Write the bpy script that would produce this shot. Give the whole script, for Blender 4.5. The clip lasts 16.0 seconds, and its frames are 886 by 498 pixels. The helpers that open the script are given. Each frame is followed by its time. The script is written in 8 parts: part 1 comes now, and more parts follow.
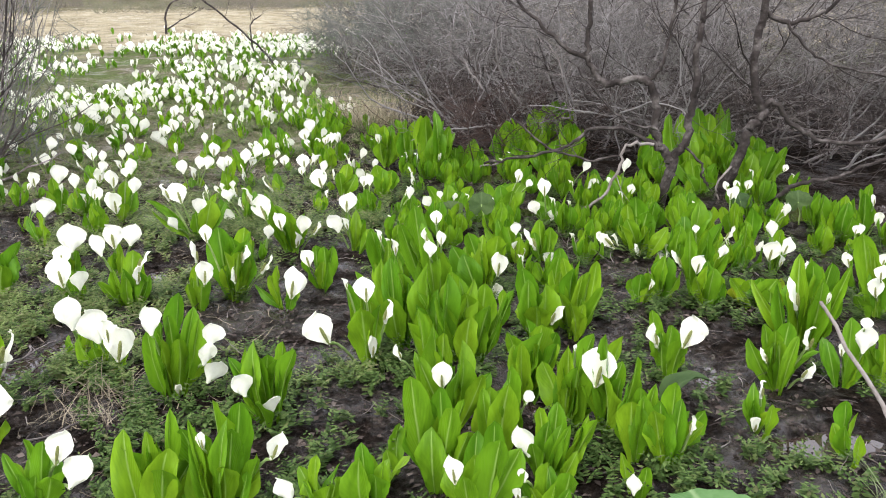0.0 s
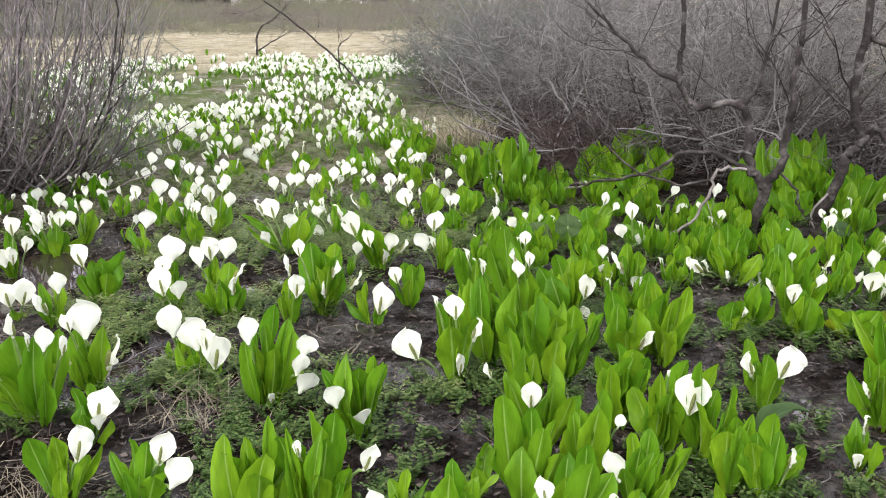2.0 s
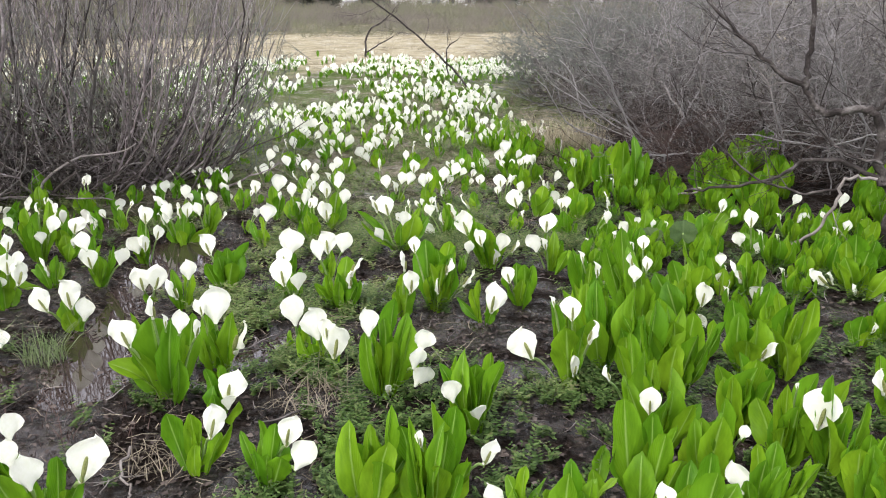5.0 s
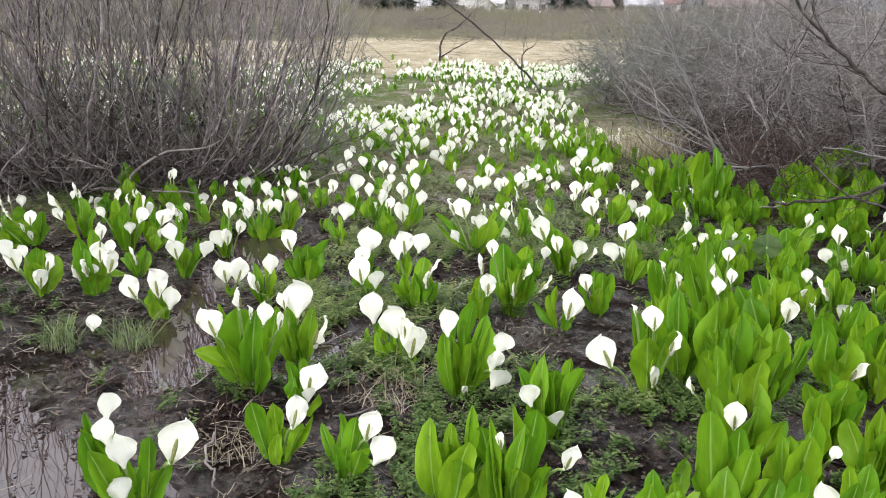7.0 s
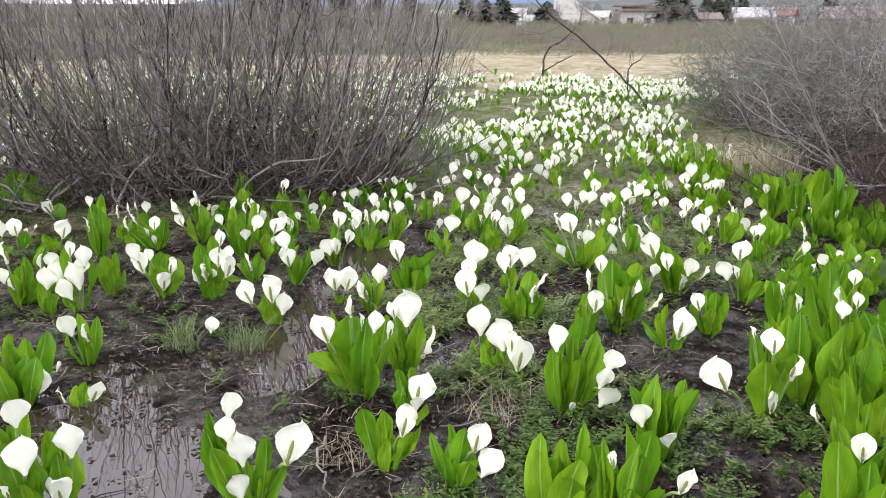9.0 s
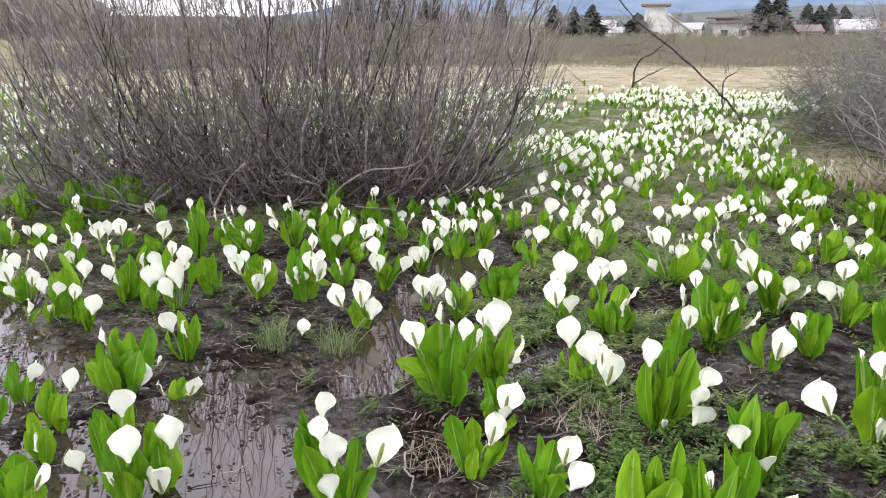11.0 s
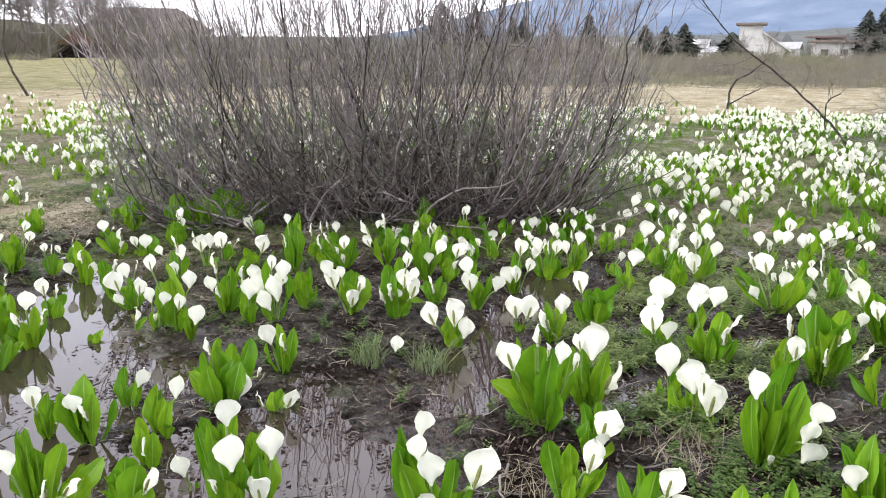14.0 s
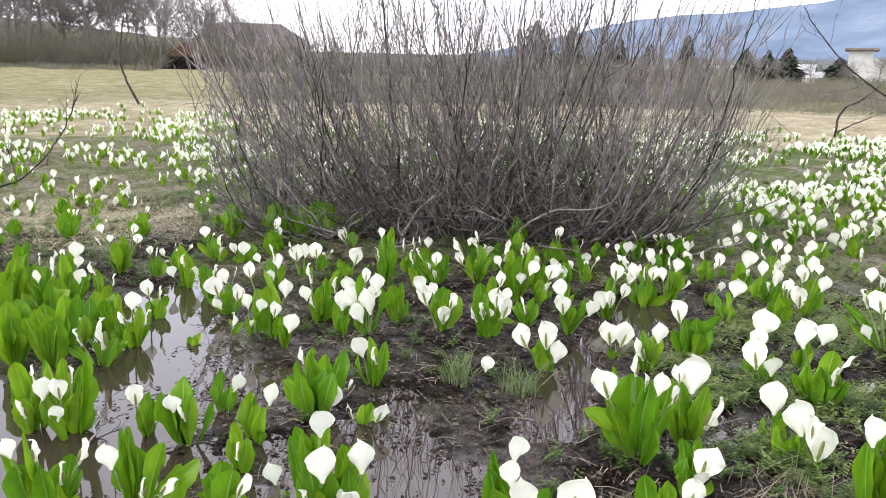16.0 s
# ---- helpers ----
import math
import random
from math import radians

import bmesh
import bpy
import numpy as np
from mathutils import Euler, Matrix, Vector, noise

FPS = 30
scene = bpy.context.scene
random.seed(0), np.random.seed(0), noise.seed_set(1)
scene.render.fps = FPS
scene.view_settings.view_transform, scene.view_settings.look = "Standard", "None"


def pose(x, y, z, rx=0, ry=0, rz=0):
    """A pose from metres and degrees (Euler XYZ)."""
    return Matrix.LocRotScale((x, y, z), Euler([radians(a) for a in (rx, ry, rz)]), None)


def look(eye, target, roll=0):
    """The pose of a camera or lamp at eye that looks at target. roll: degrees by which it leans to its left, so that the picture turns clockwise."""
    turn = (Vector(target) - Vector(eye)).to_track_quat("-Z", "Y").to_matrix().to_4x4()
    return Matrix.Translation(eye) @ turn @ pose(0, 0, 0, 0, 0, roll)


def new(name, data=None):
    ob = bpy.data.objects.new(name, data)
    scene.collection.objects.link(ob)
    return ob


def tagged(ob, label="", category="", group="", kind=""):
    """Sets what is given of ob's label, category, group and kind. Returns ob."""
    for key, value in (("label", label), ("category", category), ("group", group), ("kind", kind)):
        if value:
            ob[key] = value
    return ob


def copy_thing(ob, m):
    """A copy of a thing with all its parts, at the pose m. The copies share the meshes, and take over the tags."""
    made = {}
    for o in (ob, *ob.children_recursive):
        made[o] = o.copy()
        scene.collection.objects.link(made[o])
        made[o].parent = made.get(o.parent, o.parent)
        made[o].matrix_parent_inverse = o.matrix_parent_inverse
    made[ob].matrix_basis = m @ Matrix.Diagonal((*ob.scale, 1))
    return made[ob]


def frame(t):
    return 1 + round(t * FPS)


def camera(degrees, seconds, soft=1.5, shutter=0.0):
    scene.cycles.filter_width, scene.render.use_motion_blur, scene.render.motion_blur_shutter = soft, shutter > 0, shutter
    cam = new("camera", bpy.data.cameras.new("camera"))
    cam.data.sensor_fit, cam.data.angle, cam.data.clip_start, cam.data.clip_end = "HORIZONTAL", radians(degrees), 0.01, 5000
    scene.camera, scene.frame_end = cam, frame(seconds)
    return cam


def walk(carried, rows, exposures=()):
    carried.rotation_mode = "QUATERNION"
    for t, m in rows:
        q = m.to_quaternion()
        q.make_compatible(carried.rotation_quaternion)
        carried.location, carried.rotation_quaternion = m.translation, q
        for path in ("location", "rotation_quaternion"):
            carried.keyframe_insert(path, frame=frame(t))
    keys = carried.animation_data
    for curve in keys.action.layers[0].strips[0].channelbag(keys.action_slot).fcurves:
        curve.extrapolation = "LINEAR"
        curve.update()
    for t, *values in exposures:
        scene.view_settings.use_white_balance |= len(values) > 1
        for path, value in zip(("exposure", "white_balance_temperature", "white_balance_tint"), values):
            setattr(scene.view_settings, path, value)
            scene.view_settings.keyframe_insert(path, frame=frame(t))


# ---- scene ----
cam = camera(57.8, 16.0, 1.0)
PATH = [
    (0, (-0.3466, 0.2914, 1.4546), (-0.4213, 2.1821, 0.8074), -0.39),
    (0.5, (-0.3625, 0.2845, 1.4510), (-0.4866, 2.1769, 0.8173), 0.04),
    (1, (-0.3775, 0.2774, 1.4524), (-0.5521, 2.1715, 0.8322), 0.16),
    (1.5, (-0.3845, 0.2764, 1.4521), (-0.6075, 2.1692, 0.8445), -0.31),
    (2, (-0.4046, 0.2644, 1.4542), (-0.6650, 2.1558, 0.8584), -0.49),
    (2.5, (-0.4265, 0.2565, 1.4494), (-0.7322, 2.1447, 0.8651), -0.97),
    (3, (-0.4324, 0.2505, 1.4481), (-0.7902, 2.1296, 0.8650), -0.94),
    (3.5, (-0.4405, 0.2435, 1.4486), (-0.8423, 2.1136, 0.8660), -0.82),
    (4, (-0.4556, 0.2344, 1.4520), (-0.8944, 2.0965, 0.8691), -0.90),
    (6.5, (-0.5265, 0.1945, 1.4469), (-1.1173, 2.0126, 0.8603), 0.27),
    (7, (-0.5443, 0.1866, 1.4422), (-1.1906, 1.9904, 0.8676), 0.29),
    (7.5, (-0.5593, 0.1786, 1.4415), (-1.2729, 1.9601, 0.8774), 0.11),
    (8, (-0.5693, 0.1716, 1.4420), (-1.3433, 1.9308, 0.8886), -0.17),
    (10.5, (-0.6211, 0.1428, 1.4328), (-1.6190, 1.7943, 0.9070), 0.07),
    (11, (-0.6270, 0.1389, 1.4285), (-1.6753, 1.7631, 0.9136), -0.13),
    (11.5, (-0.6360, 0.1358, 1.4302), (-1.7305, 1.7289, 0.9191), -0.63),
    (12, (-0.6440, 0.1288, 1.4308), (-1.7757, 1.6987, 0.9270), -0.93),
    (12.5, (-0.6530, 0.1258, 1.4294), (-1.8090, 1.6815, 0.9346), -0.73),
    (13, (-0.6610, 0.1198, 1.4300), (-1.8352, 1.6633, 0.9414), -0.33),
    (13.5, (-0.6712, 0.1157, 1.4346), (-1.8645, 1.6461, 0.9511), 0.07),
    (14, (-0.6812, 0.1107, 1.4342), (-1.9019, 1.6238, 0.9645), -0.14),
    (14.5, (-0.6913, 0.1076, 1.4378), (-1.9475, 1.5954, 0.9804), -0.34),
    (15, (-0.7141, 0.1038, 1.4300), (-2.0127, 1.5602, 0.9876), 0.15),
    (15.5, (-0.7292, 0.1067, 1.4337), (-2.0731, 1.5219, 0.9979), 0.34),
    (16, (-0.7402, 0.1007, 1.4342), (-2.1243, 1.4797, 1.0053), 1.13),
]
walk(cam, [(t, look(eye, target, roll)) for t, eye, target, roll in PATH], [(0, 1.12, 6500, 17), (3, 1.0, 6500, 17), (16, 1.0, 6500, 17)])

# ---- world, sun, exposure ----
world = bpy.data.worlds.new("overcast_sky")
scene.world = world
world.use_nodes = True
wn, wl = world.node_tree.nodes, world.node_tree.links
background = wn["Background"]
sky = wn.new("ShaderNodeTexSky")
sky.sky_type, sky.sun_disc = "NISHITA", False
sky.sun_elevation, sky.sun_rotation = radians(48), radians(150)
cloud = wn.new("ShaderNodeMix")
cloud.data_type = "RGBA"
cloud_noise = wn.new("ShaderNodeTexNoise")
cloud_noise.inputs["Scale"].default_value = 2.2
cloud_noise.inputs["Detail"].default_value = 5
cloud_ramp = wn.new("ShaderNodeValToRGB")
cloud_ramp.color_ramp.elements[0].position, cloud_ramp.color_ramp.elements[0].color = 0.3, (7.2, 7.7, 8.6, 1)
cloud_ramp.color_ramp.elements[1].position, cloud_ramp.color_ramp.elements[1].color = 0.7, (9.6, 9.7, 9.9, 1)
cloud.inputs[0].default_value = 0.85
wl.new(cloud_noise.outputs["Fac"], cloud_ramp.inputs["Fac"])
wl.new(sky.outputs["Color"], cloud.inputs[6])
wl.new(cloud_ramp.outputs["Color"], cloud.inputs[7])
wl.new(cloud.outputs[2], background.inputs["Color"])
background.inputs["Strength"].default_value = 0.15

sun_data = bpy.data.lights.new("sun", "SUN")
sun_data.energy, sun_data.angle, sun_data.color = 1.1, radians(20), (1.0, 0.96, 0.9)
sun = new("sun", sun_data)
sun.matrix_world = look((-10, -17, 24), (0, 0, 0))


# ---- materials ----
def shader(name, stops, scale=8.0, detail=5.0, rough=0.6, bump=0.2, bump_scale=None, spec=0.12, translucent=0.0, vary=0.0, metal=0.0, coords="Object"):
    """A noise-coloured surface: stops are (position, colour); vary shifts the value from object to object."""
    m = bpy.data.materials.new(name)
    m.use_nodes = True
    n, l = m.node_tree.nodes, m.node_tree.links
    bsdf = n["Principled BSDF"]
    tc = n.new("ShaderNodeTexCoord")
    fine = n.new("ShaderNodeTexNoise")
    fine.inputs["Scale"].default_value, fine.inputs["Detail"].default_value = scale, detail
    fine.inputs["Roughness"].default_value = 0.65
    l.new(tc.outputs[coords], fine.inputs["Vector"])
    ramp = n.new("ShaderNodeValToRGB")
    cr = ramp.color_ramp
    while len(cr.elements) < len(stops):
        cr.elements.new(0.5)
    for e, (p, c) in zip(cr.elements, stops):
        e.position, e.color = p, (*c, 1)
    l.new(fine.outputs["Fac"], ramp.inputs["Fac"])
    colour = ramp.outputs["Color"]
    if vary:
        info = n.new("ShaderNodeObjectInfo")
        hsv = n.new("ShaderNodeHueSaturation")
        span = n.new("ShaderNodeMapRange")
        span.inputs["To Min"].default_value, span.inputs["To Max"].default_value = 1 - vary, 1 + vary
        l.new(info.outputs["Random"], span.inputs["Value"])
        l.new(span.outputs["Result"], hsv.inputs["Value"])
        tone = n.new("ShaderNodeMapRange")
        tone.inputs["From Min"].default_value, tone.inputs["From Max"].default_value = 1 - vary, 1 + vary
        tone.inputs["To Min"].default_value, tone.inputs["To Max"].default_value = 0.5 + 0.07 * vary, 0.5 - 0.07 * vary
        l.new(span.outputs["Result"], tone.inputs["Value"])
        l.new(tone.outputs["Result"], hsv.inputs["Hue"])
        l.new(colour, hsv.inputs["Color"])
        colour = hsv.outputs["Color"]
    l.new(colour, bsdf.inputs["Base Color"])
    bsdf.inputs["Roughness"].default_value = rough
    bsdf.inputs["Specular IOR Level"].default_value = spec
    bsdf.inputs["Metallic"].default_value = metal
    if bump:
        rel = n.new("ShaderNodeTexNoise")
        rel.inputs["Scale"].default_value, rel.inputs["Detail"].default_value = bump_scale or scale * 4, 6
        l.new(tc.outputs[coords], rel.inputs["Vector"])
        bmp = n.new("ShaderNodeBump")
        bmp.inputs["Strength"].default_value, bmp.inputs["Distance"].default_value = bump, 0.02
        l.new(rel.outputs["Fac"], bmp.inputs["Height"])
        l.new(bmp.outputs["Normal"], bsdf.inputs["Normal"])
    if translucent:
        tr, mix = n.new("ShaderNodeBsdfTranslucent"), n.new("ShaderNodeMixShader")
        l.new(colour, tr.inputs["Color"])
        mix.inputs["Fac"].default_value = translucent
        l.new(bsdf.outputs["BSDF"], mix.inputs[1])
        l.new(tr.outputs["BSDF"], mix.inputs[2])
        l.new(mix.outputs["Shader"], n["Material Output"].inputs["Surface"])
    return m


def leaf_shader(name, dark, light, rib, rough=0.36):
    """A broad leaf: blotches, fine side veins, a paler midrib along the UV's middle, and light that comes through."""
    m = shader(name, ((0.34, dark), (0.68, light)), scale=1.6, detail=3.0, rough=rough, bump=0.0, spec=0.22, translucent=0.36, vary=0.22)
    n, l = m.node_tree.nodes, m.node_tree.links
    bsdf = n["Principled BSDF"]
    uv = n.new("ShaderNodeUVMap")
    sep = n.new("ShaderNodeSeparateXYZ")
    l.new(uv.outputs["UV"], sep.inputs["Vector"])
    off = n.new("ShaderNodeMath")
    off.operation, off.inputs[1].default_value = "SUBTRACT", 0.5
    l.new(sep.outputs["X"], off.inputs[0])
    dist = n.new("ShaderNodeMath")
    dist.operation = "ABSOLUTE"
    l.new(off.outputs[0], dist.inputs[0])
    line = n.new("ShaderNodeMapRange")
    line.inputs["From Min"].default_value, line.inputs["From Max"].default_value = 0.010, 0.045
    line.inputs["To Min"].default_value, line.inputs["To Max"].default_value = 0.85, 0.0
    l.new(dist.outputs[0], line.inputs["Value"])
    # side veins run up and out from the midrib
    slope = n.new("ShaderNodeMath")
    slope.operation, slope.inputs[1].default_value = "MULTIPLY_ADD", -0.9
    l.new(dist.outputs[0], slope.inputs[0])
    l.new(sep.outputs["Y"], slope.inputs[2])
    sine = n.new("ShaderNodeMath")
    sine.operation, sine.inputs[1].default_value = "MULTIPLY", 70.0
    l.new(slope.outputs[0], sine.inputs[0])
    wave = n.new("ShaderNodeMath")
    wave.operation = "SINE"
    l.new(sine.outputs[0], wave.inputs[0])
    bmp = n.new("ShaderNodeBump")
    bmp.inputs["Strength"].default_value, bmp.inputs["Distance"].default_value = 0.14, 0.004
    l.new(wave.outputs[0], bmp.inputs["Height"])
    l.new(bmp.outputs["Normal"], bsdf.inputs["Normal"])
    mix = n.new("ShaderNodeMix")
    mix.data_type = "RGBA"
    mix.inputs[7].default_value = (*rib, 1)
    old = bsdf.inputs["Base Color"].links[0].from_socket
    l.new(line.outputs["Result"], mix.inputs[0])
    l.new(old, mix.inputs[6])
    l.new(mix.outputs[2], bsdf.inputs["Base Color"])
    return m


LEAF = leaf_shader("cabbage_leaf", (0.092, 0.212, 0.008), (0.176, 0.364, 0.014), (0.30, 0.46, 0.11), 0.38)
LEAF_DULL = leaf_shader("dull_leaf", (0.038, 0.074, 0.020), (0.072, 0.122, 0.036), (0.090, 0.140, 0.052), 0.7)
LEAF_PALE = leaf_shader("pale_leaf", (0.10, 0.22, 0.06), (0.16, 0.29, 0.10), (0.24, 0.36, 0.16), 0.5)
LEAF_YELLOW = leaf_shader("yellowing_leaf", (0.19, 0.26, 0.012), (0.30, 0.36, 0.02), (0.36, 0.42, 0.10), 0.45)
PETAL = shader("white_bract", ((0.3, (0.74, 0.76, 0.60)), (0.6, (0.80, 0.81, 0.70))), 6, rough=0.5, bump=0.12, bump_scale=14, translucent=0.28, vary=0.06)
SPADIX = shader("spadix", ((0.35, (0.22, 0.26, 0.06)), (0.65, (0.42, 0.45, 0.18))), 60, rough=0.7, bump=0.8, bump_scale=120)
STALK = shader("flower_stalk", ((0.3, (0.16, 0.27, 0.06)), (0.7, (0.34, 0.44, 0.18))), 10, rough=0.5, bump=0.05, vary=0.1)
BARK = shader("willow_bark", ((0.25, (0.066, 0.056, 0.053)), (0.5, (0.172, 0.150, 0.142)), (0.75, (0.40, 0.37, 0.355))), 14, rough=0.75, bump=0.4, bump_scale=60, vary=0.5)
BARK_GREY = shader("grey_twig_bark", ((0.25, (0.10, 0.090, 0.080)), (0.6, (0.225, 0.205, 0.187)), (0.85, (0.48, 0.455, 0.42))), 9, rough=0.85, bump=0.3, vary=0.2)
BARK_TREE = shader("alder_bark", ((0.25, (0.016, 0.0132, 0.012)), (0.5, (0.044, 0.037, 0.033)), (0.72, (0.17, 0.155, 0.142))), 11, rough=0.8, bump=0.7, bump_scale=50)
DEADWOOD = shader("bleached_wood", ((0.3, (0.12, 0.10, 0.085)), (0.7, (0.27, 0.25, 0.225))), 16, rough=0.85, bump=0.5)
STRAW = shader("dry_straw", ((0.3, (0.12, 0.098, 0.068)), (0.7, (0.33, 0.29, 0.21))), 2.5, rough=0.8, bump=0.1)
GRASS = shader("tuft_grass", ((0.3, (0.10, 0.15, 0.055)), (0.7, (0.22, 0.27, 0.13))), 5, rough=0.5, bump=0.0, translucent=0.25)
SCRUB = shader("far_scrub", ((0.25, (0.095, 0.082, 0.066)), (0.47, (0.170, 0.152, 0.125)), (0.56, (0.145, 0.150, 0.088)), (0.75, (0.19, 0.18, 0.12))), 0.25, rough=0.9, bump=0.0)
NEEDLE = shader("conifer_needle", ((0.3, (0.055, 0.066, 0.056)), (0.7, (0.095, 0.108, 0.085))), 3, rough=0.8, bump=0.2)
PLASTER = shader("white_wall", ((0.3, (0.40, 0.40, 0.39)), (0.7, (0.56, 0.56, 0.54))), 0.8, rough=0.8, bump=0.1)
ROOF = shader("brown_roof", ((0.3, (0.13, 0.10, 0.09)), (0.7, (0.21, 0.17, 0.15))), 1.5, rough=0.7, bump=0.2)
PANE = shader("window_glass", ((0.4, (0.02, 0.025, 0.03)), (0.6, (0.04, 0.045, 0.05))), 2, rough=0.08, bump=0.0, spec=0.6)
TIMBER = shader("orange_timber", ((0.3, (0.11, 0.070, 0.046)), (0.7, (0.17, 0.110, 0.072))), 3, rough=0.8, bump=0.3)
# the blue haze of distance is painted into the mountain's own colour
HILL = shader("haze_tinted_mountain", ((0.35, (0.108, 0.146, 0.205)), (0.55, (0.140, 0.182, 0.244)), (0.78, (0.21, 0.25, 0.305))), 0.0035, rough=1.0, bump=0.0, spec=0.0)


def island_shader(name, stops, rough=0.7, translucent=0.0):
    """A colour of its own for every loose piece of a joined mesh, with a little grain."""
    m = shader(name, stops, 30, rough=rough, bump=0.1, translucent=translucent)
    n, l = m.node_tree.nodes, m.node_tree.links
    geo, noise_node, ramp = n.new("ShaderNodeNewGeometry"), n["Noise Texture"], n["Color Ramp"]
    add = n.new("ShaderNodeMath")
    add.operation, add.inputs[1].default_value = "MULTIPLY_ADD", 0.3
    l.new(noise_node.outputs["Fac"], add.inputs[0])
    scale = n.new("ShaderNodeMath")
    scale.operation, scale.inputs[1].default_value = "MULTIPLY", 0.75
    l.new(geo.outputs["Random Per Island"], scale.inputs[0])
    l.new(scale.outputs[0], add.inputs[2])
    l.new(add.outputs[0], ramp.inputs["Fac"])
    return m


LITTER = island_shader("leaf_litter", ((0.1, (0.007, 0.0055, 0.005)), (0.45, (0.036, 0.028, 0.024)), (0.75, (0.07, 0.055, 0.046)), (0.95, (0.13, 0.108, 0.09))))
TWIG = island_shader("dead_twig", ((0.05, (0.065, 0.056, 0.052)), (0.4, (0.155, 0.142, 0.130)), (0.7, (0.23, 0.215, 0.20)), (0.97, (0.36, 0.34, 0.32))), 0.85)
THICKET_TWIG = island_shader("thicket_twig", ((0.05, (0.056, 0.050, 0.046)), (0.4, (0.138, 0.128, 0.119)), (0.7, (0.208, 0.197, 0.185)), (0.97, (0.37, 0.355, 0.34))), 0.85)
# also the colour that paints shade into the lowest twigs of thicket and willow
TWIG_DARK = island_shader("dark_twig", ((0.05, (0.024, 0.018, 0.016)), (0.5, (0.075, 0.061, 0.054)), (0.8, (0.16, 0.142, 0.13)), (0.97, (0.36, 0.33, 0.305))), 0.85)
WEED = island_shader("low_weed", ((0.1, (0.018, 0.032, 0.009)), (0.45, (0.054, 0.104, 0.024)), (0.80, (0.118, 0.180, 0.052)), (0.97, (0.12, 0.10, 0.052))), 0.6, 0.25)

MOSS = island_shader("lane_moss", ((0.1, (0.050, 0.080, 0.022)), (0.45, (0.115, 0.175, 0.046)), (0.75, (0.21, 0.265, 0.095)), (0.95, (0.19, 0.15, 0.09))), 0.6, 0.25)


def ground_shader():
    """Wet mud by the water, brown litter and moss beyond, then bleached winter grass and a greener meadow."""
    m = bpy.data.materials.new("marsh_ground")
    m.use_nodes = True
    n, l = m.node_tree.nodes, m.node_tree.links
    bsdf = n["Principled BSDF"]
    tc = n.new("ShaderNodeTexCoord")

    def noise_tex(scale, detail=6, rough=0.6):
        t = n.new("ShaderNodeTexNoise")
        t.inputs["Scale"].default_value, t.inputs["Detail"].default_value, t.inputs["Roughness"].default_value = scale, detail, rough
        l.new(tc.outputs["Object"], t.inputs["Vector"])
        return t.outputs["Fac"]

    def ramp(fac, *stops):
        r = n.new("ShaderNodeValToRGB")
        while len(r.color_ramp.elements) < len(stops):
            r.color_ramp.elements.new(0.5)
        for e, (p, c) in zip(r.color_ramp.elements, stops):
            e.position, e.color = p, (*c, 1)
        l.new(fac, r.inputs["Fac"])
        return r.outputs["Color"]

    def mixed(fac, a, b):
        x = n.new("ShaderNodeMix")
        x.data_type = "RGBA"
        l.new(fac, x.inputs[0]), l.new(a, x.inputs[6]), l.new(b, x.inputs[7])
        return x.outputs[2]

    def span(value, lo, hi, to_lo=0.0, to_hi=1.0):
        r = n.new("ShaderNodeMapRange")
        r.inputs["From Min"].default_value, r.inputs["From Max"].default_value = lo, hi
        r.inputs["To Min"].default_value, r.inputs["To Max"].default_value = to_lo, to_hi
        l.new(value, r.inputs["Value"])
        return r.outputs["Result"]

    def math2(op, a, b):
        x = n.new("ShaderNodeMath")
        x.operation = op
        l.new(a, x.inputs[0])
        if hasattr(b, "is_output"):
            l.new(b, x.inputs[1])
        else:
            x.inputs[1].default_value = b
        return x.outputs[0]

    length = n.new("ShaderNodeVectorMath")
    length.operation = "LENGTH"
    l.new(tc.outputs["Object"], length.inputs[0])
    far = math2("ADD", length.outputs["Value"], span(noise_tex(0.35, 4), 0.3, 0.7, -3.0, 3.0))
    sep = n.new("ShaderNodeSeparateXYZ")
    l.new(tc.outputs["Object"], sep.inputs["Vector"])
    # the mud reaches further under the thicket in the east
    damp = math2("ADD", far, span(sep.outputs["X"], -1.9, -0.7, 0.0, -7.0))
    mud = ramp(noise_tex(24, 10, 0.78), (0.40, (0.0030, 0.0023, 0.0020)), (0.54, (0.023, 0.017, 0.0135)), (0.66, (0.074, 0.056, 0.044)), (0.79, (0.18, 0.147, 0.120)))
    mud = mixed(span(noise_tex(1.7, 5), 0.45, 0.62, 0.0, 0.7), mud, ramp(noise_tex(30, 9, 0.75), (0.40, (0.005, 0.004, 0.0034)), (0.58, (0.043, 0.033, 0.025)), (0.74, (0.15, 0.120, 0.094))))
    litter = ramp(noise_tex(14), (0.30, (0.055, 0.048, 0.034)), (0.5, (0.13, 0.12, 0.075)), (0.72, (0.26, 0.23, 0.17)))
    moss = ramp(noise_tex(20), (0.35, (0.05, 0.075, 0.02)), (0.65, (0.13, 0.165, 0.06)))
    litter = mixed(span(noise_tex(1.3), 0.40, 0.58), litter, moss)
    straw = ramp(noise_tex(2.2), (0.30, (0.19, 0.158, 0.098)), (0.5, (0.31, 0.272, 0.172)), (0.72, (0.42, 0.38, 0.265)))
    meadow = ramp(noise_tex(1.1), (0.30, (0.13, 0.128, 0.060)), (0.5, (0.205, 0.192, 0.098)), (0.72, (0.30, 0.27, 0.16)))
    left = span(math2("ADD", sep.outputs["X"], span(noise_tex(0.12, 3), 0.3, 0.7, -8.0, 8.0)), -24.0, -32.0)
    field = mixed(left, straw, meadow)
    c = mixed(span(damp, 5.4, 7.6), mud, litter)
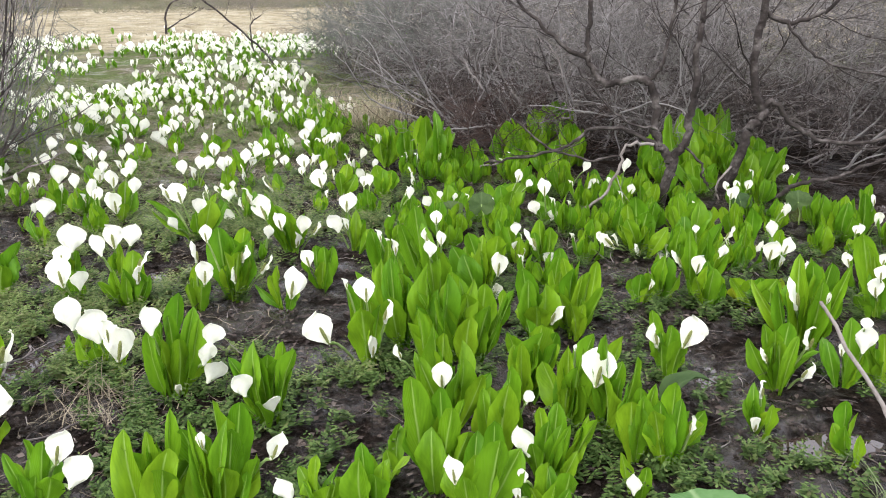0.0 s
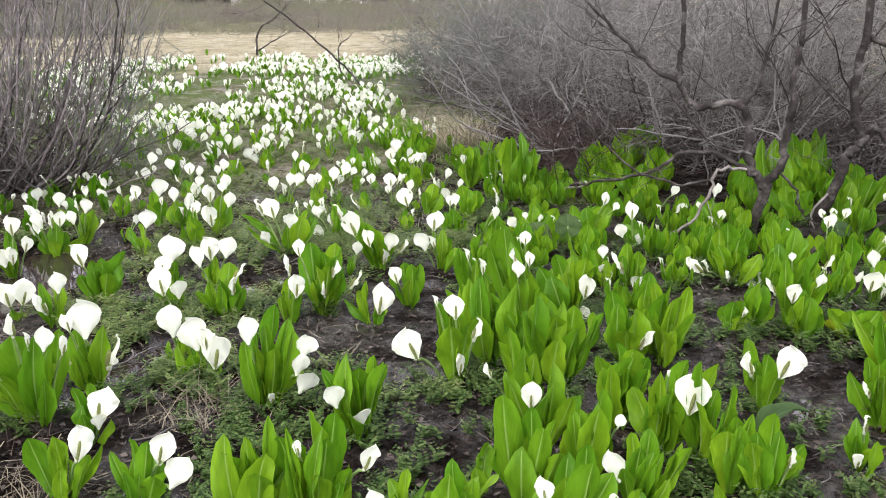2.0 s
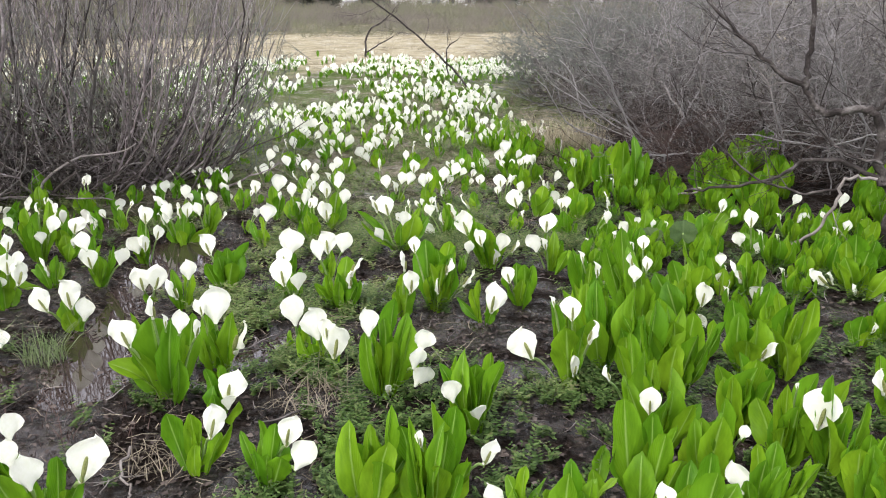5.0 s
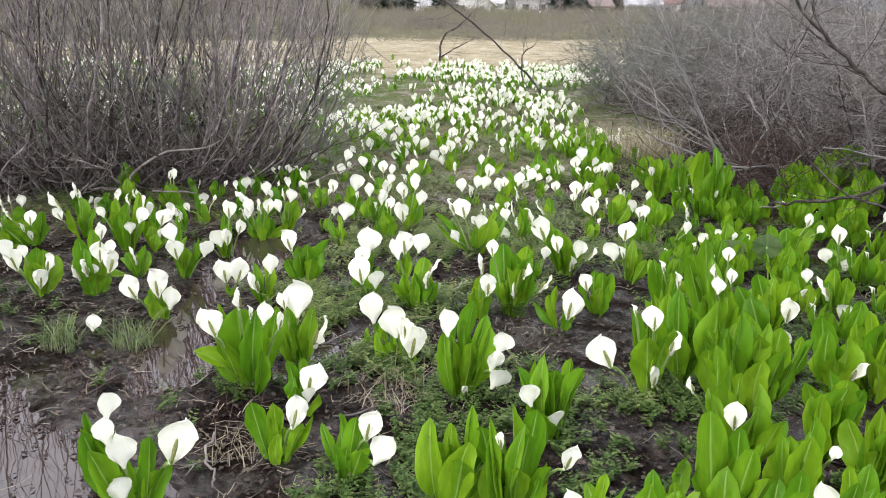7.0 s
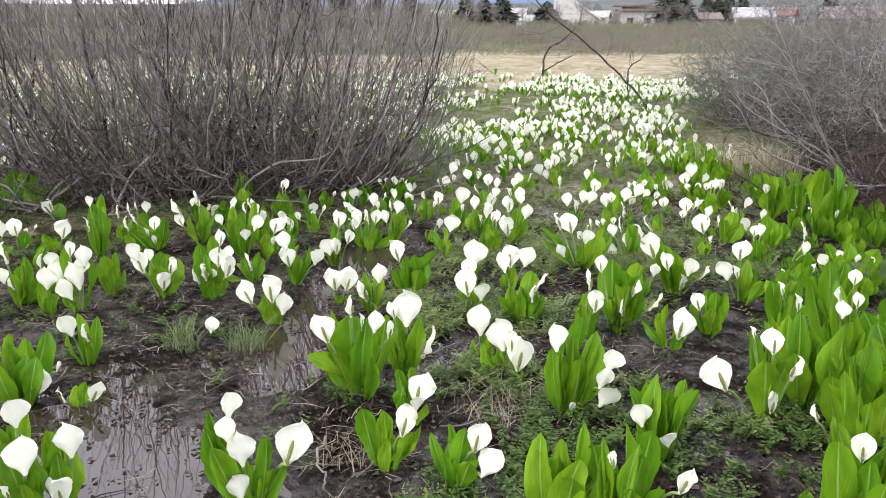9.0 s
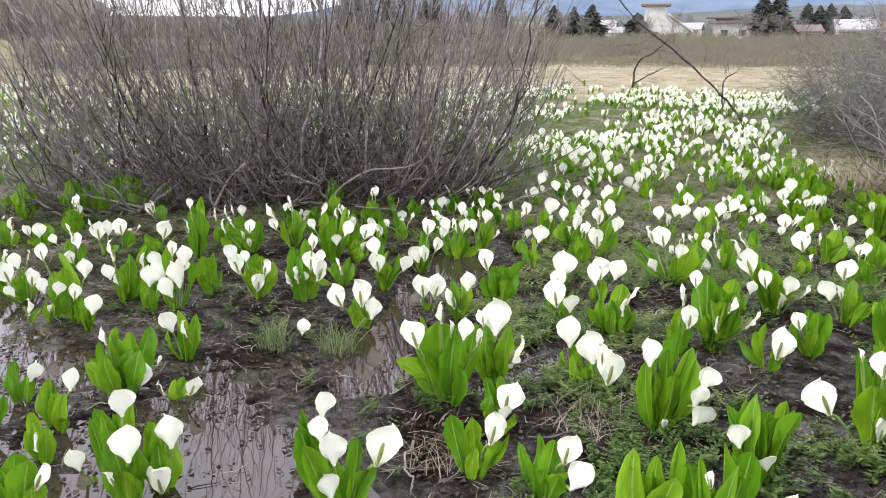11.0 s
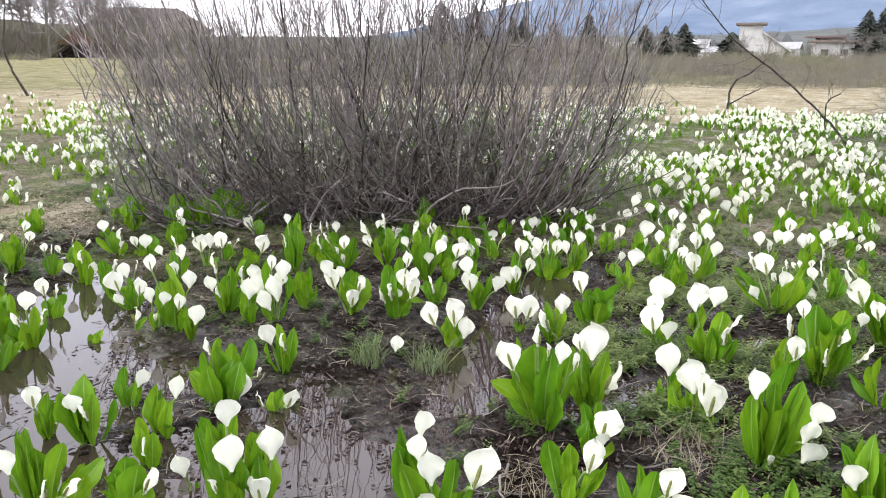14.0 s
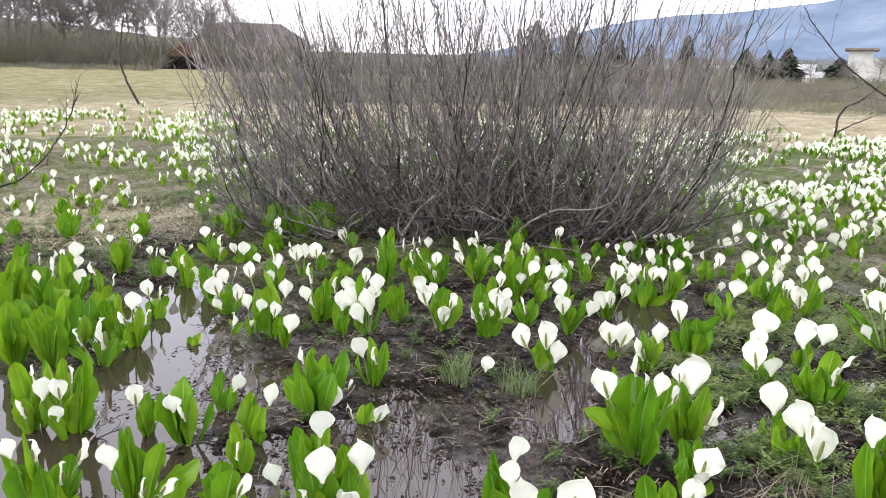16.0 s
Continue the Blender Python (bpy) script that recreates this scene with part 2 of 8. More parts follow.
    c = mixed(span(far, 17.0, 19.5), c, field)
    soil = ramp(noise_tex(0.8), (0.3, (0.085, 0.075, 0.045)), (0.7, (0.17, 0.155, 0.085)))
    c = mixed(math2("MULTIPLY", span(far, 29.0, 33.0), span(left, 0.0, 1.0, 1.0, 0.0)), c, soil)
    l.new(c, bsdf.inputs["Base Color"])
    wet = math2("ADD", span(noise_tex(2.6, 11, 0.76), 0.43, 0.55, 0.06, 0.62), span(length.outputs["Value"], 5.0, 8.0, 0.0, 0.4))
    l.new(wet, bsdf.inputs["Roughness"])
    l.new(span(wet, 0.12, 0.6, 0.45, 0.02), bsdf.inputs["Specular IOR Level"])
    bmp = n.new("ShaderNodeBump")
    bmp.inputs["Strength"].default_value, bmp.inputs["Distance"].default_value = 1.0, 0.05
    l.new(span(wet, 0.1, 0.5, 0.28, 1.0), bmp.inputs["Strength"])
    l.new(noise_tex(42, 8, 0.72), bmp.inputs["Height"])
    l.new(bmp.outputs["Normal"], bsdf.inputs["Normal"])
    return m


def water_shader():
    m = bpy.data.materials.new("marsh_water")
    m.use_nodes = True
    n, l = m.node_tree.nodes, m.node_tree.links
    bsdf = n["Principled BSDF"]
    bsdf.inputs["Base Color"].default_value = (0.030, 0.021, 0.017, 1)
    bsdf.inputs["Roughness"].default_value = 0.02
    bsdf.inputs["IOR"].default_value = 1.36
    bsdf.inputs["Specular IOR Level"].default_value = 1.0
    tc, t, b = n.new("ShaderNodeTexCoord"), n.new("ShaderNodeTexNoise"), n.new("ShaderNodeBump")
    t.inputs["Scale"].default_value = 7
    l.new(tc.outputs["Object"], t.inputs["Vector"])
    b.inputs["Strength"].default_value, b.inputs["Distance"].default_value = 0.035, 0.01
    l.new(t.outputs["Fac"], b.inputs["Height"])
    l.new(b.outputs["Normal"], bsdf.inputs["Normal"])
    return m


THATCH = shader("dark_thatch", ((0.3, (0.10, 0.085, 0.078)), (0.7, (0.16, 0.138, 0.128))), 1.2, rough=0.95, bump=0.4)
GREY_ROOF = shader("grey_roof", ((0.3, (0.25, 0.25, 0.25)), (0.7, (0.38, 0.38, 0.38))), 1.5, rough=0.6, bump=0.2)
RED_ROOF = shader("red_roof", ((0.3, (0.24, 0.11, 0.095)), (0.7, (0.34, 0.19, 0.165))), 1.5, rough=0.7, bump=0.2)
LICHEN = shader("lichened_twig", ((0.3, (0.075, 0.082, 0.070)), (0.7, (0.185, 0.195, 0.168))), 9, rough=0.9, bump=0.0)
FOREST = shader("distant_forest", ((0.35, (0.08, 0.093, 0.095)), (0.55, (0.12, 0.128, 0.122)), (0.75, (0.17, 0.172, 0.16))), 0.03, rough=1.0, bump=0.0, spec=0.0)
RUST = shader("red_brown_twig", ((0.3, (0.035, 0.022, 0.018)), (0.7, (0.095, 0.066, 0.055))), 9, rough=0.85, bump=0.0)
FIELD_STRAW = island_shader("field_straw", ((0.1, (0.20, 0.168, 0.105)), (0.5, (0.34, 0.30, 0.195)), (0.9, (0.48, 0.435, 0.31))))
FIELD_GREEN = island_shader("field_green", ((0.1, (0.115, 0.115, 0.052)), (0.5, (0.22, 0.20, 0.10)), (0.9, (0.34, 0.30, 0.18))))
GROUND, WATER = ground_shader(), water_shader()


# ---- mesh helpers ----
def mesh(name, verts, faces, material, smooth=True, uvs=None):
    me = bpy.data.meshes.new(name)
    me.from_pydata(verts, [], faces)
    me.materials.append(material)
    if smooth:
        me.shade_smooth()
    if uvs is not None:
        layer = me.uv_layers.new(name="UVMap")
        idx = np.empty(len(me.loops), dtype=np.int32)
        me.loops.foreach_get("vertex_index", idx)
        layer.data.foreach_set("uv", np.asarray(uvs, dtype=np.float32)[idx].ravel())
    return me


def part(name, me, parent, label="", m=None):
    """One mesh as a part of a thing, at the pose m within it."""
    ob = new(name, me)
    ob.parent = parent
    if m is not None:
        ob.matrix_basis = m
    return tagged(ob, label)


def thing(name, label, category, x=0.0, y=0.0, z=0.0, group="", kind=""):
    ob = new(name)
    ob.location = (x, y, z)
    return tagged(ob, label, category, group, kind)


class Build:
    """Gathers tubes, blades and cards of real geometry into one mesh."""

    def __init__(self):
        self.v, self.f = [], []

    def tube(self, pts, r0, r1, n=5, cap=False):
        base, k = len(self.v), len(pts)
        for i, p in enumerate(pts):
            a, b = pts[max(i - 1, 0)], pts[min(i + 1, k - 1)]
            d = (b - a).normalized()
            s = d.cross(Vector((0.31, 0.87, 0.38))).normalized()
            t = d.cross(s)
            r = r0 + (r1 - r0) * i / (k - 1)
            for j in range(n):
                w = 2 * math.pi * j / n
                self.v.append(p + s * (r * math.cos(w)) + t * (r * math.sin(w)))
        for i in range(k - 1):
            for j in range(n):
                q = (j + 1) % n
                self.f.append((base + i * n + j, base + i * n + q, base + (i + 1) * n + q, base + (i + 1) * n + j))
        self.f.append(tuple(base + (k - 1) * n + j for j in range(n)))
        if cap:
            self.f.append(tuple(base + n - 1 - j for j in range(n)))

    def blade(self, pts, w, side):
        """A tapering folded strip along pts."""
        base, k = len(self.v), len(pts)
        for i, p in enumerate(pts):
            h = w * (1 - (i / (k - 1)) ** 2 * 0.95)
            self.v.append(p - side * h)
            self.v.append(p + side * h)
        for i in range(k - 1):
            a = base + 2 * i
            self.f.append((a, a + 1, a + 3, a + 2))

    def form(self, shape, m):
        """Adds a ready form of (vertices, faces) at the pose m."""
        b = len(self.v)
        self.v += [m @ p for p in shape[0]]
        self.f += [tuple(b + i for i in f) for f in shape[1]]

    def box(self, lo, hi):
        b = len(self.v)
        for z in (lo[2], hi[2]):
            for x, y in ((lo[0], lo[1]), (hi[0], lo[1]), (hi[0], hi[1]), (lo[0], hi[1])):
                self.v.append(Vector((x, y, z)))
        for f in ((3, 2, 1, 0), (4, 5, 6, 7), (0, 1, 5, 4), (1, 2, 6, 5), (2, 3, 7, 6), (3, 0, 4, 7)):
            self.f.append(tuple(b + i for i in f))

    def mesh(self, name, material, smooth=True):
        return mesh(name, self.v, self.f, material, smooth)


def smoothstep(a, b, x):
    t = min(max((x - a) / (b - a), 0.0), 1.0)
    return t * t * (3 - 2 * t)


# ---- ground and water ----
WATER_LEVEL = -0.016
# pools: x, y, half length, half breadth, turn
POOLS = [(-4.25, 1.62, 1.5, 0.46, 147), (-2.64, 1.74, 0.72, 0.46, 150), (-3.9, 0.85, 0.8, 0.5, 0), (-2.92, 3.15, 0.75, 0.17, 110), (-5.5, 2.55, 0.6, 0.25, 140), (-3.25, 4.3, 0.4, 0.18, 110),
         (-4.0, 5.0, 0.55, 0.22, 45), (-0.25, 6.35, 0.8, 0.22, 0), (1.15, 2.1, 0.4, 0.12, 30), (0.84, 2.62, 0.24, 0.08, 10), (-0.35, 5.3, 0.5, 0.14, 10), (-2.1, 3.1, 0.35, 0.12, 70), (-1.75, 4.2, 0.35, 0.12, 20), (2.1, 5.3, 0.6, 0.3, 0), (-5.4, 4.05, 1.0, 0.22, 45), (-2.64, 2.80, 0.32, 0.13, 125)]


def ground_z(x, y):
    d = math.hypot(x + 0.5, y - 0.2)
    z = 0.012 + 0.020 * max(0.0, d - 15 + 2 * math.exp(-abs(d - 15) / 3)) if d > 11 else 0.012
    # the ground climbs higher towards the western bank
    west = math.degrees(math.atan2(-(x + 0.5), y - 0.2)) if y > 0.2 else (90 if x < -0.5 else 0)
    z = min(z, 0.62 + 0.65 * smoothstep(40, 58, west))
    if d < 40:
        fade = smoothstep(40, 12, d)
        z += fade * (0.030 * noise.noise(Vector((x * 1.1, y * 1.1, 3.1))) + 0.026 * noise.noise(Vector((x * 3.7, y * 3.7, 8.2))) + 0.016 * noise.noise(Vector((x * 12, y * 12, 1.7))))
        if d < 7:
            z += 0.011 * noise.noise(Vector((x * 27, y * 27, 4.4)))
    if d < 10:
        for px, py, a, b, turn in POOLS:
            c, s = math.cos(radians(turn)), math.sin(radians(turn))
            u, v = ((x - px) * c + (y - py) * s) / a, ((y - py) * c - (x - px) * s) / b
            q = u * u + v * v
            if q < 4:
                z -= 0.074 * math.exp(-q * 1.1)
    return z


def build_ground():
    az = [-180 + 6 * i for i in range(23)]
    az = [a for a in az if a < -48] + [-48 + 0.37 * i for i in range(400)] + [a for a in (-180 + 6 * i for i in range(61)) if a > 100]
    rings = [0.5]
    while rings[-1] < 4500:
        rings.append(rings[-1] * (1.0105 if rings[-1] < 6 else 1.016 if rings[-1] < 14 else 1.05))
    verts, faces, k = [Vector((-0.5, 0.2, 0.0))], [], len(az)
    for r in rings:
        for a in az:
            x, y = -0.5 - r * math.sin(radians(a)), 0.2 + r * math.cos(radians(a))
            verts.append(Vector((x, y, ground_z(x, y))))
    last = len(az) - 1
    close = abs((az[-1] - az[0]) - 360) < 1e-6
    n = last if close else k
    for i in range(len(rings) - 1):
        for j in range(n):
            q = (j + 1) % k
            faces.append((1 + i * k + j, 1 + (i + 1) * k + j, 1 + (i + 1) * k + q, 1 + i * k + q))
    for j in range(n):
        faces.append((0, 1 + j, 1 + (j + 1) % k))
    ob = new("ground", mesh("ground", verts, faces, GROUND))
    tagged(ob, "dark wet mud and litter running out to bleached winter grass", "ground", kind="structure")


build_ground()
w = Build()
w.v = [Vector(p) for p in ((-9, 0.0, WATER_LEVEL), (4, 0.0, WATER_LEVEL), (4, 8.0, WATER_LEVEL), (-9, 8.0, WATER_LEVEL))]
w.f = [(0, 1, 2, 3)]
tagged(new("water", w.mesh("water", WATER, False)), "still brown shallow marsh water reflecting the sky", "water", kind="structure")


# ---- skunk cabbage ----
HERE = Vector((-0.55, 0.2, 0.0))


def leaf_form(seed, bend, fold, widest, rows=16, cols=9):
    """A broad upright leaf from (0, 0, 0) to (0, 0, 1), one metre across at its widest: a channelled clasping foot, a raised midrib, a short point."""
    rng = random.Random(seed)
    spine, p = [(0.0, 0.0)], (0.0, 0.0)
    for i in range(1, rows):
        th = bend * ((i / (rows - 1)) ** 1.5)
        p = (p[0] + math.sin(th), p[1] + math.cos(th))
        spine.append(p)
    n = math.hypot(*p)
    turn = math.atan2(p[0], p[1])
    spine = [((q[0] * math.cos(turn) - q[1] * math.sin(turn)) / n, (q[0] * math.sin(turn) + q[1] * math.cos(turn)) / n) for q in spine]
    verts, uvs, faces = [], [], []
    ph, amp, skew = rng.uniform(0, 6), rng.uniform(0.10, 0.24), rng.uniform(-0.16, 0.16)
    twist = rng.uniform(-0.5, 0.5)
    for i, (y, z) in enumerate(spine):
        s = i / (rows - 1)
        if s < widest:
            half = 0.10 + 0.40 * smoothstep(0.05, widest, s) ** 0.85
        else:
            q = (s - widest) / (1 - widest)
            half = 0.5 * max(0.0, 1 - q ** 2.5) ** 0.64 * (1 - 0.10 * q) + 0.006
        half *= 1 + 0.10 * noise.noise(Vector((seed * 3.3, s * 5.0, 0.5)))
        for j in range(cols):
            u = -1 + 2 * j / (cols - 1)
            x = u * half * (1 + 0.20 * noise.noise(Vector((seed * 2.1 + u * 2, s * 7.0, 4.5))) + 0.13 * abs(u) * noise.noise(Vector((seed * 5.3 + u * 3, s * 15.0, 7.5)))) + skew * math.sin(math.pi * s)
            ruff = amp * math.sin(ph + 10 * s + 1.6 * u) * abs(u) ** 1.5 * min(1.0, half * 2)
            dy = -fold * (1.25 - 0.65 * s) * abs(u) * half + ruff * 0.6 + 0.10 * half * noise.noise(Vector((u * 1.4 + seed * 7.1, s * 4.0, seed))) + 0.07 * half * noise.noise(Vector((u * 3.1 + seed * 4.7, s * 9.0, seed)))
            if j == cols // 2:
                dy += 0.035 * (1 - s)
            t = twist * (s - 0.5)
            verts.append(Vector((x * math.cos(t) - dy * math.sin(t), y + (dy * math.cos(t) + x * math.sin(t)) * 0.5, z + 0.02 * abs(u) * math.sin(ph + 7 * s))))
            uvs.append((0.5 + 0.5 * u, s))
    for i in range(rows - 1):
        for j in range(cols - 1):
            k = i * cols + j
            faces.append((k, k + 1, k + cols + 1, k + cols))
    return verts, faces, uvs


def leaf_mesh(*q):
    verts, faces, uvs = leaf_form(*q)
    return mesh("leaf", verts, faces, LEAF, True, uvs)


def spathe_form(seed, width, opening, curl, back, rows=15, cols=11):
    """A white hooded bract one metre long that opens towards +y: rolled at its foot, flaring to a broad cupped blade with a pointed tip."""
    rng = random.Random(seed)
    verts, faces = [], []
    y = z = last = 0.0
    skew, flare, side = rng.uniform(-0.55, 0.55), rng.uniform(0.04, 0.30), rng.uniform(-0.20, 0.20)
    for i in range(rows):
        s = 1 - (1 - i / (rows - 1)) ** 1.2
        th = -back * math.sin(math.pi * s * 0.75) + curl * max(0.0, s - 0.80) * 7.5
        y, z, last = y + math.sin(th) * (s - last), z + math.cos(th) * (s - last), s
        if s < 0.52:
            half = 0.05 + (width - 0.05) * smoothstep(-0.06, 0.46, s) ** 1.1
        else:
            q = (s - 0.52) / 0.48
            half = width * max(0.0, 1 - min(1.0, q / 0.86) ** 2.1) ** 0.74 + 0.05 * (1 - q) ** 0.7 + 0.001
        arc = 2.5 * (1 - min(1.0, s / 0.5)) ** 2.2 + opening * (1 - 0.35 * s) + 0.1
        r = half / math.sin(min(arc, 1.45))
        for j in range(cols):
            u = -1 + 2 * j / (cols - 1)
            a = u * arc
            wave = (0.06 * math.sin(6 * s + 3 * u + seed * 1.7) + 0.03 * math.sin(14 * s + 5 * u + seed)) * abs(u) ** 1.5 * min(1.0, s * 2.5)
            roll = flare * abs(u) ** 3 * s * (1 - s) * 4
            x = r * math.sin(a) * (1 + side * u) + skew * max(0.0, s - 0.75) ** 1.5 * 3.0
            verts.append(Vector((x, y + r * (1 - math.cos(a)) - 0.05 + wave - roll, z + 0.05 * abs(u) * math.sin(seed + 2 * u) * s)))
    for i in range(rows - 1):
        for j in range(cols - 1):
            k = i * cols + j
            faces.append((k, k + 1, k + cols + 1, k + cols))
    return verts, faces


def spathe_mesh(*q):
    return mesh("spathe", *spathe_form(*q), PETAL)


def spadix_mesh():
    b = Build()
    prof = ((0.0, 0.020), (0.12, 0.024), (0.15, 0.046), (0.30, 0.058), (0.44, 0.052), (0.53, 0.034), (0.56, 0.006))
    n = 8
    for z, r in prof:
        for j in range(n):
            a = 2 * math.pi * j / n
            b.v.append(Vector((r * math.cos(a), 0.075 + r * math.sin(a), z)))
    for i in range(len(prof) - 1):
        for j in range(n):
            b.f.append((i * n + j, i * n + (j + 1) % n, (i + 1) * n + (j + 1) % n, (i + 1) * n + j))
    return b.mesh("spadix", SPADIX)


# bend, fold, place of the greatest breadth
LEAF_SHAPES = ((0.35, 0.55, 0.62), (0.6, 0.4, 0.66), (0.2, 0.85, 0.58), (0.8, 0.45, 0.64), (0.45, 0.3, 0.70), (0.1, 1.0, 0.60), (0.95, 0.35, 0.62), (-0.15, 0.6, 0.66), (0.5, 0.7, 0.55), (0.3, 0.25, 0.60))
LEAVES = [leaf_mesh(i, *q) for i, q in enumerate(LEAF_SHAPES)]
# half width, opening, curl of the tip, backward lean
OPEN_SHAPES = ((0.43, 0.75, -0.75, 0.06), (0.46, 0.65, 0.6, 0.10), (0.38, 0.95, 0.8, 0.02), (0.45, 0.80, -0.9, 0.08), (0.44, 0.55, 0.7, 0.08), (0.47, 0.7, -0.5, 0.12), (0.40, 0.9, 1.0, 0.0))
HOOD_SHAPES = ((0.30, 1.15, 1.0, 0.05), (0.34, 1.0, 0.7, 0.1), (0.28, 1.25, 1.2, -0.05), (0.33, 1.1, -0.6, 0.0), (0.31, 0.95, 0.9, 0.2))
OPEN = [spathe_mesh(i, *q) for i, q in enumerate(OPEN_SHAPES)]
HOODS = [spathe_mesh(10 + i, *q) for i, q in enumerate(HOOD_SHAPES)]
BACKS = [spathe_mesh(30 + i, *q) for i, q in enumerate(((0.42, 0.55, 0.6, 0.0), (0.45, 0.65, -0.8, -0.05), (0.38, 0.85, 0.9, 0.05), (0.44, 0.45, -0.6, -0.1), (0.47, 0.6, 0.7, 0.0), (0.37, 0.9, 1.1, -0.1), (0.42, 1.0, -0.9, 0.05)))]
BUDS = [spathe_mesh(20, 0.21, 1.5, 0.5, 0.0), spathe_mesh(21, 0.24, 1.3, 0.8, 0.05), spathe_mesh(22, 0.20, 1.45, -0.3, 0.1)]
# simpler forms for plants further off
FAR_LEAVES = [leaf_form(i, *q, 6, 3)[:2] for i, q in enumerate(LEAF_SHAPES)]
FAR_SPATHES = [spathe_form(i, *q, 8, 5) for i, q in enumerate(OPEN_SHAPES + HOOD_SHAPES)]
SPADICES = spadix_mesh()
PLANTED = []


def basis(origin, up, facing, spin=0.0):
    """A pose at origin whose z runs along up and whose y looks towards facing, turned about z by spin degrees."""
    z = up.normalized()
    y = (facing - z * facing.dot(z)).normalized()
    m = Matrix((y.cross(z), y, z)).transposed().to_4x4()
    return Matrix.Translation(origin) @ m @ Matrix.Rotation(radians(spin), 4, "Z")


def put_leaf(root, rng, foot, tip, breadth, facing, spin, shapes):
    """One leaf from foot to tip; its upper face looks towards facing."""
    d = tip - foot
    part("leaf", rng.choice(shapes), root, m=basis(foot, d, facing, spin) @ Matrix.Diagonal((breadth, d.length * 0.8, d.length, 1)))


def flower(root, rng, centre, size, facing, spin, shapes, front=Vector((0, 0, 0)), tilt=0.0):
    """A stalk from the plant's heart, the bract round centre on it and the spadix within."""
    out = Vector((centre.x, centre.y, 0))
    lean = min(0.75 * math.atan2(out.length, max(centre.z, 0.03)), 1.0)
    up = Vector((0, 0, math.cos(lean))) + (out.normalized() * math.sin(lean) if out.length > 1e-4 else Vector())
    up = (up + Vector((rng.gauss(0, 0.07), rng.gauss(0, 0.07), 0)) - front * tilt).normalized()
    foot = centre - up * (0.5 * size)
    foot.z = max(foot.z, 0.02)
    start = out * 0.12 + Vector((0, 0, -0.03)) - front * 0.04
    # the stalk rises behind the front leaves and comes forward below the bract
    knee = (foot - front * foot.dot(front)) * 0.8 - front * 0.04
    knee.z = max(knee.z, 0.0)
    pts = [start * (1 - t) ** 2 + knee * (2 * t * (1 - t)) + foot * t * t for t in (0, 0.17, 0.33, 0.5, 0.67, 0.83, 1.0)]
    pts.append(foot + up * (0.12 * size))
    b = Build()
    b.tube(pts, 0.0056, 0.034 * size + 0.001, 7)
    part("stalk", b.mesh("stalk", STALK), root)
    sp = part("spathe", rng.choice(shapes), root, "white hooded bract", basis(foot, up, facing, spin) @ Matrix.Diagonal((size * rng.uniform(0.70, 0.93), size, size, 1)))
    part("spadix", SPADICES, sp, "yellow-green knobbly spadix")


def rooted(x, y, flowers, label, group):
    z = max(ground_z(x, y), WATER_LEVEL - 0.03)
    words = label or ("bright green leaves with white hooded flowers, rooted in mud" if flowers else "bright green broad-leaved marsh plant without flowers")
    return thing("skunk_cabbage", words, "plant", x, y, z - 0.015, group)


# how a bract stands to the path: open to it, its back to it, or in profile
SIDES = {"f": (0, OPEN), "b": (180, BACKS), "l": (78, HOODS), "r": (-78, HOODS), "u": (25, BUDS)}


def plant(x, y, leaves, flowers=(), label="", group="skunk cabbages in the mud"):
    """A skunk cabbage near the path. Leaves: (across, height, breadth, forward) of the tip; flowers: (across, height, size, side, forward), as met from the path."""
    rng = random.Random(int(x * 1000) * 31 + int(y * 1000))
    root = rooted(x, y, flowers, label, group)
    front = (HERE - Vector((x, y, 0))).normalized()
    right = Vector((-front.y, front.x, 0))
    reach = 0.1
    for u, h, w, d in leaves:
        tip = right * u + front * d + Vector((0, 0, h + 0.01))
        foot = right * max(-0.04, min(0.04, u * 0.25)) + front * max(-0.03, min(0.05, d * 0.5)) + Vector((0, 0, -0.01))
        put_leaf(root, rng, foot, tip, w * 1.04, front + right * u * 2 + Vector((0, 0, 0.3)), rng.gauss(0, 24) + rng.choice((0, 0, 180)), LEAVES)
        reach = max(reach, abs(u))
    # a few shorter leaves behind the outer ones
    tall = max(q[1] for q in leaves)
    for _ in range(len(leaves) + 1 if tall > 0.14 else 1):
        u, h, w, d = rng.choice(leaves)
        tip = right * (u * 0.9 + rng.gauss(0, 0.045)) - front * rng.uniform(-0.02, 0.10) + Vector((0, 0, h * rng.uniform(0.7, 0.95)))
        put_leaf(root, rng, Vector((0, 0, -0.01)) - front * 0.02, tip, max(w, 0.035) * rng.uniform(0.8, 1.1), -front, rng.gauss(0, 40), LEAVES)
    for u, h, size, side, d in flowers:
        spin, shapes = SIDES[side]
        flower(root, rng, right * u + front * d + Vector((0, 0, h + 0.015)), size * (1.02 if math.hypot(x, y) < 3.6 else 0.93 if math.hypot(x, y) < 5.0 else 0.78), front, spin + rng.gauss(0, 12), shapes, front, 0.3 if side in "fb" else 0.08)
    PLANTED.append((x, y, reach))
    return root


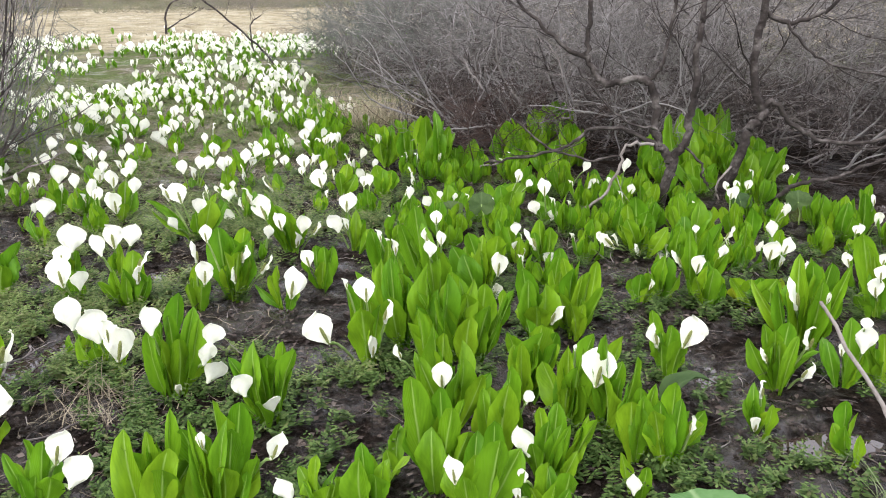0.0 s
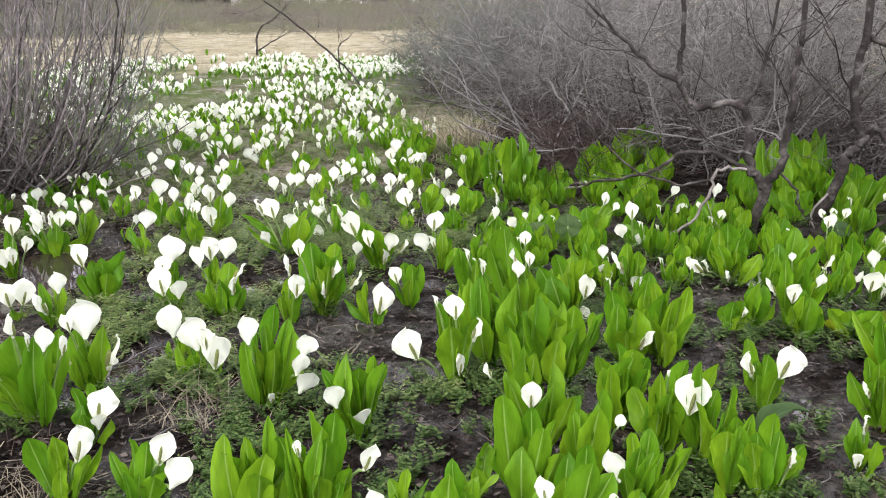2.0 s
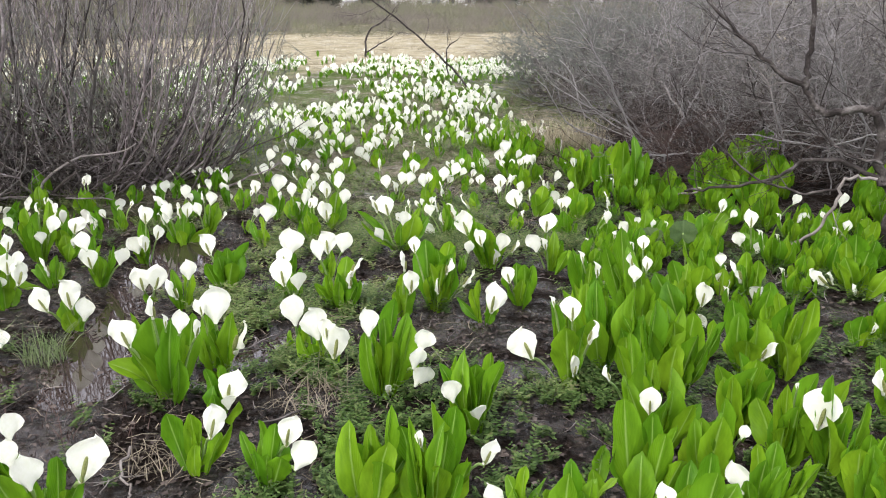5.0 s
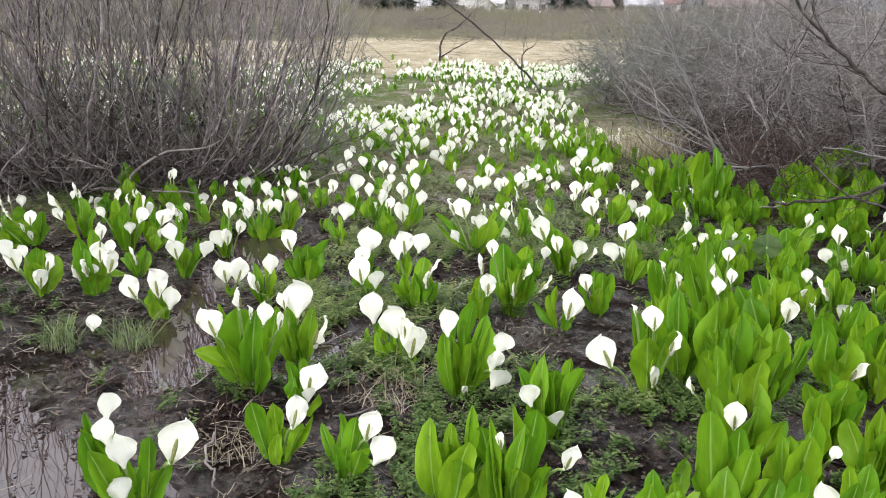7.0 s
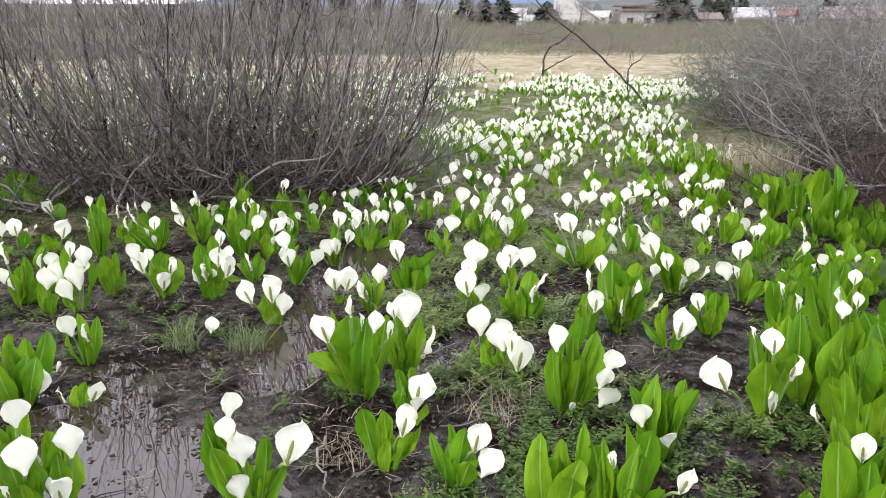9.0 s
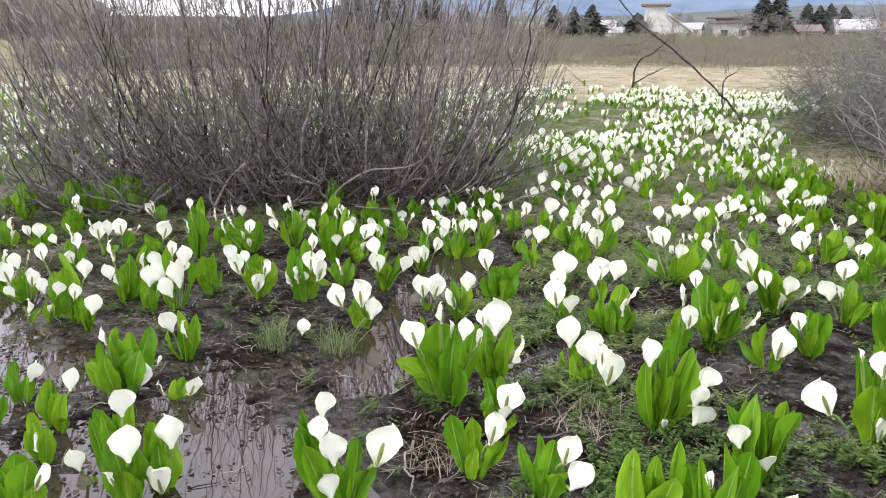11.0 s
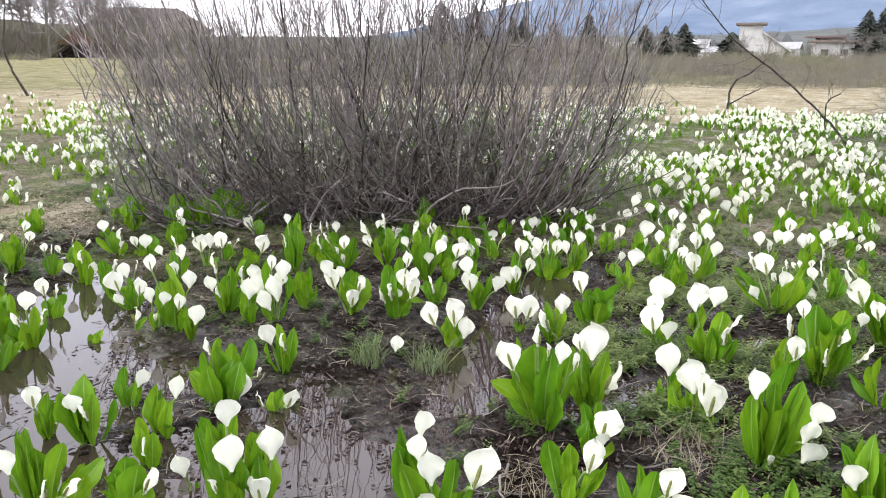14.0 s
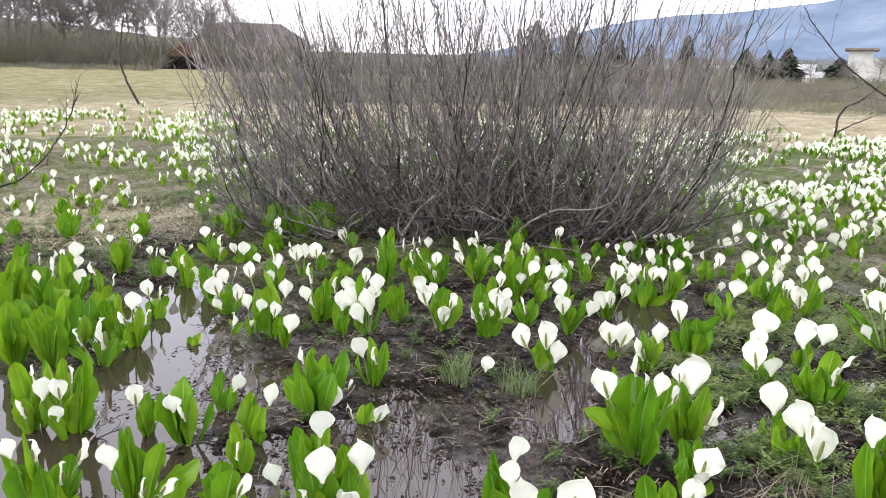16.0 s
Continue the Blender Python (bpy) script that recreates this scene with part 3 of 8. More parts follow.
def sprout(x, y, h, w, leaves, *flowers, label="", group="skunk cabbages in the mud"):
    """A skunk cabbage further off: leaves about one heart and flowers given as (dx, dy, height, size, facing)."""
    rng = random.Random(int(x * 1000) * 31 + int(y * 1000))
    root = rooted(x, y, flowers, label, group)
    start = rng.uniform(0, 360)
    for i in range(round(leaves * 1.5)):
        a = radians(start + 137.5 * i + rng.uniform(-20, 20))
        ray = Vector((math.cos(a), math.sin(a), 0))
        t = (i + 0.5) / (leaves * 1.5)
        tip = ray * (0.52 * w * t) + Vector((0, 0, h * rng.uniform(0.7, 1.05) * (1.05 - 0.3 * t)))
        put_leaf(root, rng, ray * (0.08 * w * t), tip, h * rng.uniform(0.23, 0.36), -ray, rng.gauss(0, 30), LEAVES)
    for dx, dy, z, size, face in flowers:
        flower(root, rng, Vector((dx, dy, z)), min(size, 0.12), Vector((math.cos(radians(face)), math.sin(radians(face)), 0)), rng.gauss(0, 25), rng.choice((OPEN, BACKS, HOODS)) if size > 0.07 else BUDS, (HERE - Vector((x, y, 0))).normalized(), 0.15)
    PLANTED.append((x, y, max(w * 0.5, 0.1)))
    return root


# the plants nearest the path, one by one
plant(-2.82, 4.56, ((0.01, 0.19, 0.045, -0.04), (0.03, 0.14, 0.038, 0.06)), ((0.06, 0.23, 0.15, "b", 0.05),))
plant(-2.18, 3.67, ((-0.01, 0.09, 0.053, -0.04), (0.04, 0.1, 0.037, -0), (-0.04, 0.08, 0.031, -0)), ((-0.05, 0.19, 0.158, "f", 0.05), (0.03, 0.15, 0.116, "b", 0.07)))
plant(-1.93, 3.67, ((-0.06, 0.21, 0.036, -0.01), (-0.01, 0.21, 0.046, 0.04), (0.04, 0.26, 0.099, -0.04), (0.08, 0.15, 0.066, 0.08), (-0.12, 0.15, 0.041, 0.03), (0.1, 0.17, 0.036, 0.07), (-0, 0.16, 0.051, 0.03)), ((-0.1, 0.33, 0.123, "b", 0.05), (0.08, 0.24, 0.131, "r", 0.07), (0.05, 0.18, 0.109, "l", 0.08)))
plant(-1.43, 2.83, ((0.06, 0.38, 0.055, -0.04), (-0.05, 0.3, 0.055, 0.05), (0.12, 0.3, 0.05, 0.02), (0.02, 0.33, 0.058, 0.03), (-0.01, 0.31, 0.05, 0.01), (0.05, 0.25, 0.062, 0.06)), ((-0.04, 0.33, 0.112, "b", 0.05), (0.16, 0.26, 0.098, "b", 0.07), (0.14, 0.19, 0.094, "b", 0.08), (0.16, 0.1, 0.105, "b", 0.05), (0.03, 0.06, 0.06, "u", 0.07)))
plant(-1.61, 3.65, ((0.01, 0.22, 0.057, -0.04), (0.04, 0.18, 0.056, 0.04), (-0.03, 0.15, 0.041, 0.02)), ((0.02, 0.3, 0.108, "l", 0.05), (0.05, 0.21, 0.124, "f", 0.07)))
plant(-1.92, 4.61, ((-0, 0.17, 0.077, 0.02), (0.09, 0.23, 0.109, 0.02), (0.12, 0.25, 0.052, -0.04), (-0.25, 0.25, 0.044, 0.01)), ((-0.08, 0.29, 0.135, "f", 0.05), (0.02, 0.22, 0.102, "b", 0.07), (-0.12, 0.13, 0.101, "b", 0.08), (-0.15, 0.3, 0.121, "l", 0.05)))
plant(-1.03, 2.65, ((-0.06, 0.28, 0.045, -0.03), (-0.03, 0.32, 0.055, -0), (0.06, 0.29, 0.045, -0.03), (0.1, 0.28, 0.052, 0.03), (0.01, 0.26, 0.075, -0.01), (-0.03, 0.15, 0.036, 0.12), (0.04, 0.24, 0.064, -0.01)), ((-0.08, 0.18, 0.087, "b", 0.05), (0.02, 0.11, 0.08, "b", 0.07)))
plant(-1.23, 2.12, ((-0.04, 0.3, 0.076, -0.02), (0.02, 0.31, 0.057, 0.03), (-0.05, 0.26, 0.072, -0), (0.05, 0.22, 0.086, 0.08), (0.08, 0.33, 0.028, -0.04), (0.07, 0.27, 0.09, 0.05), (-0.01, 0.2, 0.06, 0.03)))
plant(-1.05, 2.15, ((-0.08, 0.3, 0.088, -0.02), (-0.05, 0.34, 0.021, 0.02), (0.01, 0.36, 0.052, -0.04), (0.05, 0.34, 0.039, 0.02), (0.08, 0.34, 0.074, -0.04), (0.06, 0.31, 0.078, 0.03), (-0.02, 0.24, 0.088, 0.02), (0.09, 0.21, 0.03, 0.09), (0.12, 0.21, 0.04, 0.04), (0.03, 0.23, 0.06, 0.08)), ((-0.02, 0.29, 0.054, "u", 0.05), (0.17, 0.26, 0.078, "f", 0.07)))
plant(-1.6, 2.19, ((0, 0.2, 0.035, -0.04), (0.05, 0.21, 0.051, 0.01), (0.02, 0.13, 0.047, 0.04), (0.06, 0.14, 0.072, 0.09), (0.11, 0.13, 0.029, 0.04), (-0.02, 0.16, 0.034, 0.07)), ((0.09, 0.2, 0.102, "f", 0.05), (0.13, 0.12, 0.11, "b", 0.07)))
plant(-1.48, 3.77, ((-0.04, 0.36, 0.115, -0.04), (0.01, 0.34, 0.109, 0.01), (0.08, 0.35, 0.089, -0.04), (0.11, 0.35, 0.042, 0.01), (-0.02, 0.26, 0.104, 0.01), (0.05, 0.27, 0.104, 0.05)), ((-0.09, 0.36, 0.093, "f", 0.05), (0.07, 0.26, 0.106, "r", 0.07), (0.02, 0.16, 0.1, "l", 0.08), (0.17, 0.19, 0.119, "r", 0.05)))
plant(-1.21, 3.67, ((-0.06, 0.17, 0.046, -0.01), (-0.02, 0.22, 0.031, -0), (0.05, 0.12, 0.051, 0.04)), ((0.05, 0.15, 0.164, "f", 0.05),))
plant(-1.07, 3.85, ((-0.02, 0.22, 0.065, -0.04), (0.02, 0.22, 0.069, 0), (0.06, 0.21, 0.049, -0.03), (0.04, 0.17, 0.042, 0.06)), ((-0.06, 0.18, 0.097, "f", 0.05),))
plant(-1.33, 4.42, ((-0.08, 0.27, 0.079, -0.01), (-0.13, 0.35, 0.06, -0), (-0.03, 0.24, 0.091, 0.01), (0.08, 0.25, 0.042, 0.05)), ((-0.15, 0.28, 0.161, "f", 0.05), (-0.21, 0.35, 0.127, "r", 0.07), (-0.06, 0.21, 0.116, "f", 0.08), (0.06, 0.18, 0.118, "b", 0.05), (0.03, 0.09, 0.105, "u", 0.07), (0.14, 0.16, 0.104, "r", 0.08)))
plant(-1, 4.43, ((0.02, 0.23, 0.055, -0.04), (-0.03, 0.22, 0.043, 0.01), (0.06, 0.18, 0.049, -0.01), (0.1, 0.15, 0.061, 0.07)), ((-0.09, 0.18, 0.124, "b", 0.05), (-0.02, 0.3, 0.122, "f", 0.07), (-0.03, 0.18, 0.084, "u", 0.08)))
plant(-0.74, 3.05, ((-0.08, 0.35, 0.068, -0.03), (-0.02, 0.28, 0.116, 0.05), (0.05, 0.28, 0.059, 0.01), (-0.04, 0.4, 0.063, -0), (0.01, 0.29, 0.084, 0)), ((0, 0.35, 0.093, "f", 0.05), (0.08, 0.27, 0.103, "r", 0.07), (-0.17, 0.21, 0.129, "f", 0.08), (0.02, 0.12, 0.1, "u", 0.05), (-0.07, 0.38, 0.044, "u", 0.07)))
plant(-0.7, 3.77, ((-0.12, 0.35, 0.068, -0.04), (-0.08, 0.34, 0.062, 0.01), (-0.03, 0.29, 0.062, -0.01), (0, 0.26, 0.067, 0.05)), ((-0.07, 0.33, 0.066, "u", 0.05), (-0, 0.28, 0.082, "u", 0.07)))
plant(-0.62, 3.25, ((-0.09, 0.36, 0.086, -0.04), (-0.05, 0.39, 0.076, -0), (-0.01, 0.32, 0.108, -0.02), (0.02, 0.3, 0.075, 0.04), (0.05, 0.3, 0.036, -0.01), (-0.05, 0.25, 0.088, 0.06)))
plant(-0.49, 3.59, ((-0.17, 0.4, 0.069, -0.01), (-0.11, 0.51, 0.087, -0), (-0.07, 0.29, 0.083, 0.03), (-0.02, 0.33, 0.082, 0.06), (-0.08, 0.42, 0.074, -0.02)), ((-0.06, 0.37, 0.078, "l", 0.05), (-0.04, 0.32, 0.083, "b", 0.07), (0.01, 0.37, 0.072, "f", 0.08), (-0.01, 0.45, 0.067, "f", 0.05)))
plant(-0.49, 3.15, ((-0.03, 0.4, 0.083, -0.04), (0.05, 0.37, 0.073, 0.01), (0.07, 0.28, 0.074, 0.01), (-0.05, 0.24, 0.077, 0.08), (0.01, 0.3, 0.078, 0), (-0.07, 0.27, 0.073, 0.06)))
plant(-0.28, 3.85, ((-0.17, 0.25, 0.101, -0.01), (-0.09, 0.31, 0.1, -0), (-0.02, 0.29, 0.09, -0.04), (0.05, 0.3, 0.094, 0), (-0.03, 0.23, 0.106, 0), (-0.11, 0.23, 0.105, 0.05)), ((0.06, 0.18, 0.129, "f", 0.05), (0.05, 0.07, 0.074, "b", 0.07), (0.05, 0.04, 0.125, "r", 0.08)))
plant(-0.36, 3.14, ((-0.07, 0.37, 0.07, -0.04), (-0.01, 0.32, 0.094, 0.03), (0.06, 0.34, 0.104, -0.03), (0.01, 0.24, 0.089, 0.07), (0.13, 0.32, 0.048, -0.02), (0.17, 0.33, 0.034, 0.02), (-0.05, 0.22, 0.086, 0.03), (0.08, 0.28, 0.072, 0.05)))
plant(-0.12, 4.32, ((-0.05, 0.2, 0.072, -0.02), (0.02, 0.17, 0.076, 0.06), (0.06, 0.13, 0.047, 0.04), (-0.1, 0.25, 0.071, -0)), ((0, 0.21, 0.076, "b", 0.05), (0, 0.12, 0.07, "u", 0.07), (0.04, 0.08, 0.101, "r", 0.08)))
plant(0.03, 4.27, ((-0.04, 0.23, 0.083, -0.04), (0.02, 0.21, 0.064, 0.02), (-0.06, 0.17, 0.053, 0.01)), ((-0.07, 0.14, 0.138, "l", 0.05), (0.03, 0.04, 0.107, "f", 0.07)))
plant(-0.08, 3.35, ((-0.07, 0.3, 0.089, -0.04), (0.03, 0.27, 0.109, 0.02), (0.07, 0.25, 0.074, -0.01), (-0, 0.19, 0.1, 0.08), (-0.04, 0.26, 0.079, -0.02)), ((0.08, 0.14, 0.098, "r", 0.05),))
plant(0.09, 3.41, ((-0.07, 0.33, 0.066, -0.04), (-0.02, 0.31, 0.074, 0.02), (-0, 0.33, 0.038, -0.04), (0.07, 0.35, 0.06, -0), (0.05, 0.3, 0.065, -0.02), (-0.02, 0.18, 0.078, 0.09), (0.03, 0.17, 0.056, 0.05), (-0.07, 0.22, 0.069, 0.07)))
plant(-0.15, 2.88, ((-0.08, 0.27, 0.068, -0.02), (-0.02, 0.26, 0.055, 0.04), (0.02, 0.22, 0.076, 0.01), (0.05, 0.32, 0.091, -0), (-0.01, 0.31, 0.084, -0.04), (0.1, 0.26, 0.043, 0.04), (0.1, 0.28, 0.064, -0.03)))
plant(-0.25, 2.51, ((0.02, 0.3, 0.056, -0.04), (0.02, 0.27, 0.093, 0.03), (-0.04, 0.18, 0.094, 0.04), (-0.06, 0.26, 0.048, 0.04), (-0.01, 0.23, 0.06, 0)), ((0.08, 0.24, 0.051, "b", 0.05),))
plant(-0.03, 2.65, ((-0.01, 0.3, 0.052, -0.02), (0.04, 0.31, 0.051, 0.02), (-0.04, 0.25, 0.044, 0.01), (0.03, 0.26, 0.086, 0.05), (0.06, 0.19, 0.098, 0.04), (0.07, 0.35, 0.047, -0), (-0, 0.18, 0.066, 0.04)), ((0.1, 0.26, 0.127, "f", 0.05), (0.02, 0.33, 0.027, "u", 0.07)))
plant(0.09, 2.59, ((0.03, 0.34, 0.082, -0.04), (-0.02, 0.36, 0.06, -0), (0.08, 0.29, 0.036, -0.01), (-0.02, 0.25, 0.063, 0.06)))
plant(-0.12, 2.37, ((0, 0.21, 0.063, -0), (-0.03, 0.26, 0.046, 0.01), (0.02, 0.25, 0.054, -0.04), (-0.04, 0.18, 0.045, 0.08), (0.06, 0.19, 0.04, 0.01), (0.14, 0.25, 0.045, 0.02), (0.09, 0.15, 0.039, 0.04)), ((-0.07, 0.16, 0.103, "b", 0.05),))
plant(-0.14, 2.18, ((-0.08, 0.15, 0.053, 0), (-0, 0.2, 0.059, -0), (0.06, 0.16, 0.068, -0.02), (0.03, 0.17, 0.036, 0.04), (-0.04, 0.13, 0.043, 0.03)), ((-0.06, 0.18, 0.042, "b", 0.05), (-0.07, 0.13, 0.052, "u", 0.07)))
plant(0.16, 2.46, ((-0.04, 0.25, 0.038, -0.04), (-0, 0.27, 0.051, 0), (0.04, 0.26, 0.045, -0.04), (-0.02, 0.23, 0.071, 0.04), (0.01, 0.2, 0.058, 0.01)))
plant(0.26, 2.41, ((-0.05, 0.23, 0.094, -0.01), (-0.01, 0.3, 0.046, -0), (0.01, 0.24, 0.054, -0.02), (-0.06, 0.23, 0.056, 0.05)), ((0.05, 0.2, 0.063, "r", 0.05),))
plant(0.39, 3.03, ((-0.08, 0.26, 0.064, -0.04), (-0, 0.24, 0.083, 0.03), (-0.03, 0.16, 0.063, 0.03), (0.05, 0.2, 0.065, 0.06)), ((-0.06, 0.2, 0.103, "l", 0.05), (0.07, 0.24, 0.131, "f", 0.07)))
plant(0.12, 2.26, ((-0.05, 0.13, 0.039, -0.04), (0.03, 0.14, 0.038, 0.02)), ((0, 0.09, 0.068, "b", 0.05),))
plant(-0.45, 2.3, ((-0.05, 0.3, 0.1, -0.01), (-0.07, 0.37, 0.089, -0), (0.01, 0.33, 0.071, -0.03), (0.05, 0.3, 0.069, 0.04), (0.08, 0.3, 0.039, -0.02), (0.1, 0.25, 0.053, 0.07), (-0.01, 0.23, 0.08, 0.02)))
plant(-0.43, 2.64, ((-0.01, 0.34, 0.088, -0.02), (-0.04, 0.39, 0.083, 0.01), (-0.13, 0.36, 0.07, -0.03), (0.05, 0.27, 0.068, 0.07), (0.12, 0.22, 0.054, 0.04), (-0.09, 0.42, 0.062, -0), (-0.09, 0.27, 0.084, 0.02)), ((-0.01, 0.21, 0.086, "f", 0.05), (-0.15, 0.3, 0.062, "l", 0.07)))
plant(-0.33, 2.15, ((-0.01, 0.25, 0.078, 0.01), (0.06, 0.31, 0.08, 0.03), (0.04, 0.33, 0.067, -0.04), (-0.03, 0.23, 0.059, 0.08)), ((-0.06, 0.22, 0.077, "f", 0.05),))
plant(-0.63, 2.17, ((-0.02, 0.21, 0.047, -0.04), (-0.02, 0.21, 0.079, 0.03), (0.04, 0.18, 0.025, -0), (0.02, 0.18, 0.06, 0.06)))
plant(-0.77, 2.15, ((-0, 0.19, 0.047, -0.04), (0.06, 0.18, 0.024, 0.05), (0.04, 0.14, 0.064, 0.03), (-0.03, 0.17, 0.036, 0.06)), ((-0.08, 0.14, 0.081, "b", 0.05),))
plant(-0.58, 2.42, ((0.01, 0.14, 0.035, -0.04), (-0.02, 0.13, 0.05, 0.09)))
plant(0.71, 3.92, ((0.01, 0.28, 0.096, -0.01), (-0.04, 0.32, 0.063, 0.01), (0.05, 0.32, 0.058, -0.04), (0.1, 0.23, 0.042, 0.06), (0.06, 0.26, 0.074, -0), (0.1, 0.35, 0.042, -0)), ((-0.08, 0.17, 0.097, "l", 0.05), (0.02, 0.16, 0.102, "f", 0.07), (0.12, 0.24, 0.072, "b", 0.08), (0.14, 0.32, 0.089, "r", 0.05), (-0.01, 0.33, 0.045, "b", 0.07)))
plant(0.55, 4.43, ((-0.08, 0.28, 0.109, -0.02), (-0.04, 0.33, 0.108, -0), (0.03, 0.25, 0.114, -0), (-0.11, 0.19, 0.06, 0.07), (0.02, 0.18, 0.048, 0.03), (0.14, 0.19, 0.077, 0.08)), ((-0.18, 0.08, 0.151, "l", 0.05), (-0.13, 0.09, 0.091, "r", 0.07), (0, 0.04, 0.11, "l", 0.08), (0.11, 0.04, 0.135, "f", 0.05)))
plant(0.42, 3.74, ((-0.05, 0.11, 0.057, -0.02), (0, 0.14, 0.062, -0), (0.04, 0.09, 0.041, 0.02)), ((0.05, 0.11, 0.055, "u", 0.05),))
plant(0.82, 4.51, ((-0.07, 0.3, 0.074, -0.04), (-0.1, 0.27, 0.067, 0.02), (0.05, 0.29, 0.098, -0.04), (0.02, 0.26, 0.079, 0.02), (-0.02, 0.22, 0.086, 0.01)))
plant(1.11, 4.42, ((0.01, 0.26, 0.078, -0.04), (-0.05, 0.25, 0.03, 0.01), (0, 0.18, 0.054, 0.01)), ((0.06, 0.07, 0.109, "r", 0.05),))
plant(1.15, 4.12, ((0.04, 0.21, 0.056, -0.02), (0.02, 0.25, 0.045, -0)), ((-0.01, 0.15, 0.12, "f", 0.05), (-0.02, 0.27, 0.095, "b", 0.07), (0.06, 0.19, 0.1, "f", 0.08), (0.04, 0.1, 0.072, "u", 0.05)))
plant(0.98, 3.27, ((-0.06, 0.40, 0.070, -0.04), (-0.01, 0.40, 0.075, -0), (0.06, 0.40, 0.055, -0.03), (0.04, 0.35, 0.075, 0.04), (0.13, 0.40, 0.046, -0.03), (-0.12, 0.31, 0.044, 0.06), (-0.02, 0.40, 0.066, -0.03)), ((-0.05, 0.27, 0.13, "l", 0.07), (0.07, 0.28, 0.051, "u", 0.08)))
plant(0.77, 2.96, ((-0.07, 0.25, 0.058, -0.03), (-0.03, 0.26, 0.052, 0.01), (0.01, 0.27, 0.077, -0.04), (0.05, 0.25, 0.044, 0.02), (-0.01, 0.21, 0.065, -0)), ((-0.05, 0.16, 0.061, "l", 0.05), (0.1, 0.14, 0.093, "r", 0.07), (0.09, 0.27, 0.096, "l", 0.08)))
plant(0.6, 2.66, ((-0.03, 0.18, 0.038, -0.04), (0.04, 0.16, 0.036, 0.06), (0, 0.16, 0.033, -0.01)), ((0, 0.2, 0.078, "l", 0.05), (-0, 0.08, 0.071, "u", 0.07)))
plant(0.83, 2.49, ((-0.04, 0.18, 0.049, -0.04), (0.02, 0.14, 0.03, 0.08)))
plant(1.01, 2.96, ((-0.08, 0.19, 0.049, 0.01), (-0.01, 0.28, 0.065, -0), (0.01, 0.21, 0.049, -0.01)), ((0.05, 0.23, 0.11, "b", 0.05), (-0.02, 0.18, 0.06, "u", 0.07), (0.04, 0.3, 0.046, "b", 0.08)))
plant(1.16, 2.99, ((-0.06, 0.21, 0.058, -0.04), (-0.02, 0.22, 0.057, 0.01), (-0.04, 0.16, 0.05, 0)))
plant(1.46, 3.64, ((-0.12, 0.37, 0.09, -0.04), (-0.06, 0.3, 0.068, 0.03), (-0.1, 0.12, 0.069, 0.08), (-0.09, 0.34, 0.084, 0.02)), ((-0.03, 0.16, 0.095, "f", 0.05), (-0.02, 0.24, 0.078, "f", 0.07)))
plant(1.89, 4.77, ((-0.05, 0.3, 0.097, -0.03), (-0, 0.33, 0.064, -0), (-0.1, 0.2, 0.052, 0.03), (-0.02, 0.28, 0.083, 0.02)), ((0.07, 0.15, 0.116, "f", 0.05), (0.03, 0.26, 0.095, "u", 0.07), (-0.15, 0.1, 0.097, "b", 0.08)))
plant(-3.77, 3.13, ((0.03, 0.24, 0.104, -0.04), (-0.03, 0.21, 0.056, 0.04), (-0, 0.25, 0.069, -0.04)), ((-0.11, 0.23, 0.144, "f", 0.05), (-0.06, 0.27, 0.078, "b", 0.07), (0, 0.12, 0.121, "f", 0.08), (0.05, 0.19, 0.116, "r", 0.05), (-0.14, 0.29, 0.118, "b", 0.07)))
plant(-4.51, 3.81, ((-0.09, 0.17, 0.124, -0.02), (0.06, 0.21, 0.056, -0), (-0.04, 0.13, 0.09, 0.02), (-0.16, 0.15, 0.108, 0.04)), ((-0.01, 0.19, 0.125, "f", 0.05), (-0.13, 0.23, 0.109, "l", 0.07), (-0.06, 0.14, 0.081, "u", 0.08), (-0.02, 0.08, 0.096, "u", 0.05)))
plant(-3.54, 3.25, ((0.02, 0.36, 0.063, -0.04), (-0.05, 0.32, 0.096, 0.02), (0.01, 0.14, 0.091, 0.06), (-0.03, 0.28, 0.085, 0.04)), ((0.04, 0.25, 0.122, "f", 0.05), (0.09, 0.2, 0.142, "f", 0.07), (0.09, 0.28, 0.085, "b", 0.08), (-0.08, 0.15, 0.098, "l", 0.05), (-0.04, 0.18, 0.122, "l", 0.07), (0.06, 0.36, 0.097, "f", 0.08), (0, 0.16, 0.068, "b", 0.05)))
plant(-4.32, 4.02, ((-0, 0.26, 0.078, -0.04), (-0.08, 0.21, 0.056, 0.03)), ((-0.15, 0.27, 0.164, "l", 0.05), (-0.14, 0.19, 0.119, "f", 0.07), (-0.02, 0.34, 0.097, "l", 0.08)))
plant(-3.9, 3.92, ((-0.04, 0.34, 0.101, -0.03), (0.02, 0.32, 0.087, 0.02), (-0.07, 0.27, 0.074, 0), (0.09, 0.37, 0.054, -0)), ((0.03, 0.34, 0.093, "l", 0.05), (0.09, 0.25, 0.144, "b", 0.07), (0.02, 0.18, 0.101, "b", 0.08), (-0.13, 0.28, 0.099, "b", 0.05)))
plant(-3.81, 4.02, ((-0.01, 0.18, 0.082, -0), (0.04, 0.24, 0.069, -0), (0.04, 0.11, 0.068, 0.05)), ((0.08, 0.21, 0.147, "f", 0.05), (0.06, 0.11, 0.11, "u", 0.07)))
plant(-3.55, 3.6, ((-0.06, 0.15, 0.068, -0.01), (0.04, 0.19, 0.05, -0)), ((-0.02, 0.14, 0.139, "l", 0.05),))
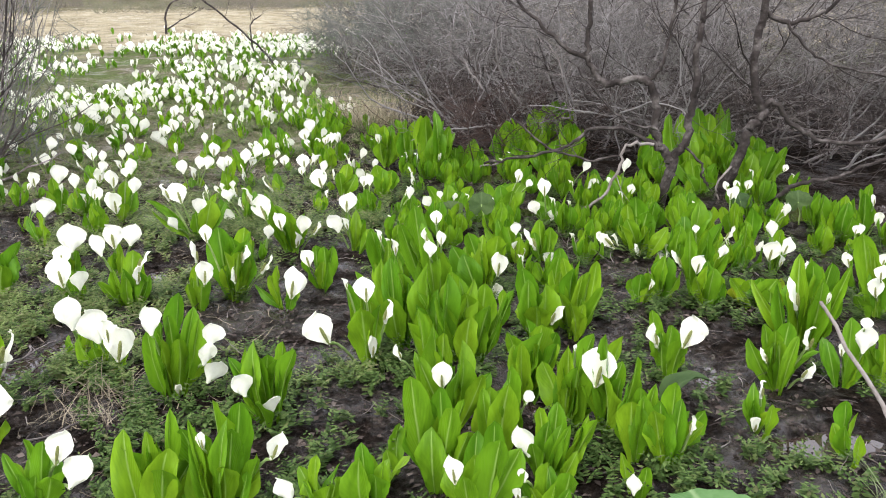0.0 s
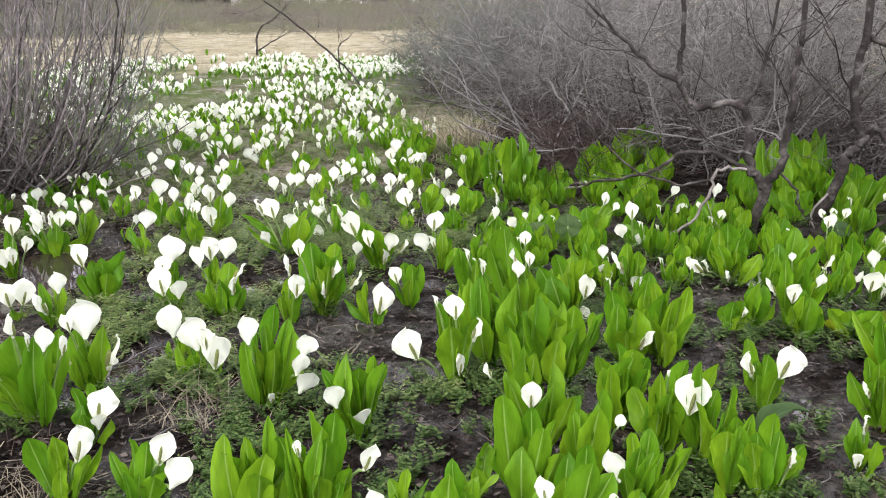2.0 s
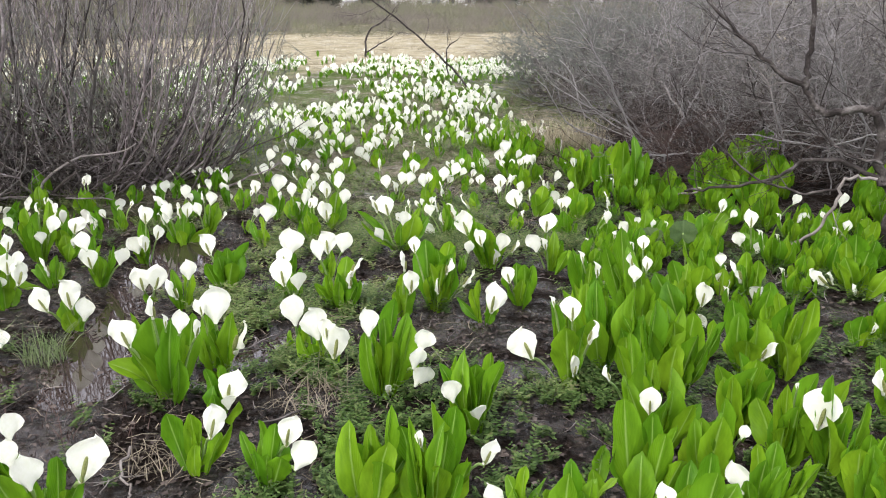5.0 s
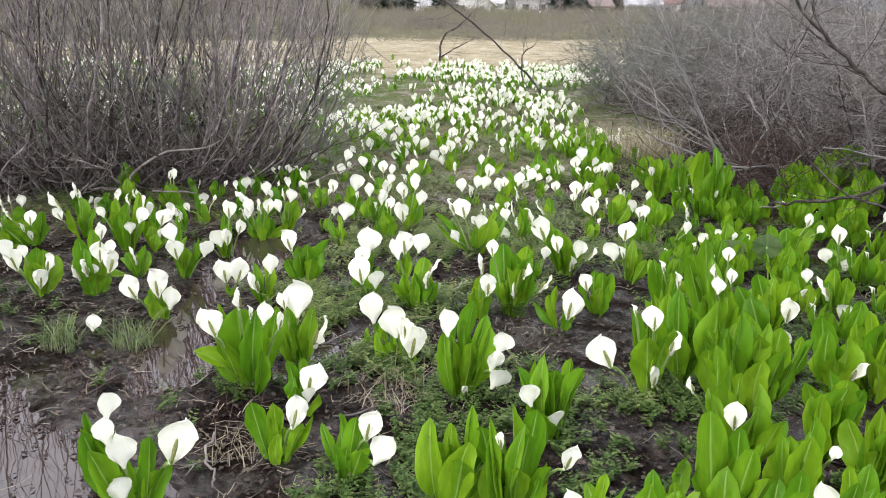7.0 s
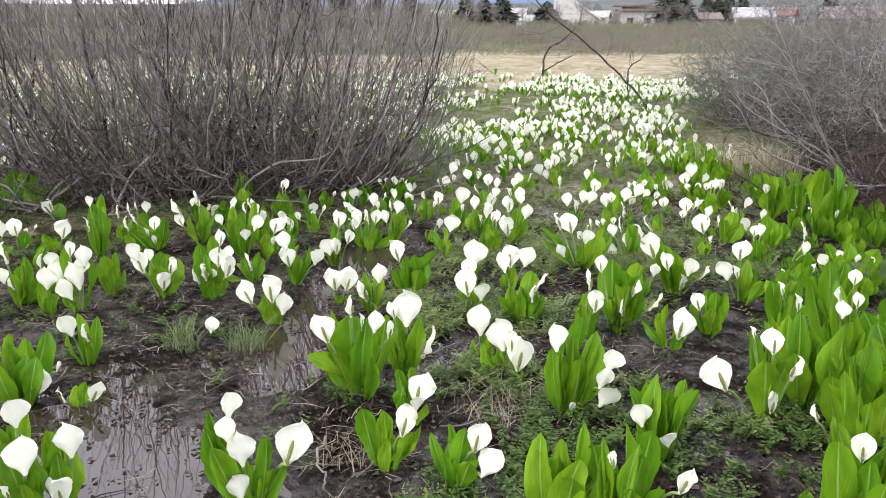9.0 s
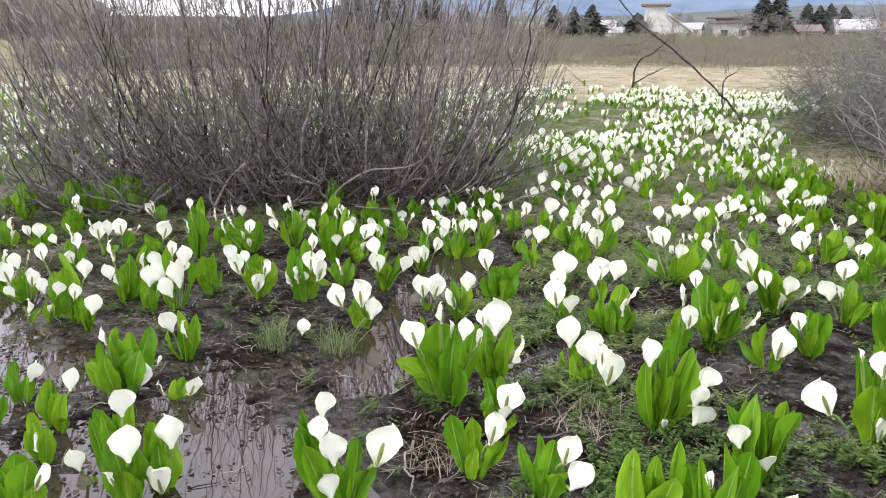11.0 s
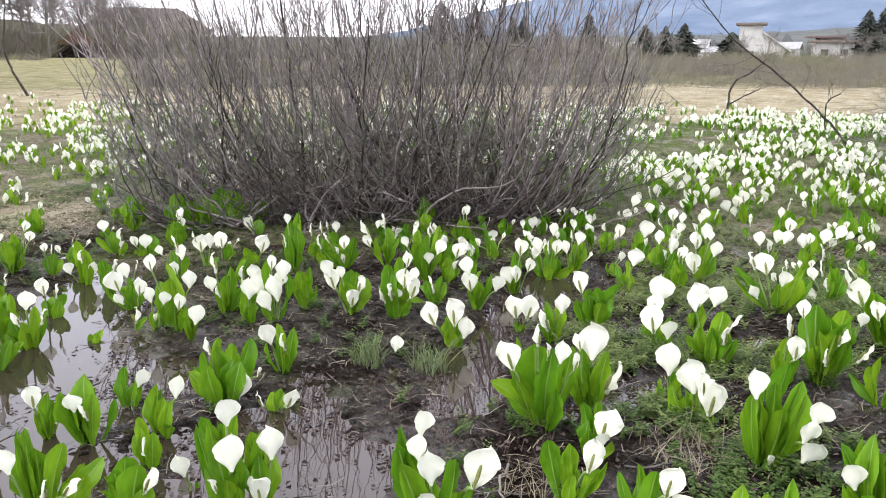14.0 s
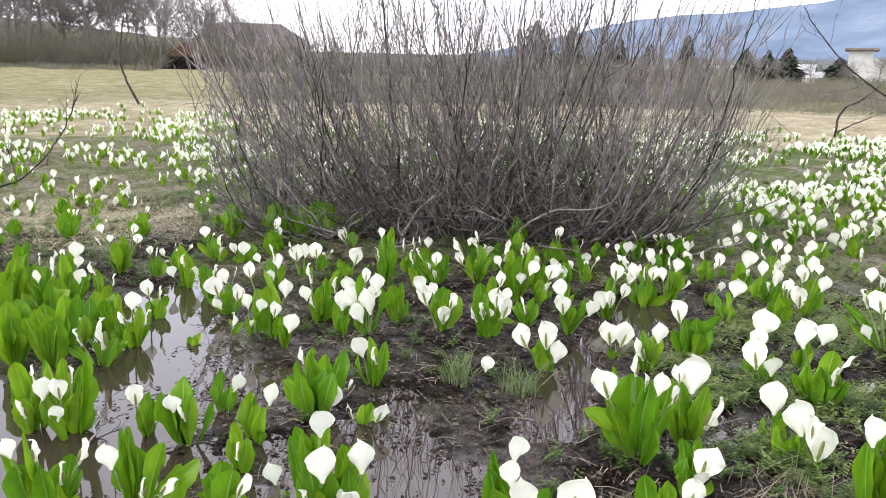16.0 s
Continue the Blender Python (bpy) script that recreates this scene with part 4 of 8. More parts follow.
plant(-3.06, 3.17, ((-0.04, 0.16, 0.082, -0.01), (0.01, 0.2, 0.06, -0), (0.05, 0.11, 0.033, 0.04)), ((-0.14, 0.21, 0.143, "f", 0.05), (-0.02, 0.23, 0.166, "f", 0.07), (0.04, 0.15, 0.133, "b", 0.08)))
plant(-3.33, 3.68, ((-0, 0.21, 0.068, -0), (0.04, 0.24, 0.068, 0.02), (0.01, 0.28, 0.062, -0.04)), ((-0.04, 0.28, 0.118, "b", 0.05), (-0.03, 0.19, 0.131, "f", 0.07), (0.14, 0.18, 0.113, "b", 0.08)))
plant(-3.38, 4.57, ((-0.06, 0.17, 0.059, -0.01), (0.03, 0.23, 0.088, -0), (0.07, 0.17, 0.059, -0), (-0.02, 0.14, 0.073, 0.07)), ((-0.07, 0.27, 0.148, "b", 0.05), (-0, 0.26, 0.125, "l", 0.07), (0.05, 0.27, 0.132, "f", 0.08), (-0.11, 0.22, 0.117, "r", 0.05)))
plant(-3.31, 4.75, ((0.04, 0.21, 0.084, -0.03), (0.09, 0.23, 0.068, -0)), ((-0.04, 0.2, 0.121, "b", 0.05), (-0, 0.28, 0.104, "l", 0.07), (0.05, 0.27, 0.128, "b", 0.08), (0.12, 0.14, 0.105, "r", 0.05)))
plant(-3.35, 4.13, ((0.03, 0.24, 0.061, -0.01), (-0, 0.3, 0.054, -0)), ((-0.05, 0.16, 0.152, "b", 0.05), (0.01, 0.17, 0.137, "f", 0.07), (-0.1, 0.13, 0.079, "u", 0.08), (0.09, 0.22, 0.123, "f", 0.05), (0.03, 0.34, 0.15, "f", 0.07)))
plant(-2.92, 3.54, ((0, 0.05, 0.035, -0), (-0.02, 0.07, 0.029, -0)), ((-0.03, 0.16, 0.137, "f", 0.05), (0.05, 0.16, 0.137, "f", 0.07)))
plant(-2.65, 3.41, ((0.03, 0.2, 0.067, -0.03), (-0.03, 0.22, 0.044, -0)), ((-0.03, 0.13, 0.124, "l", 0.05), (0.05, 0.23, 0.112, "b", 0.07)))
plant(-2.6, 3.75, ((-0.03, 0.23, 0.06, -0.03), (0.02, 0.24, 0.095, 0.01), (0.07, 0.22, 0.084, -0.03), (0.13, 0.26, 0.06, -0), (-0.09, 0.17, 0.053, 0.02), (0.04, 0.18, 0.083, 0.06)), ((-0.08, 0.28, 0.138, "f", 0.05),))
plant(-2.21, 2.63, ((-0.11, 0.36, 0.035, -0.04), (-0.04, 0.35, 0.167, 0.01), (0.11, 0.33, 0.074, -0.03), (0.04, 0.2, 0.06, 0.09), (-0.13, 0.24, 0.073, 0.01), (0.03, 0.33, 0.086, 0.02)), ((-0.14, 0.31, 0.122, "f", 0.05), (-0.03, 0.4, 0.094, "l", 0.07), (0.06, 0.34, 0.095, "b", 0.08), (0.12, 0.29, 0.079, "u", 0.05), (0.01, 0.34, 0.054, "u", 0.07)))
plant(-2.14, 2.87, ((-0.03, 0.28, 0.074, -0.04), (0.07, 0.3, 0.074, -0), (0.01, 0.19, 0.069, 0.02), (-0.01, 0.25, 0.069, 0.03)), ((0.01, 0.35, 0.155, "b", 0.05), (-0.05, 0.35, 0.072, "f", 0.07), (0.09, 0.21, 0.166, "r", 0.08)))
plant(-1.92, 2.48, ((-0.03, 0.21, 0.057, -0.03), (0.02, 0.24, 0.032, -0), (-0.01, 0.14, 0.048, 0.03)), ((0.05, 0.17, 0.12, "f", 0.05), (0.04, 0.12, 0.064, "b", 0.07)))
plant(-1.84, 2.19, ((-0.07, 0.22, 0.066, -0.04), (0, 0.23, 0.043, 0), (0.01, 0.14, 0.043, 0.04), (0.09, 0.17, 0.036, 0.06)), ((0.07, 0.21, 0.115, "f", 0.05),))
plant(-2.08, 1.8, ((-0.1, 0.36, 0.041, -0.04), (-0.11, 0.33, 0.078, 0.02), (-0.01, 0.23, 0.035, 0.02), (0.06, 0.29, 0.051, 0.05), (0.07, 0.18, 0.045, 0.05)), ((-0.04, 0.41, 0.09, "b", 0.05), (-0.05, 0.34, 0.086, "b", 0.07), (-0.02, 0.28, 0.114, "b", 0.08), (-0.03, 0.14, 0.093, "b", 0.05), (0.13, 0.27, 0.135, "f", 0.07)))
plant(-4.56, 1.55, ((0.08, 0.15, 0.061, -0.01), (0.01, 0.19, 0.044, -0), (-0.06, 0.17, 0.055, -0.03)), ((0.01, 0.2, 0.193, "l", 0.05), (-0.1, 0.2, 0.115, "l", 0.07)))
plant(-4.75, 1.81, ((-0.04, 0.18, 0.089, -0), (0.03, 0.25, 0.048, -0), (-0.08, 0.2, 0.059, -0.02)), ((-0.01, 0.3, 0.132, "b", 0.05), (-0.06, 0.21, 0.106, "l", 0.07), (0.06, 0.21, 0.126, "l", 0.08)))
plant(-5.17, 2.1, ((-0.01, 0.13, 0.047, -0.02), (0.05, 0.14, 0.066, 0.03), (0.09, 0.15, 0.054, -0.04)), ((-0.02, 0.23, 0.134, "f", 0.05), (0.04, 0.2, 0.127, "r", 0.07)))
plant(-4.56, 2.03, ((-0.01, 0.08, 0.036, -0.04), (0.02, 0.09, 0.036, 0)))
plant(-6.14, 2.33, ((0.02, 0.27, 0.078, -0.04), (-0.04, 0.23, 0.07, 0.03), (0.07, 0.21, 0.071, -0.01)), ((-0.06, 0.26, 0.074, "b", 0.05), (-0.13, 0.25, 0.09, "l", 0.07), (-0.11, 0.34, 0.09, "b", 0.08), (0.1, 0.32, 0.1, "f", 0.05), (0.12, 0.25, 0.092, "f", 0.07)))
plant(-5.97, 2.5, ((-0.01, 0.14, 0.063, -0.03), (0.03, 0.16, 0.07, -0)), ((-0.03, 0.21, 0.083, "f", 0.05), (0.01, 0.2, 0.091, "r", 0.07)))
plant(-5.7, 2.59, ((-0.03, 0.31, 0.069, -0.04), (0.01, 0.19, 0.068, 0.07)), ((-0.01, 0.22, 0.113, "l", 0.05), (0.05, 0.14, 0.13, "b", 0.07), (-0.1, 0.16, 0.113, "b", 0.08)))
plant(-5.34, 2.56, ((-0.03, 0.25, 0.08, -0.04), (-0.01, 0.21, 0.058, 0.03)), ((0.04, 0.22, 0.132, "l", 0.05),))
plant(-4.91, 2.48, ((-0.03, 0.15, 0.054, -0.03), (-0, 0.18, 0.047, -0)), ((-0.1, 0.21, 0.164, "f", 0.05), (0.03, 0.17, 0.137, "f", 0.07), (-0.09, 0.11, 0.107, "b", 0.08)))
plant(-4.54, 2.26, ((-0.02, 0.1, 0.031, -0.04),), ((0, 0.11, 0.139, "r", 0.05),))
plant(-4.47, 2.34, ((0.08, 0.13, 0.063, -0.04), (-0.02, 0.12, 0.031, 0.03)), ((-0.02, 0.22, 0.118, "b", 0.05), (0.05, 0.2, 0.099, "b", 0.07), (0, 0.1, 0.066, "u", 0.08)))
plant(-4.38, 2.41, ((-0.03, 0.37, 0.062, -0.04), (-0.02, 0.29, 0.085, 0.04), (0, 0.18, 0.086, 0.04), (0.06, 0.15, 0.055, 0.11)), ((-0.11, 0.39, 0.103, "f", 0.05), (0.02, 0.17, 0.098, "f", 0.07), (0.08, 0.29, 0.111, "b", 0.08)))
plant(-4.18, 2.36, ((-0.01, 0.17, 0.048, -0.03), (0.02, 0.19, 0.042, -0)), ((0.04, 0.15, 0.12, "b", 0.05),))
plant(-5.18, 2.97, ((-0.04, 0.2, 0.06, -0.04), (0.04, 0.17, 0.045, 0.03)), ((-0.02, 0.26, 0.143, "l", 0.05), (0.01, 0.21, 0.135, "b", 0.07), (-0.04, 0.11, 0.111, "f", 0.08), (-0.12, 0.23, 0.087, "b", 0.05)))
plant(-5.32, 3.27, ((-0.03, 0.08, 0.048, -0.03), (0.02, 0.09, 0.048, -0)), ((-0.04, 0.19, 0.16, "f", 0.05), (0.02, 0.21, 0.143, "b", 0.07), (-0.08, 0.25, 0.075, "l", 0.08)))
plant(-5.39, 3.44, ((0.06, 0.11, 0.074, -0.04),), ((0, 0.17, 0.156, "f", 0.05),))
plant(-4.4, 2.73, ((0.03, 0.22, 0.098, -0.01), (0.05, 0.28, 0.058, -0), (0.11, 0.16, 0.065, 0.03), (-0.02, 0.2, 0.064, 0.05)), ((-0.04, 0.31, 0.158, "l", 0.05), (-0.07, 0.2, 0.124, "b", 0.07), (-0.03, 0.15, 0.11, "l", 0.08)))
plant(-4.88, 3.21, ((0.05, 0.19, 0.06, -0.04),), ((0.01, 0.09, 0.159, "l", 0.05),))
plant(-4.14, 2.71, ((-0.03, 0.17, 0.057, -0.04), (0.02, 0.13, 0.043, 0.06)), ((0.07, 0.23, 0.159, "b", 0.05), (-0, 0.21, 0.132, "b", 0.07)))
plant(-3.98, 2.76, ((-0.08, 0.19, 0.048, 0.04), (0.01, 0.4, 0.048, -0)), ((-0.05, 0.15, 0.136, "b", 0.05), (-0, 0.22, 0.168, "b", 0.07), (0.05, 0.32, 0.116, "b", 0.08), (0.03, 0.26, 0.097, "b", 0.05), (-0.01, 0.36, 0.09, "f", 0.07)))
plant(-4.1, 3.07, ((-0.05, 0.19, 0.059, -0), (-0.02, 0.23, 0.071, 0.02), (0.04, 0.24, 0.046, -0.04), (0.01, 0.17, 0.065, 0.06), (-0.04, 0.13, 0.052, 0.04)))
plant(-4.82, 3.61, ((-0.01, 0.35, 0.077, -0.02), (0.03, 0.31, 0.069, 0.04), (0.05, 0.4, 0.062, -0.04), (-0.03, 0.27, 0.061, 0.05)), ((-0.03, 0.38, 0.098, "b", 0.05), (-0.06, 0.23, 0.148, "r", 0.07)))
plant(-5.1, 3.52, ((-0.08, 0.13, 0.064, -0.04), (-0.06, 0.1, 0.063, 0.06)), ((0.05, 0.17, 0.17, "f", 0.05),))
plant(-5.81, 4.11, ((0, 0.13, 0.084, -0.04),), ((-0.09, 0.12, 0.147, "f", 0.05), (-0.06, 0.15, 0.137, "r", 0.07)))
plant(-4.04, 1.07, ((0, 0.26, 0.041, -0.01), (-0.05, 0.33, 0.085, -0), (0.06, 0.31, 0.046, -0.04), (-0.05, 0.21, 0.075, 0.06)), ((0.01, 0.29, 0.091, "l", 0.05), (0.04, 0.23, 0.106, "b", 0.07), (-0.04, 0.16, 0.105, "l", 0.08)))
plant(-3.91, 1.17, ((-0.01, 0.35, 0.068, -0.04), (0.07, 0.37, 0.045, -0), (0.03, 0.22, 0.099, 0.02), (-0.08, 0.17, 0.052, 0.1)), ((-0.04, 0.25, 0.099, "f", 0.05), (0.01, 0.31, 0.09, "r", 0.07), (-0.06, 0.16, 0.085, "b", 0.08)))
plant(-3.33, 0.89, ((0.07, 0.24, 0.055, 0.01), (-0.03, 0.25, 0.068, 0.06), (-0.09, 0.24, 0.093, 0.01), (-0.06, 0.35, 0.029, -0), (0.07, 0.13, 0.047, 0.07), (0.02, 0.19, 0.05, 0.09), (0, 0.14, 0.054, 0.07)), ((0.1, 0.26, 0.098, "r", 0.05), (0.03, 0.21, 0.093, "l", 0.07), (-0.04, 0.31, 0.09, "r", 0.08), (-0.11, 0.32, 0.071, "b", 0.05)))
plant(-3.69, 1.39, ((0.01, 0.21, 0.055, -0.04), (-0.03, 0.18, 0.031, 0.05)), ((-0.05, 0.23, 0.104, "f", 0.05), (0.03, 0.14, 0.077, "u", 0.07)))
plant(-3.52, 1.46, ((0.01, 0.28, 0.084, -0.04), (-0.08, 0.23, 0.065, 0.04), (0.1, 0.18, 0.027, 0.03), (0.03, 0.22, 0.065, 0.04)), ((-0.05, 0.2, 0.084, "b", 0.05), (-0.01, 0.16, 0.084, "l", 0.07)))
plant(-3.14, 1.09, ((-0.03, 0.31, 0.04, -0.04), (-0.01, 0.33, 0.044, -0), (0.01, 0.25, 0.055, -0.01), (0.09, 0.26, 0.059, 0.04), (0.14, 0.15, 0.078, 0.06)), ((-0.08, 0.25, 0.092, "b", 0.05), (0.02, 0.13, 0.086, "l", 0.07), (0.09, 0.12, 0.09, "r", 0.08)))
plant(-3.69, 1.72, ((-0, 0.19, 0.044, -0.04), (0.04, 0.17, 0.043, 0.04)), ((0.06, 0.16, 0.093, "b", 0.05),))
plant(-3.36, 1.67, ((-0, 0.21, 0.045, -0.04), (0.04, 0.17, 0.053, 0.05), (0.02, 0.09, 0.04, 0.08)), ((0.07, 0.22, 0.1, "b", 0.05),))
plant(-3.19, 1.51, ((-0.02, 0.19, 0.046, -0.04), (0.02, 0.16, 0.057, 0.04)), ((-0.01, 0.11, 0.092, "l", 0.05),))
plant(-2.86, 1.24, ((0.01, 0.26, 0.086, -0.04), (0.04, 0.25, 0.092, 0.03), (-0.03, 0.23, 0.067, -0.02)), ((0.07, 0.2, 0.095, "r", 0.05),))
plant(-2.88, 1.5, ((-0, 0.05, 0.02, -0.04),), ((-0.05, 0.16, 0.084, "b", 0.05),))
plant(-3.41, 2.01, ((-0.01, 0.29, 0.073, -0.04), (0.04, 0.27, 0.077, 0.02), (0.12, 0.27, 0.078, -0.03), (-0.07, 0.2, 0.09, 0.06), (-0.08, 0.24, 0.034, -0.01), (0.07, 0.21, 0.076, 0.06)), ((-0.06, 0.28, 0.086, "l", 0.05), (0.07, 0.09, 0.108, "f", 0.07), (0.14, 0.15, 0.057, "u", 0.08)))
plant(-3.46, 2.37, ((0.06, 0.22, 0.058, -0.03), (-0.02, 0.25, 0.031, -0)), ((-0.07, 0.22, 0.121, "b", 0.05), (0, 0.18, 0.111, "l", 0.07)))
plant(-2.68, 1.49, ((-0.07, 0.37, 0.05, -0.04), (-0.05, 0.37, 0.06, 0), (-0.02, 0.35, 0.029, -0.03), (0.04, 0.38, 0.054, -0), (-0.04, 0.28, 0.086, 0), (-0.07, 0.24, 0.059, 0.07), (-0.01, 0.18, 0.05, 0.05)), ((0, 0.41, 0.097, "b", 0.05), (0.01, 0.28, 0.121, "b", 0.07), (-0.05, 0.18, 0.056, "u", 0.08)))
plant(-2.66, 1.61, ((-0.03, 0.28, 0.045, -0.04), (0.01, 0.3, 0.077, -0), (-0.01, 0.22, 0.063, 0)), ((0.03, 0.27, 0.117, "b", 0.05), (-0.02, 0.12, 0.114, "f", 0.07)))
plant(-3.17, 2.08, ((0, 0.1, 0.052, -0.03), (0.03, 0.12, 0.033, -0)), ((-0.06, 0.1, 0.089, "r", 0.05), (0.06, 0.1, 0.094, "f", 0.07)))
plant(-5.65, 1.49, ((-0.04, 0.26, 0.148, 0.02), (0.01, 0.23, 0.147, 0.08), (0.11, 0.43, 0.072, -0.04), (0.05, 0.43, 0.065, 0), (0.13, 0.3, 0.105, 0.01), (0.06, 0.28, 0.11, 0.06)))
plant(-4.8, 1.23, ((0.04, 0.33, 0.131, -0.04), (-0.01, 0.34, 0.124, -0), (0.08, 0.28, 0.082, -0.02), (-0, 0.27, 0.107, 0.04)))
plant(-4.69, 1.37, ((-0.02, 0.32, 0.104, -0.03), (0.07, 0.36, 0.093, -0), (-0.06, 0.3, 0.087, -0.02), (0.02, 0.26, 0.092, 0.05), (-0.11, 0.27, 0.07, -0)))
plant(-5.52, 1.63, ((-0.03, 0.21, 0.098, -0.04), (-0.1, 0.22, 0.071, -0), (0.07, 0.2, 0.112, -0.03), (0.02, 0.2, 0.085, 0.02)), ((-0.04, 0.24, 0.103, "b", 0.05), (0.05, 0.29, 0.139, "l", 0.07)))
plant(-4.95, 1.59, ((0.01, 0.28, 0.071, -0.04), (-0.04, 0.23, 0.076, 0.04), (0.07, 0.25, 0.072, -0.03), (0.04, 0.19, 0.065, 0.06)), ((0, 0.13, 0.126, "b", 0.05),))
plant(-5.61, 1.79, ((-0.02, 0.34, 0.068, -0.04), (0.09, 0.21, 0.081, 0.07), (0.02, 0.24, 0.081, 0.01)), ((0.07, 0.21, 0.123, "b", 0.05), (0.05, 0.38, 0.136, "b", 0.07), (0.06, 0.31, 0.1, "b", 0.08)))
plant(-4.88, 1.73, ((-0.06, 0.31, 0.09, -0.04), (-0.02, 0.27, 0.077, 0.02), (0.05, 0.28, 0.06, -0.03), (-0.04, 0.22, 0.071, 0.05)))
plant(-5.47, 1.94, ((-0.03, 0.27, 0.061, -0.04), (0.03, 0.19, 0.067, 0.06)), ((-0.05, 0.29, 0.114, "l", 0.05), (0.06, 0.22, 0.101, "l", 0.07)))
plant(-3.52, 5.67, ((0.03, 0.07, 0.048, -0.04),), ((-0.02, 0.12, 0.101, "l", 0.05),))
plant(-4.21, 6.91, ((-0.03, 0.07, 0.068, -0.04), (0.05, 0.07, 0.048, 0.04)), ((-0.05, 0.1, 0.144, "b", 0.05),))
plant(-3.63, 6.22, ((0.06, 0.11, 0.044, -0.04),), ((0.06, 0.25, 0.139, "b", 0.05), (0, 0.14, 0.129, "b", 0.07), (0.07, 0.17, 0.074, "f", 0.08), (-0.06, 0.13, 0.074, "u", 0.05)))
plant(-3.33, 5.49, ((0.04, 0.08, 0.047, -0.04),), ((-0, 0.16, 0.139, "f", 0.05),))
plant(-3.01, 5.16, ((-0.01, 0.24, 0.072, -0.04), (0.04, 0.2, 0.072, 0.03)), ((0.03, 0.28, 0.161, "b", 0.05), (0.04, 0.19, 0.084, "u", 0.07)))
plant(-2.82, 5.1, ((-0.03, 0.2, 0.071, -0.04), (0.08, 0.16, 0.071, 0.04), (-0.01, 0.14, 0.05, 0.01)), ((-0.02, 0.25, 0.128, "b", 0.05), (0.07, 0.2, 0.144, "b", 0.07), (0.02, 0.14, 0.091, "u", 0.08)))
plant(-3.04, 5.8, ((-0.05, 0.17, 0.089, -0.04), (0, 0.16, 0.056, 0.02)), ((-0.01, 0.26, 0.128, "f", 0.05), (0.06, 0.24, 0.112, "b", 0.07), (0.05, 0.17, 0.12, "b", 0.08), (0.02, 0.1, 0.147, "f", 0.05), (-0.1, 0.19, 0.111, "l", 0.07)))
plant(-2.53, 4.98, ((0.05, 0.25, 0.098, -0.04), (0.04, 0.14, 0.069, 0.08)), ((-0.01, 0.29, 0.147, "f", 0.05), (-0.02, 0.15, 0.192, "f", 0.07), (0.07, 0.33, 0.08, "b", 0.08), (0.11, 0.24, 0.133, "b", 0.05)))
plant(-2.83, 5.89, ((-0.01, 0.18, 0.058, -0.04),), ((0.01, 0.15, 0.157, "b", 0.05), (-0.07, 0.17, 0.104, "u", 0.07), (-0.04, 0.25, 0.103, "b", 0.08)))
plant(-3.09, 6.7, ((-0.01, 0.14, 0.093, -0.04), (0.04, 0.15, 0.074, -0)), ((-0.04, 0.21, 0.099, "l", 0.05), (0.04, 0.13, 0.129, "l", 0.07)))
plant(-3.74, 7.03, ((-0.05, 0.12, 0.098, -0.04), (-0.1, 0.11, 0.077, 0.02)), ((0.01, 0.21, 0.156, "b", 0.05), (-0.06, 0.2, 0.134, "l", 0.07), (-0.15, 0.16, 0.103, "b", 0.08)))
plant(-3.99, 7.79, ((0.02, 0.15, 0.108, -0.04), (0.08, 0.11, 0.108, 0.05), (-0.06, 0.11, 0.086, 0)), ((0.02, 0.21, 0.138, "b", 0.05), (0.15, 0.15, 0.139, "f", 0.07), (0.06, 0.17, 0.115, "b", 0.08)))
plant(-3.94, 8.27, ((0.03, 0.13, 0.069, -0.04),), ((-0.02, 0.16, 0.146, "b", 0.05),))
plant(-3.54, 7.68, ((-0.07, 0.18, 0.096, -0.04), (0.07, 0.12, 0.063, 0.06)), ((-0.03, 0.22, 0.113, "b", 0.05), (0.02, 0.15, 0.147, "b", 0.07), (0.1, 0.12, 0.182, "b", 0.08), (-0.07, 0.1, 0.102, "f", 0.05)))
plant(-3.17, 7.42, ((-0.02, 0.07, 0.052, -0.04),), ((0.03, 0.15, 0.142, "f", 0.05), (-0.05, 0.1, 0.153, "b", 0.07)))
plant(-3.13, 7.69, ((0.05, 0.09, 0.096, -0.04),), ((-0.03, 0.13, 0.17, "f", 0.05), (0.04, 0.19, 0.102, "b", 0.07)))
plant(-3, 7.06, ((0.02, 0.06, 0.049, -0.04),), ((-0.02, 0.1, 0.125, "b", 0.05),))
plant(-2.68, 6.42, ((-0.03, 0.08, 0.054, -0.04),), ((0.01, 0.15, 0.133, "l", 0.05),))
plant(-2.36, 5.73, ((0.03, 0.07, 0.056, -0.04),), ((-0.02, 0.17, 0.135, "b", 0.05),))
plant(-2.34, 5.81, ((0.04, 0.07, 0.065, -0.04),), ((0.05, 0.2, 0.129, "b", 0.05), (0.11, 0.2, 0.137, "b", 0.07), (-0, 0.13, 0.128, "u", 0.08)))
plant(-2.39, 6.43, ((-0.03, 0.09, 0.045, -0.04),), ((0.01, 0.17, 0.151, "f", 0.05),))
plant(-2.1, 5.74, ((0.01, 0.15, 0.079, 0.03), (0.06, 0.26, 0.04, -0)), ((0, 0.22, 0.135, "b", 0.05), (0.04, 0.24, 0.101, "f", 0.07)))
plant(-2.11, 6.24, ((-0.06, 0.19, 0.06, -0.04), (-0.01, 0.13, 0.06, 0.06)), ((0.03, 0.15, 0.156, "b", 0.05), (0.12, 0.19, 0.156, "b", 0.07), (0.18, 0.17, 0.101, "b", 0.08), (0.08, 0.1, 0.102, "f", 0.05)))
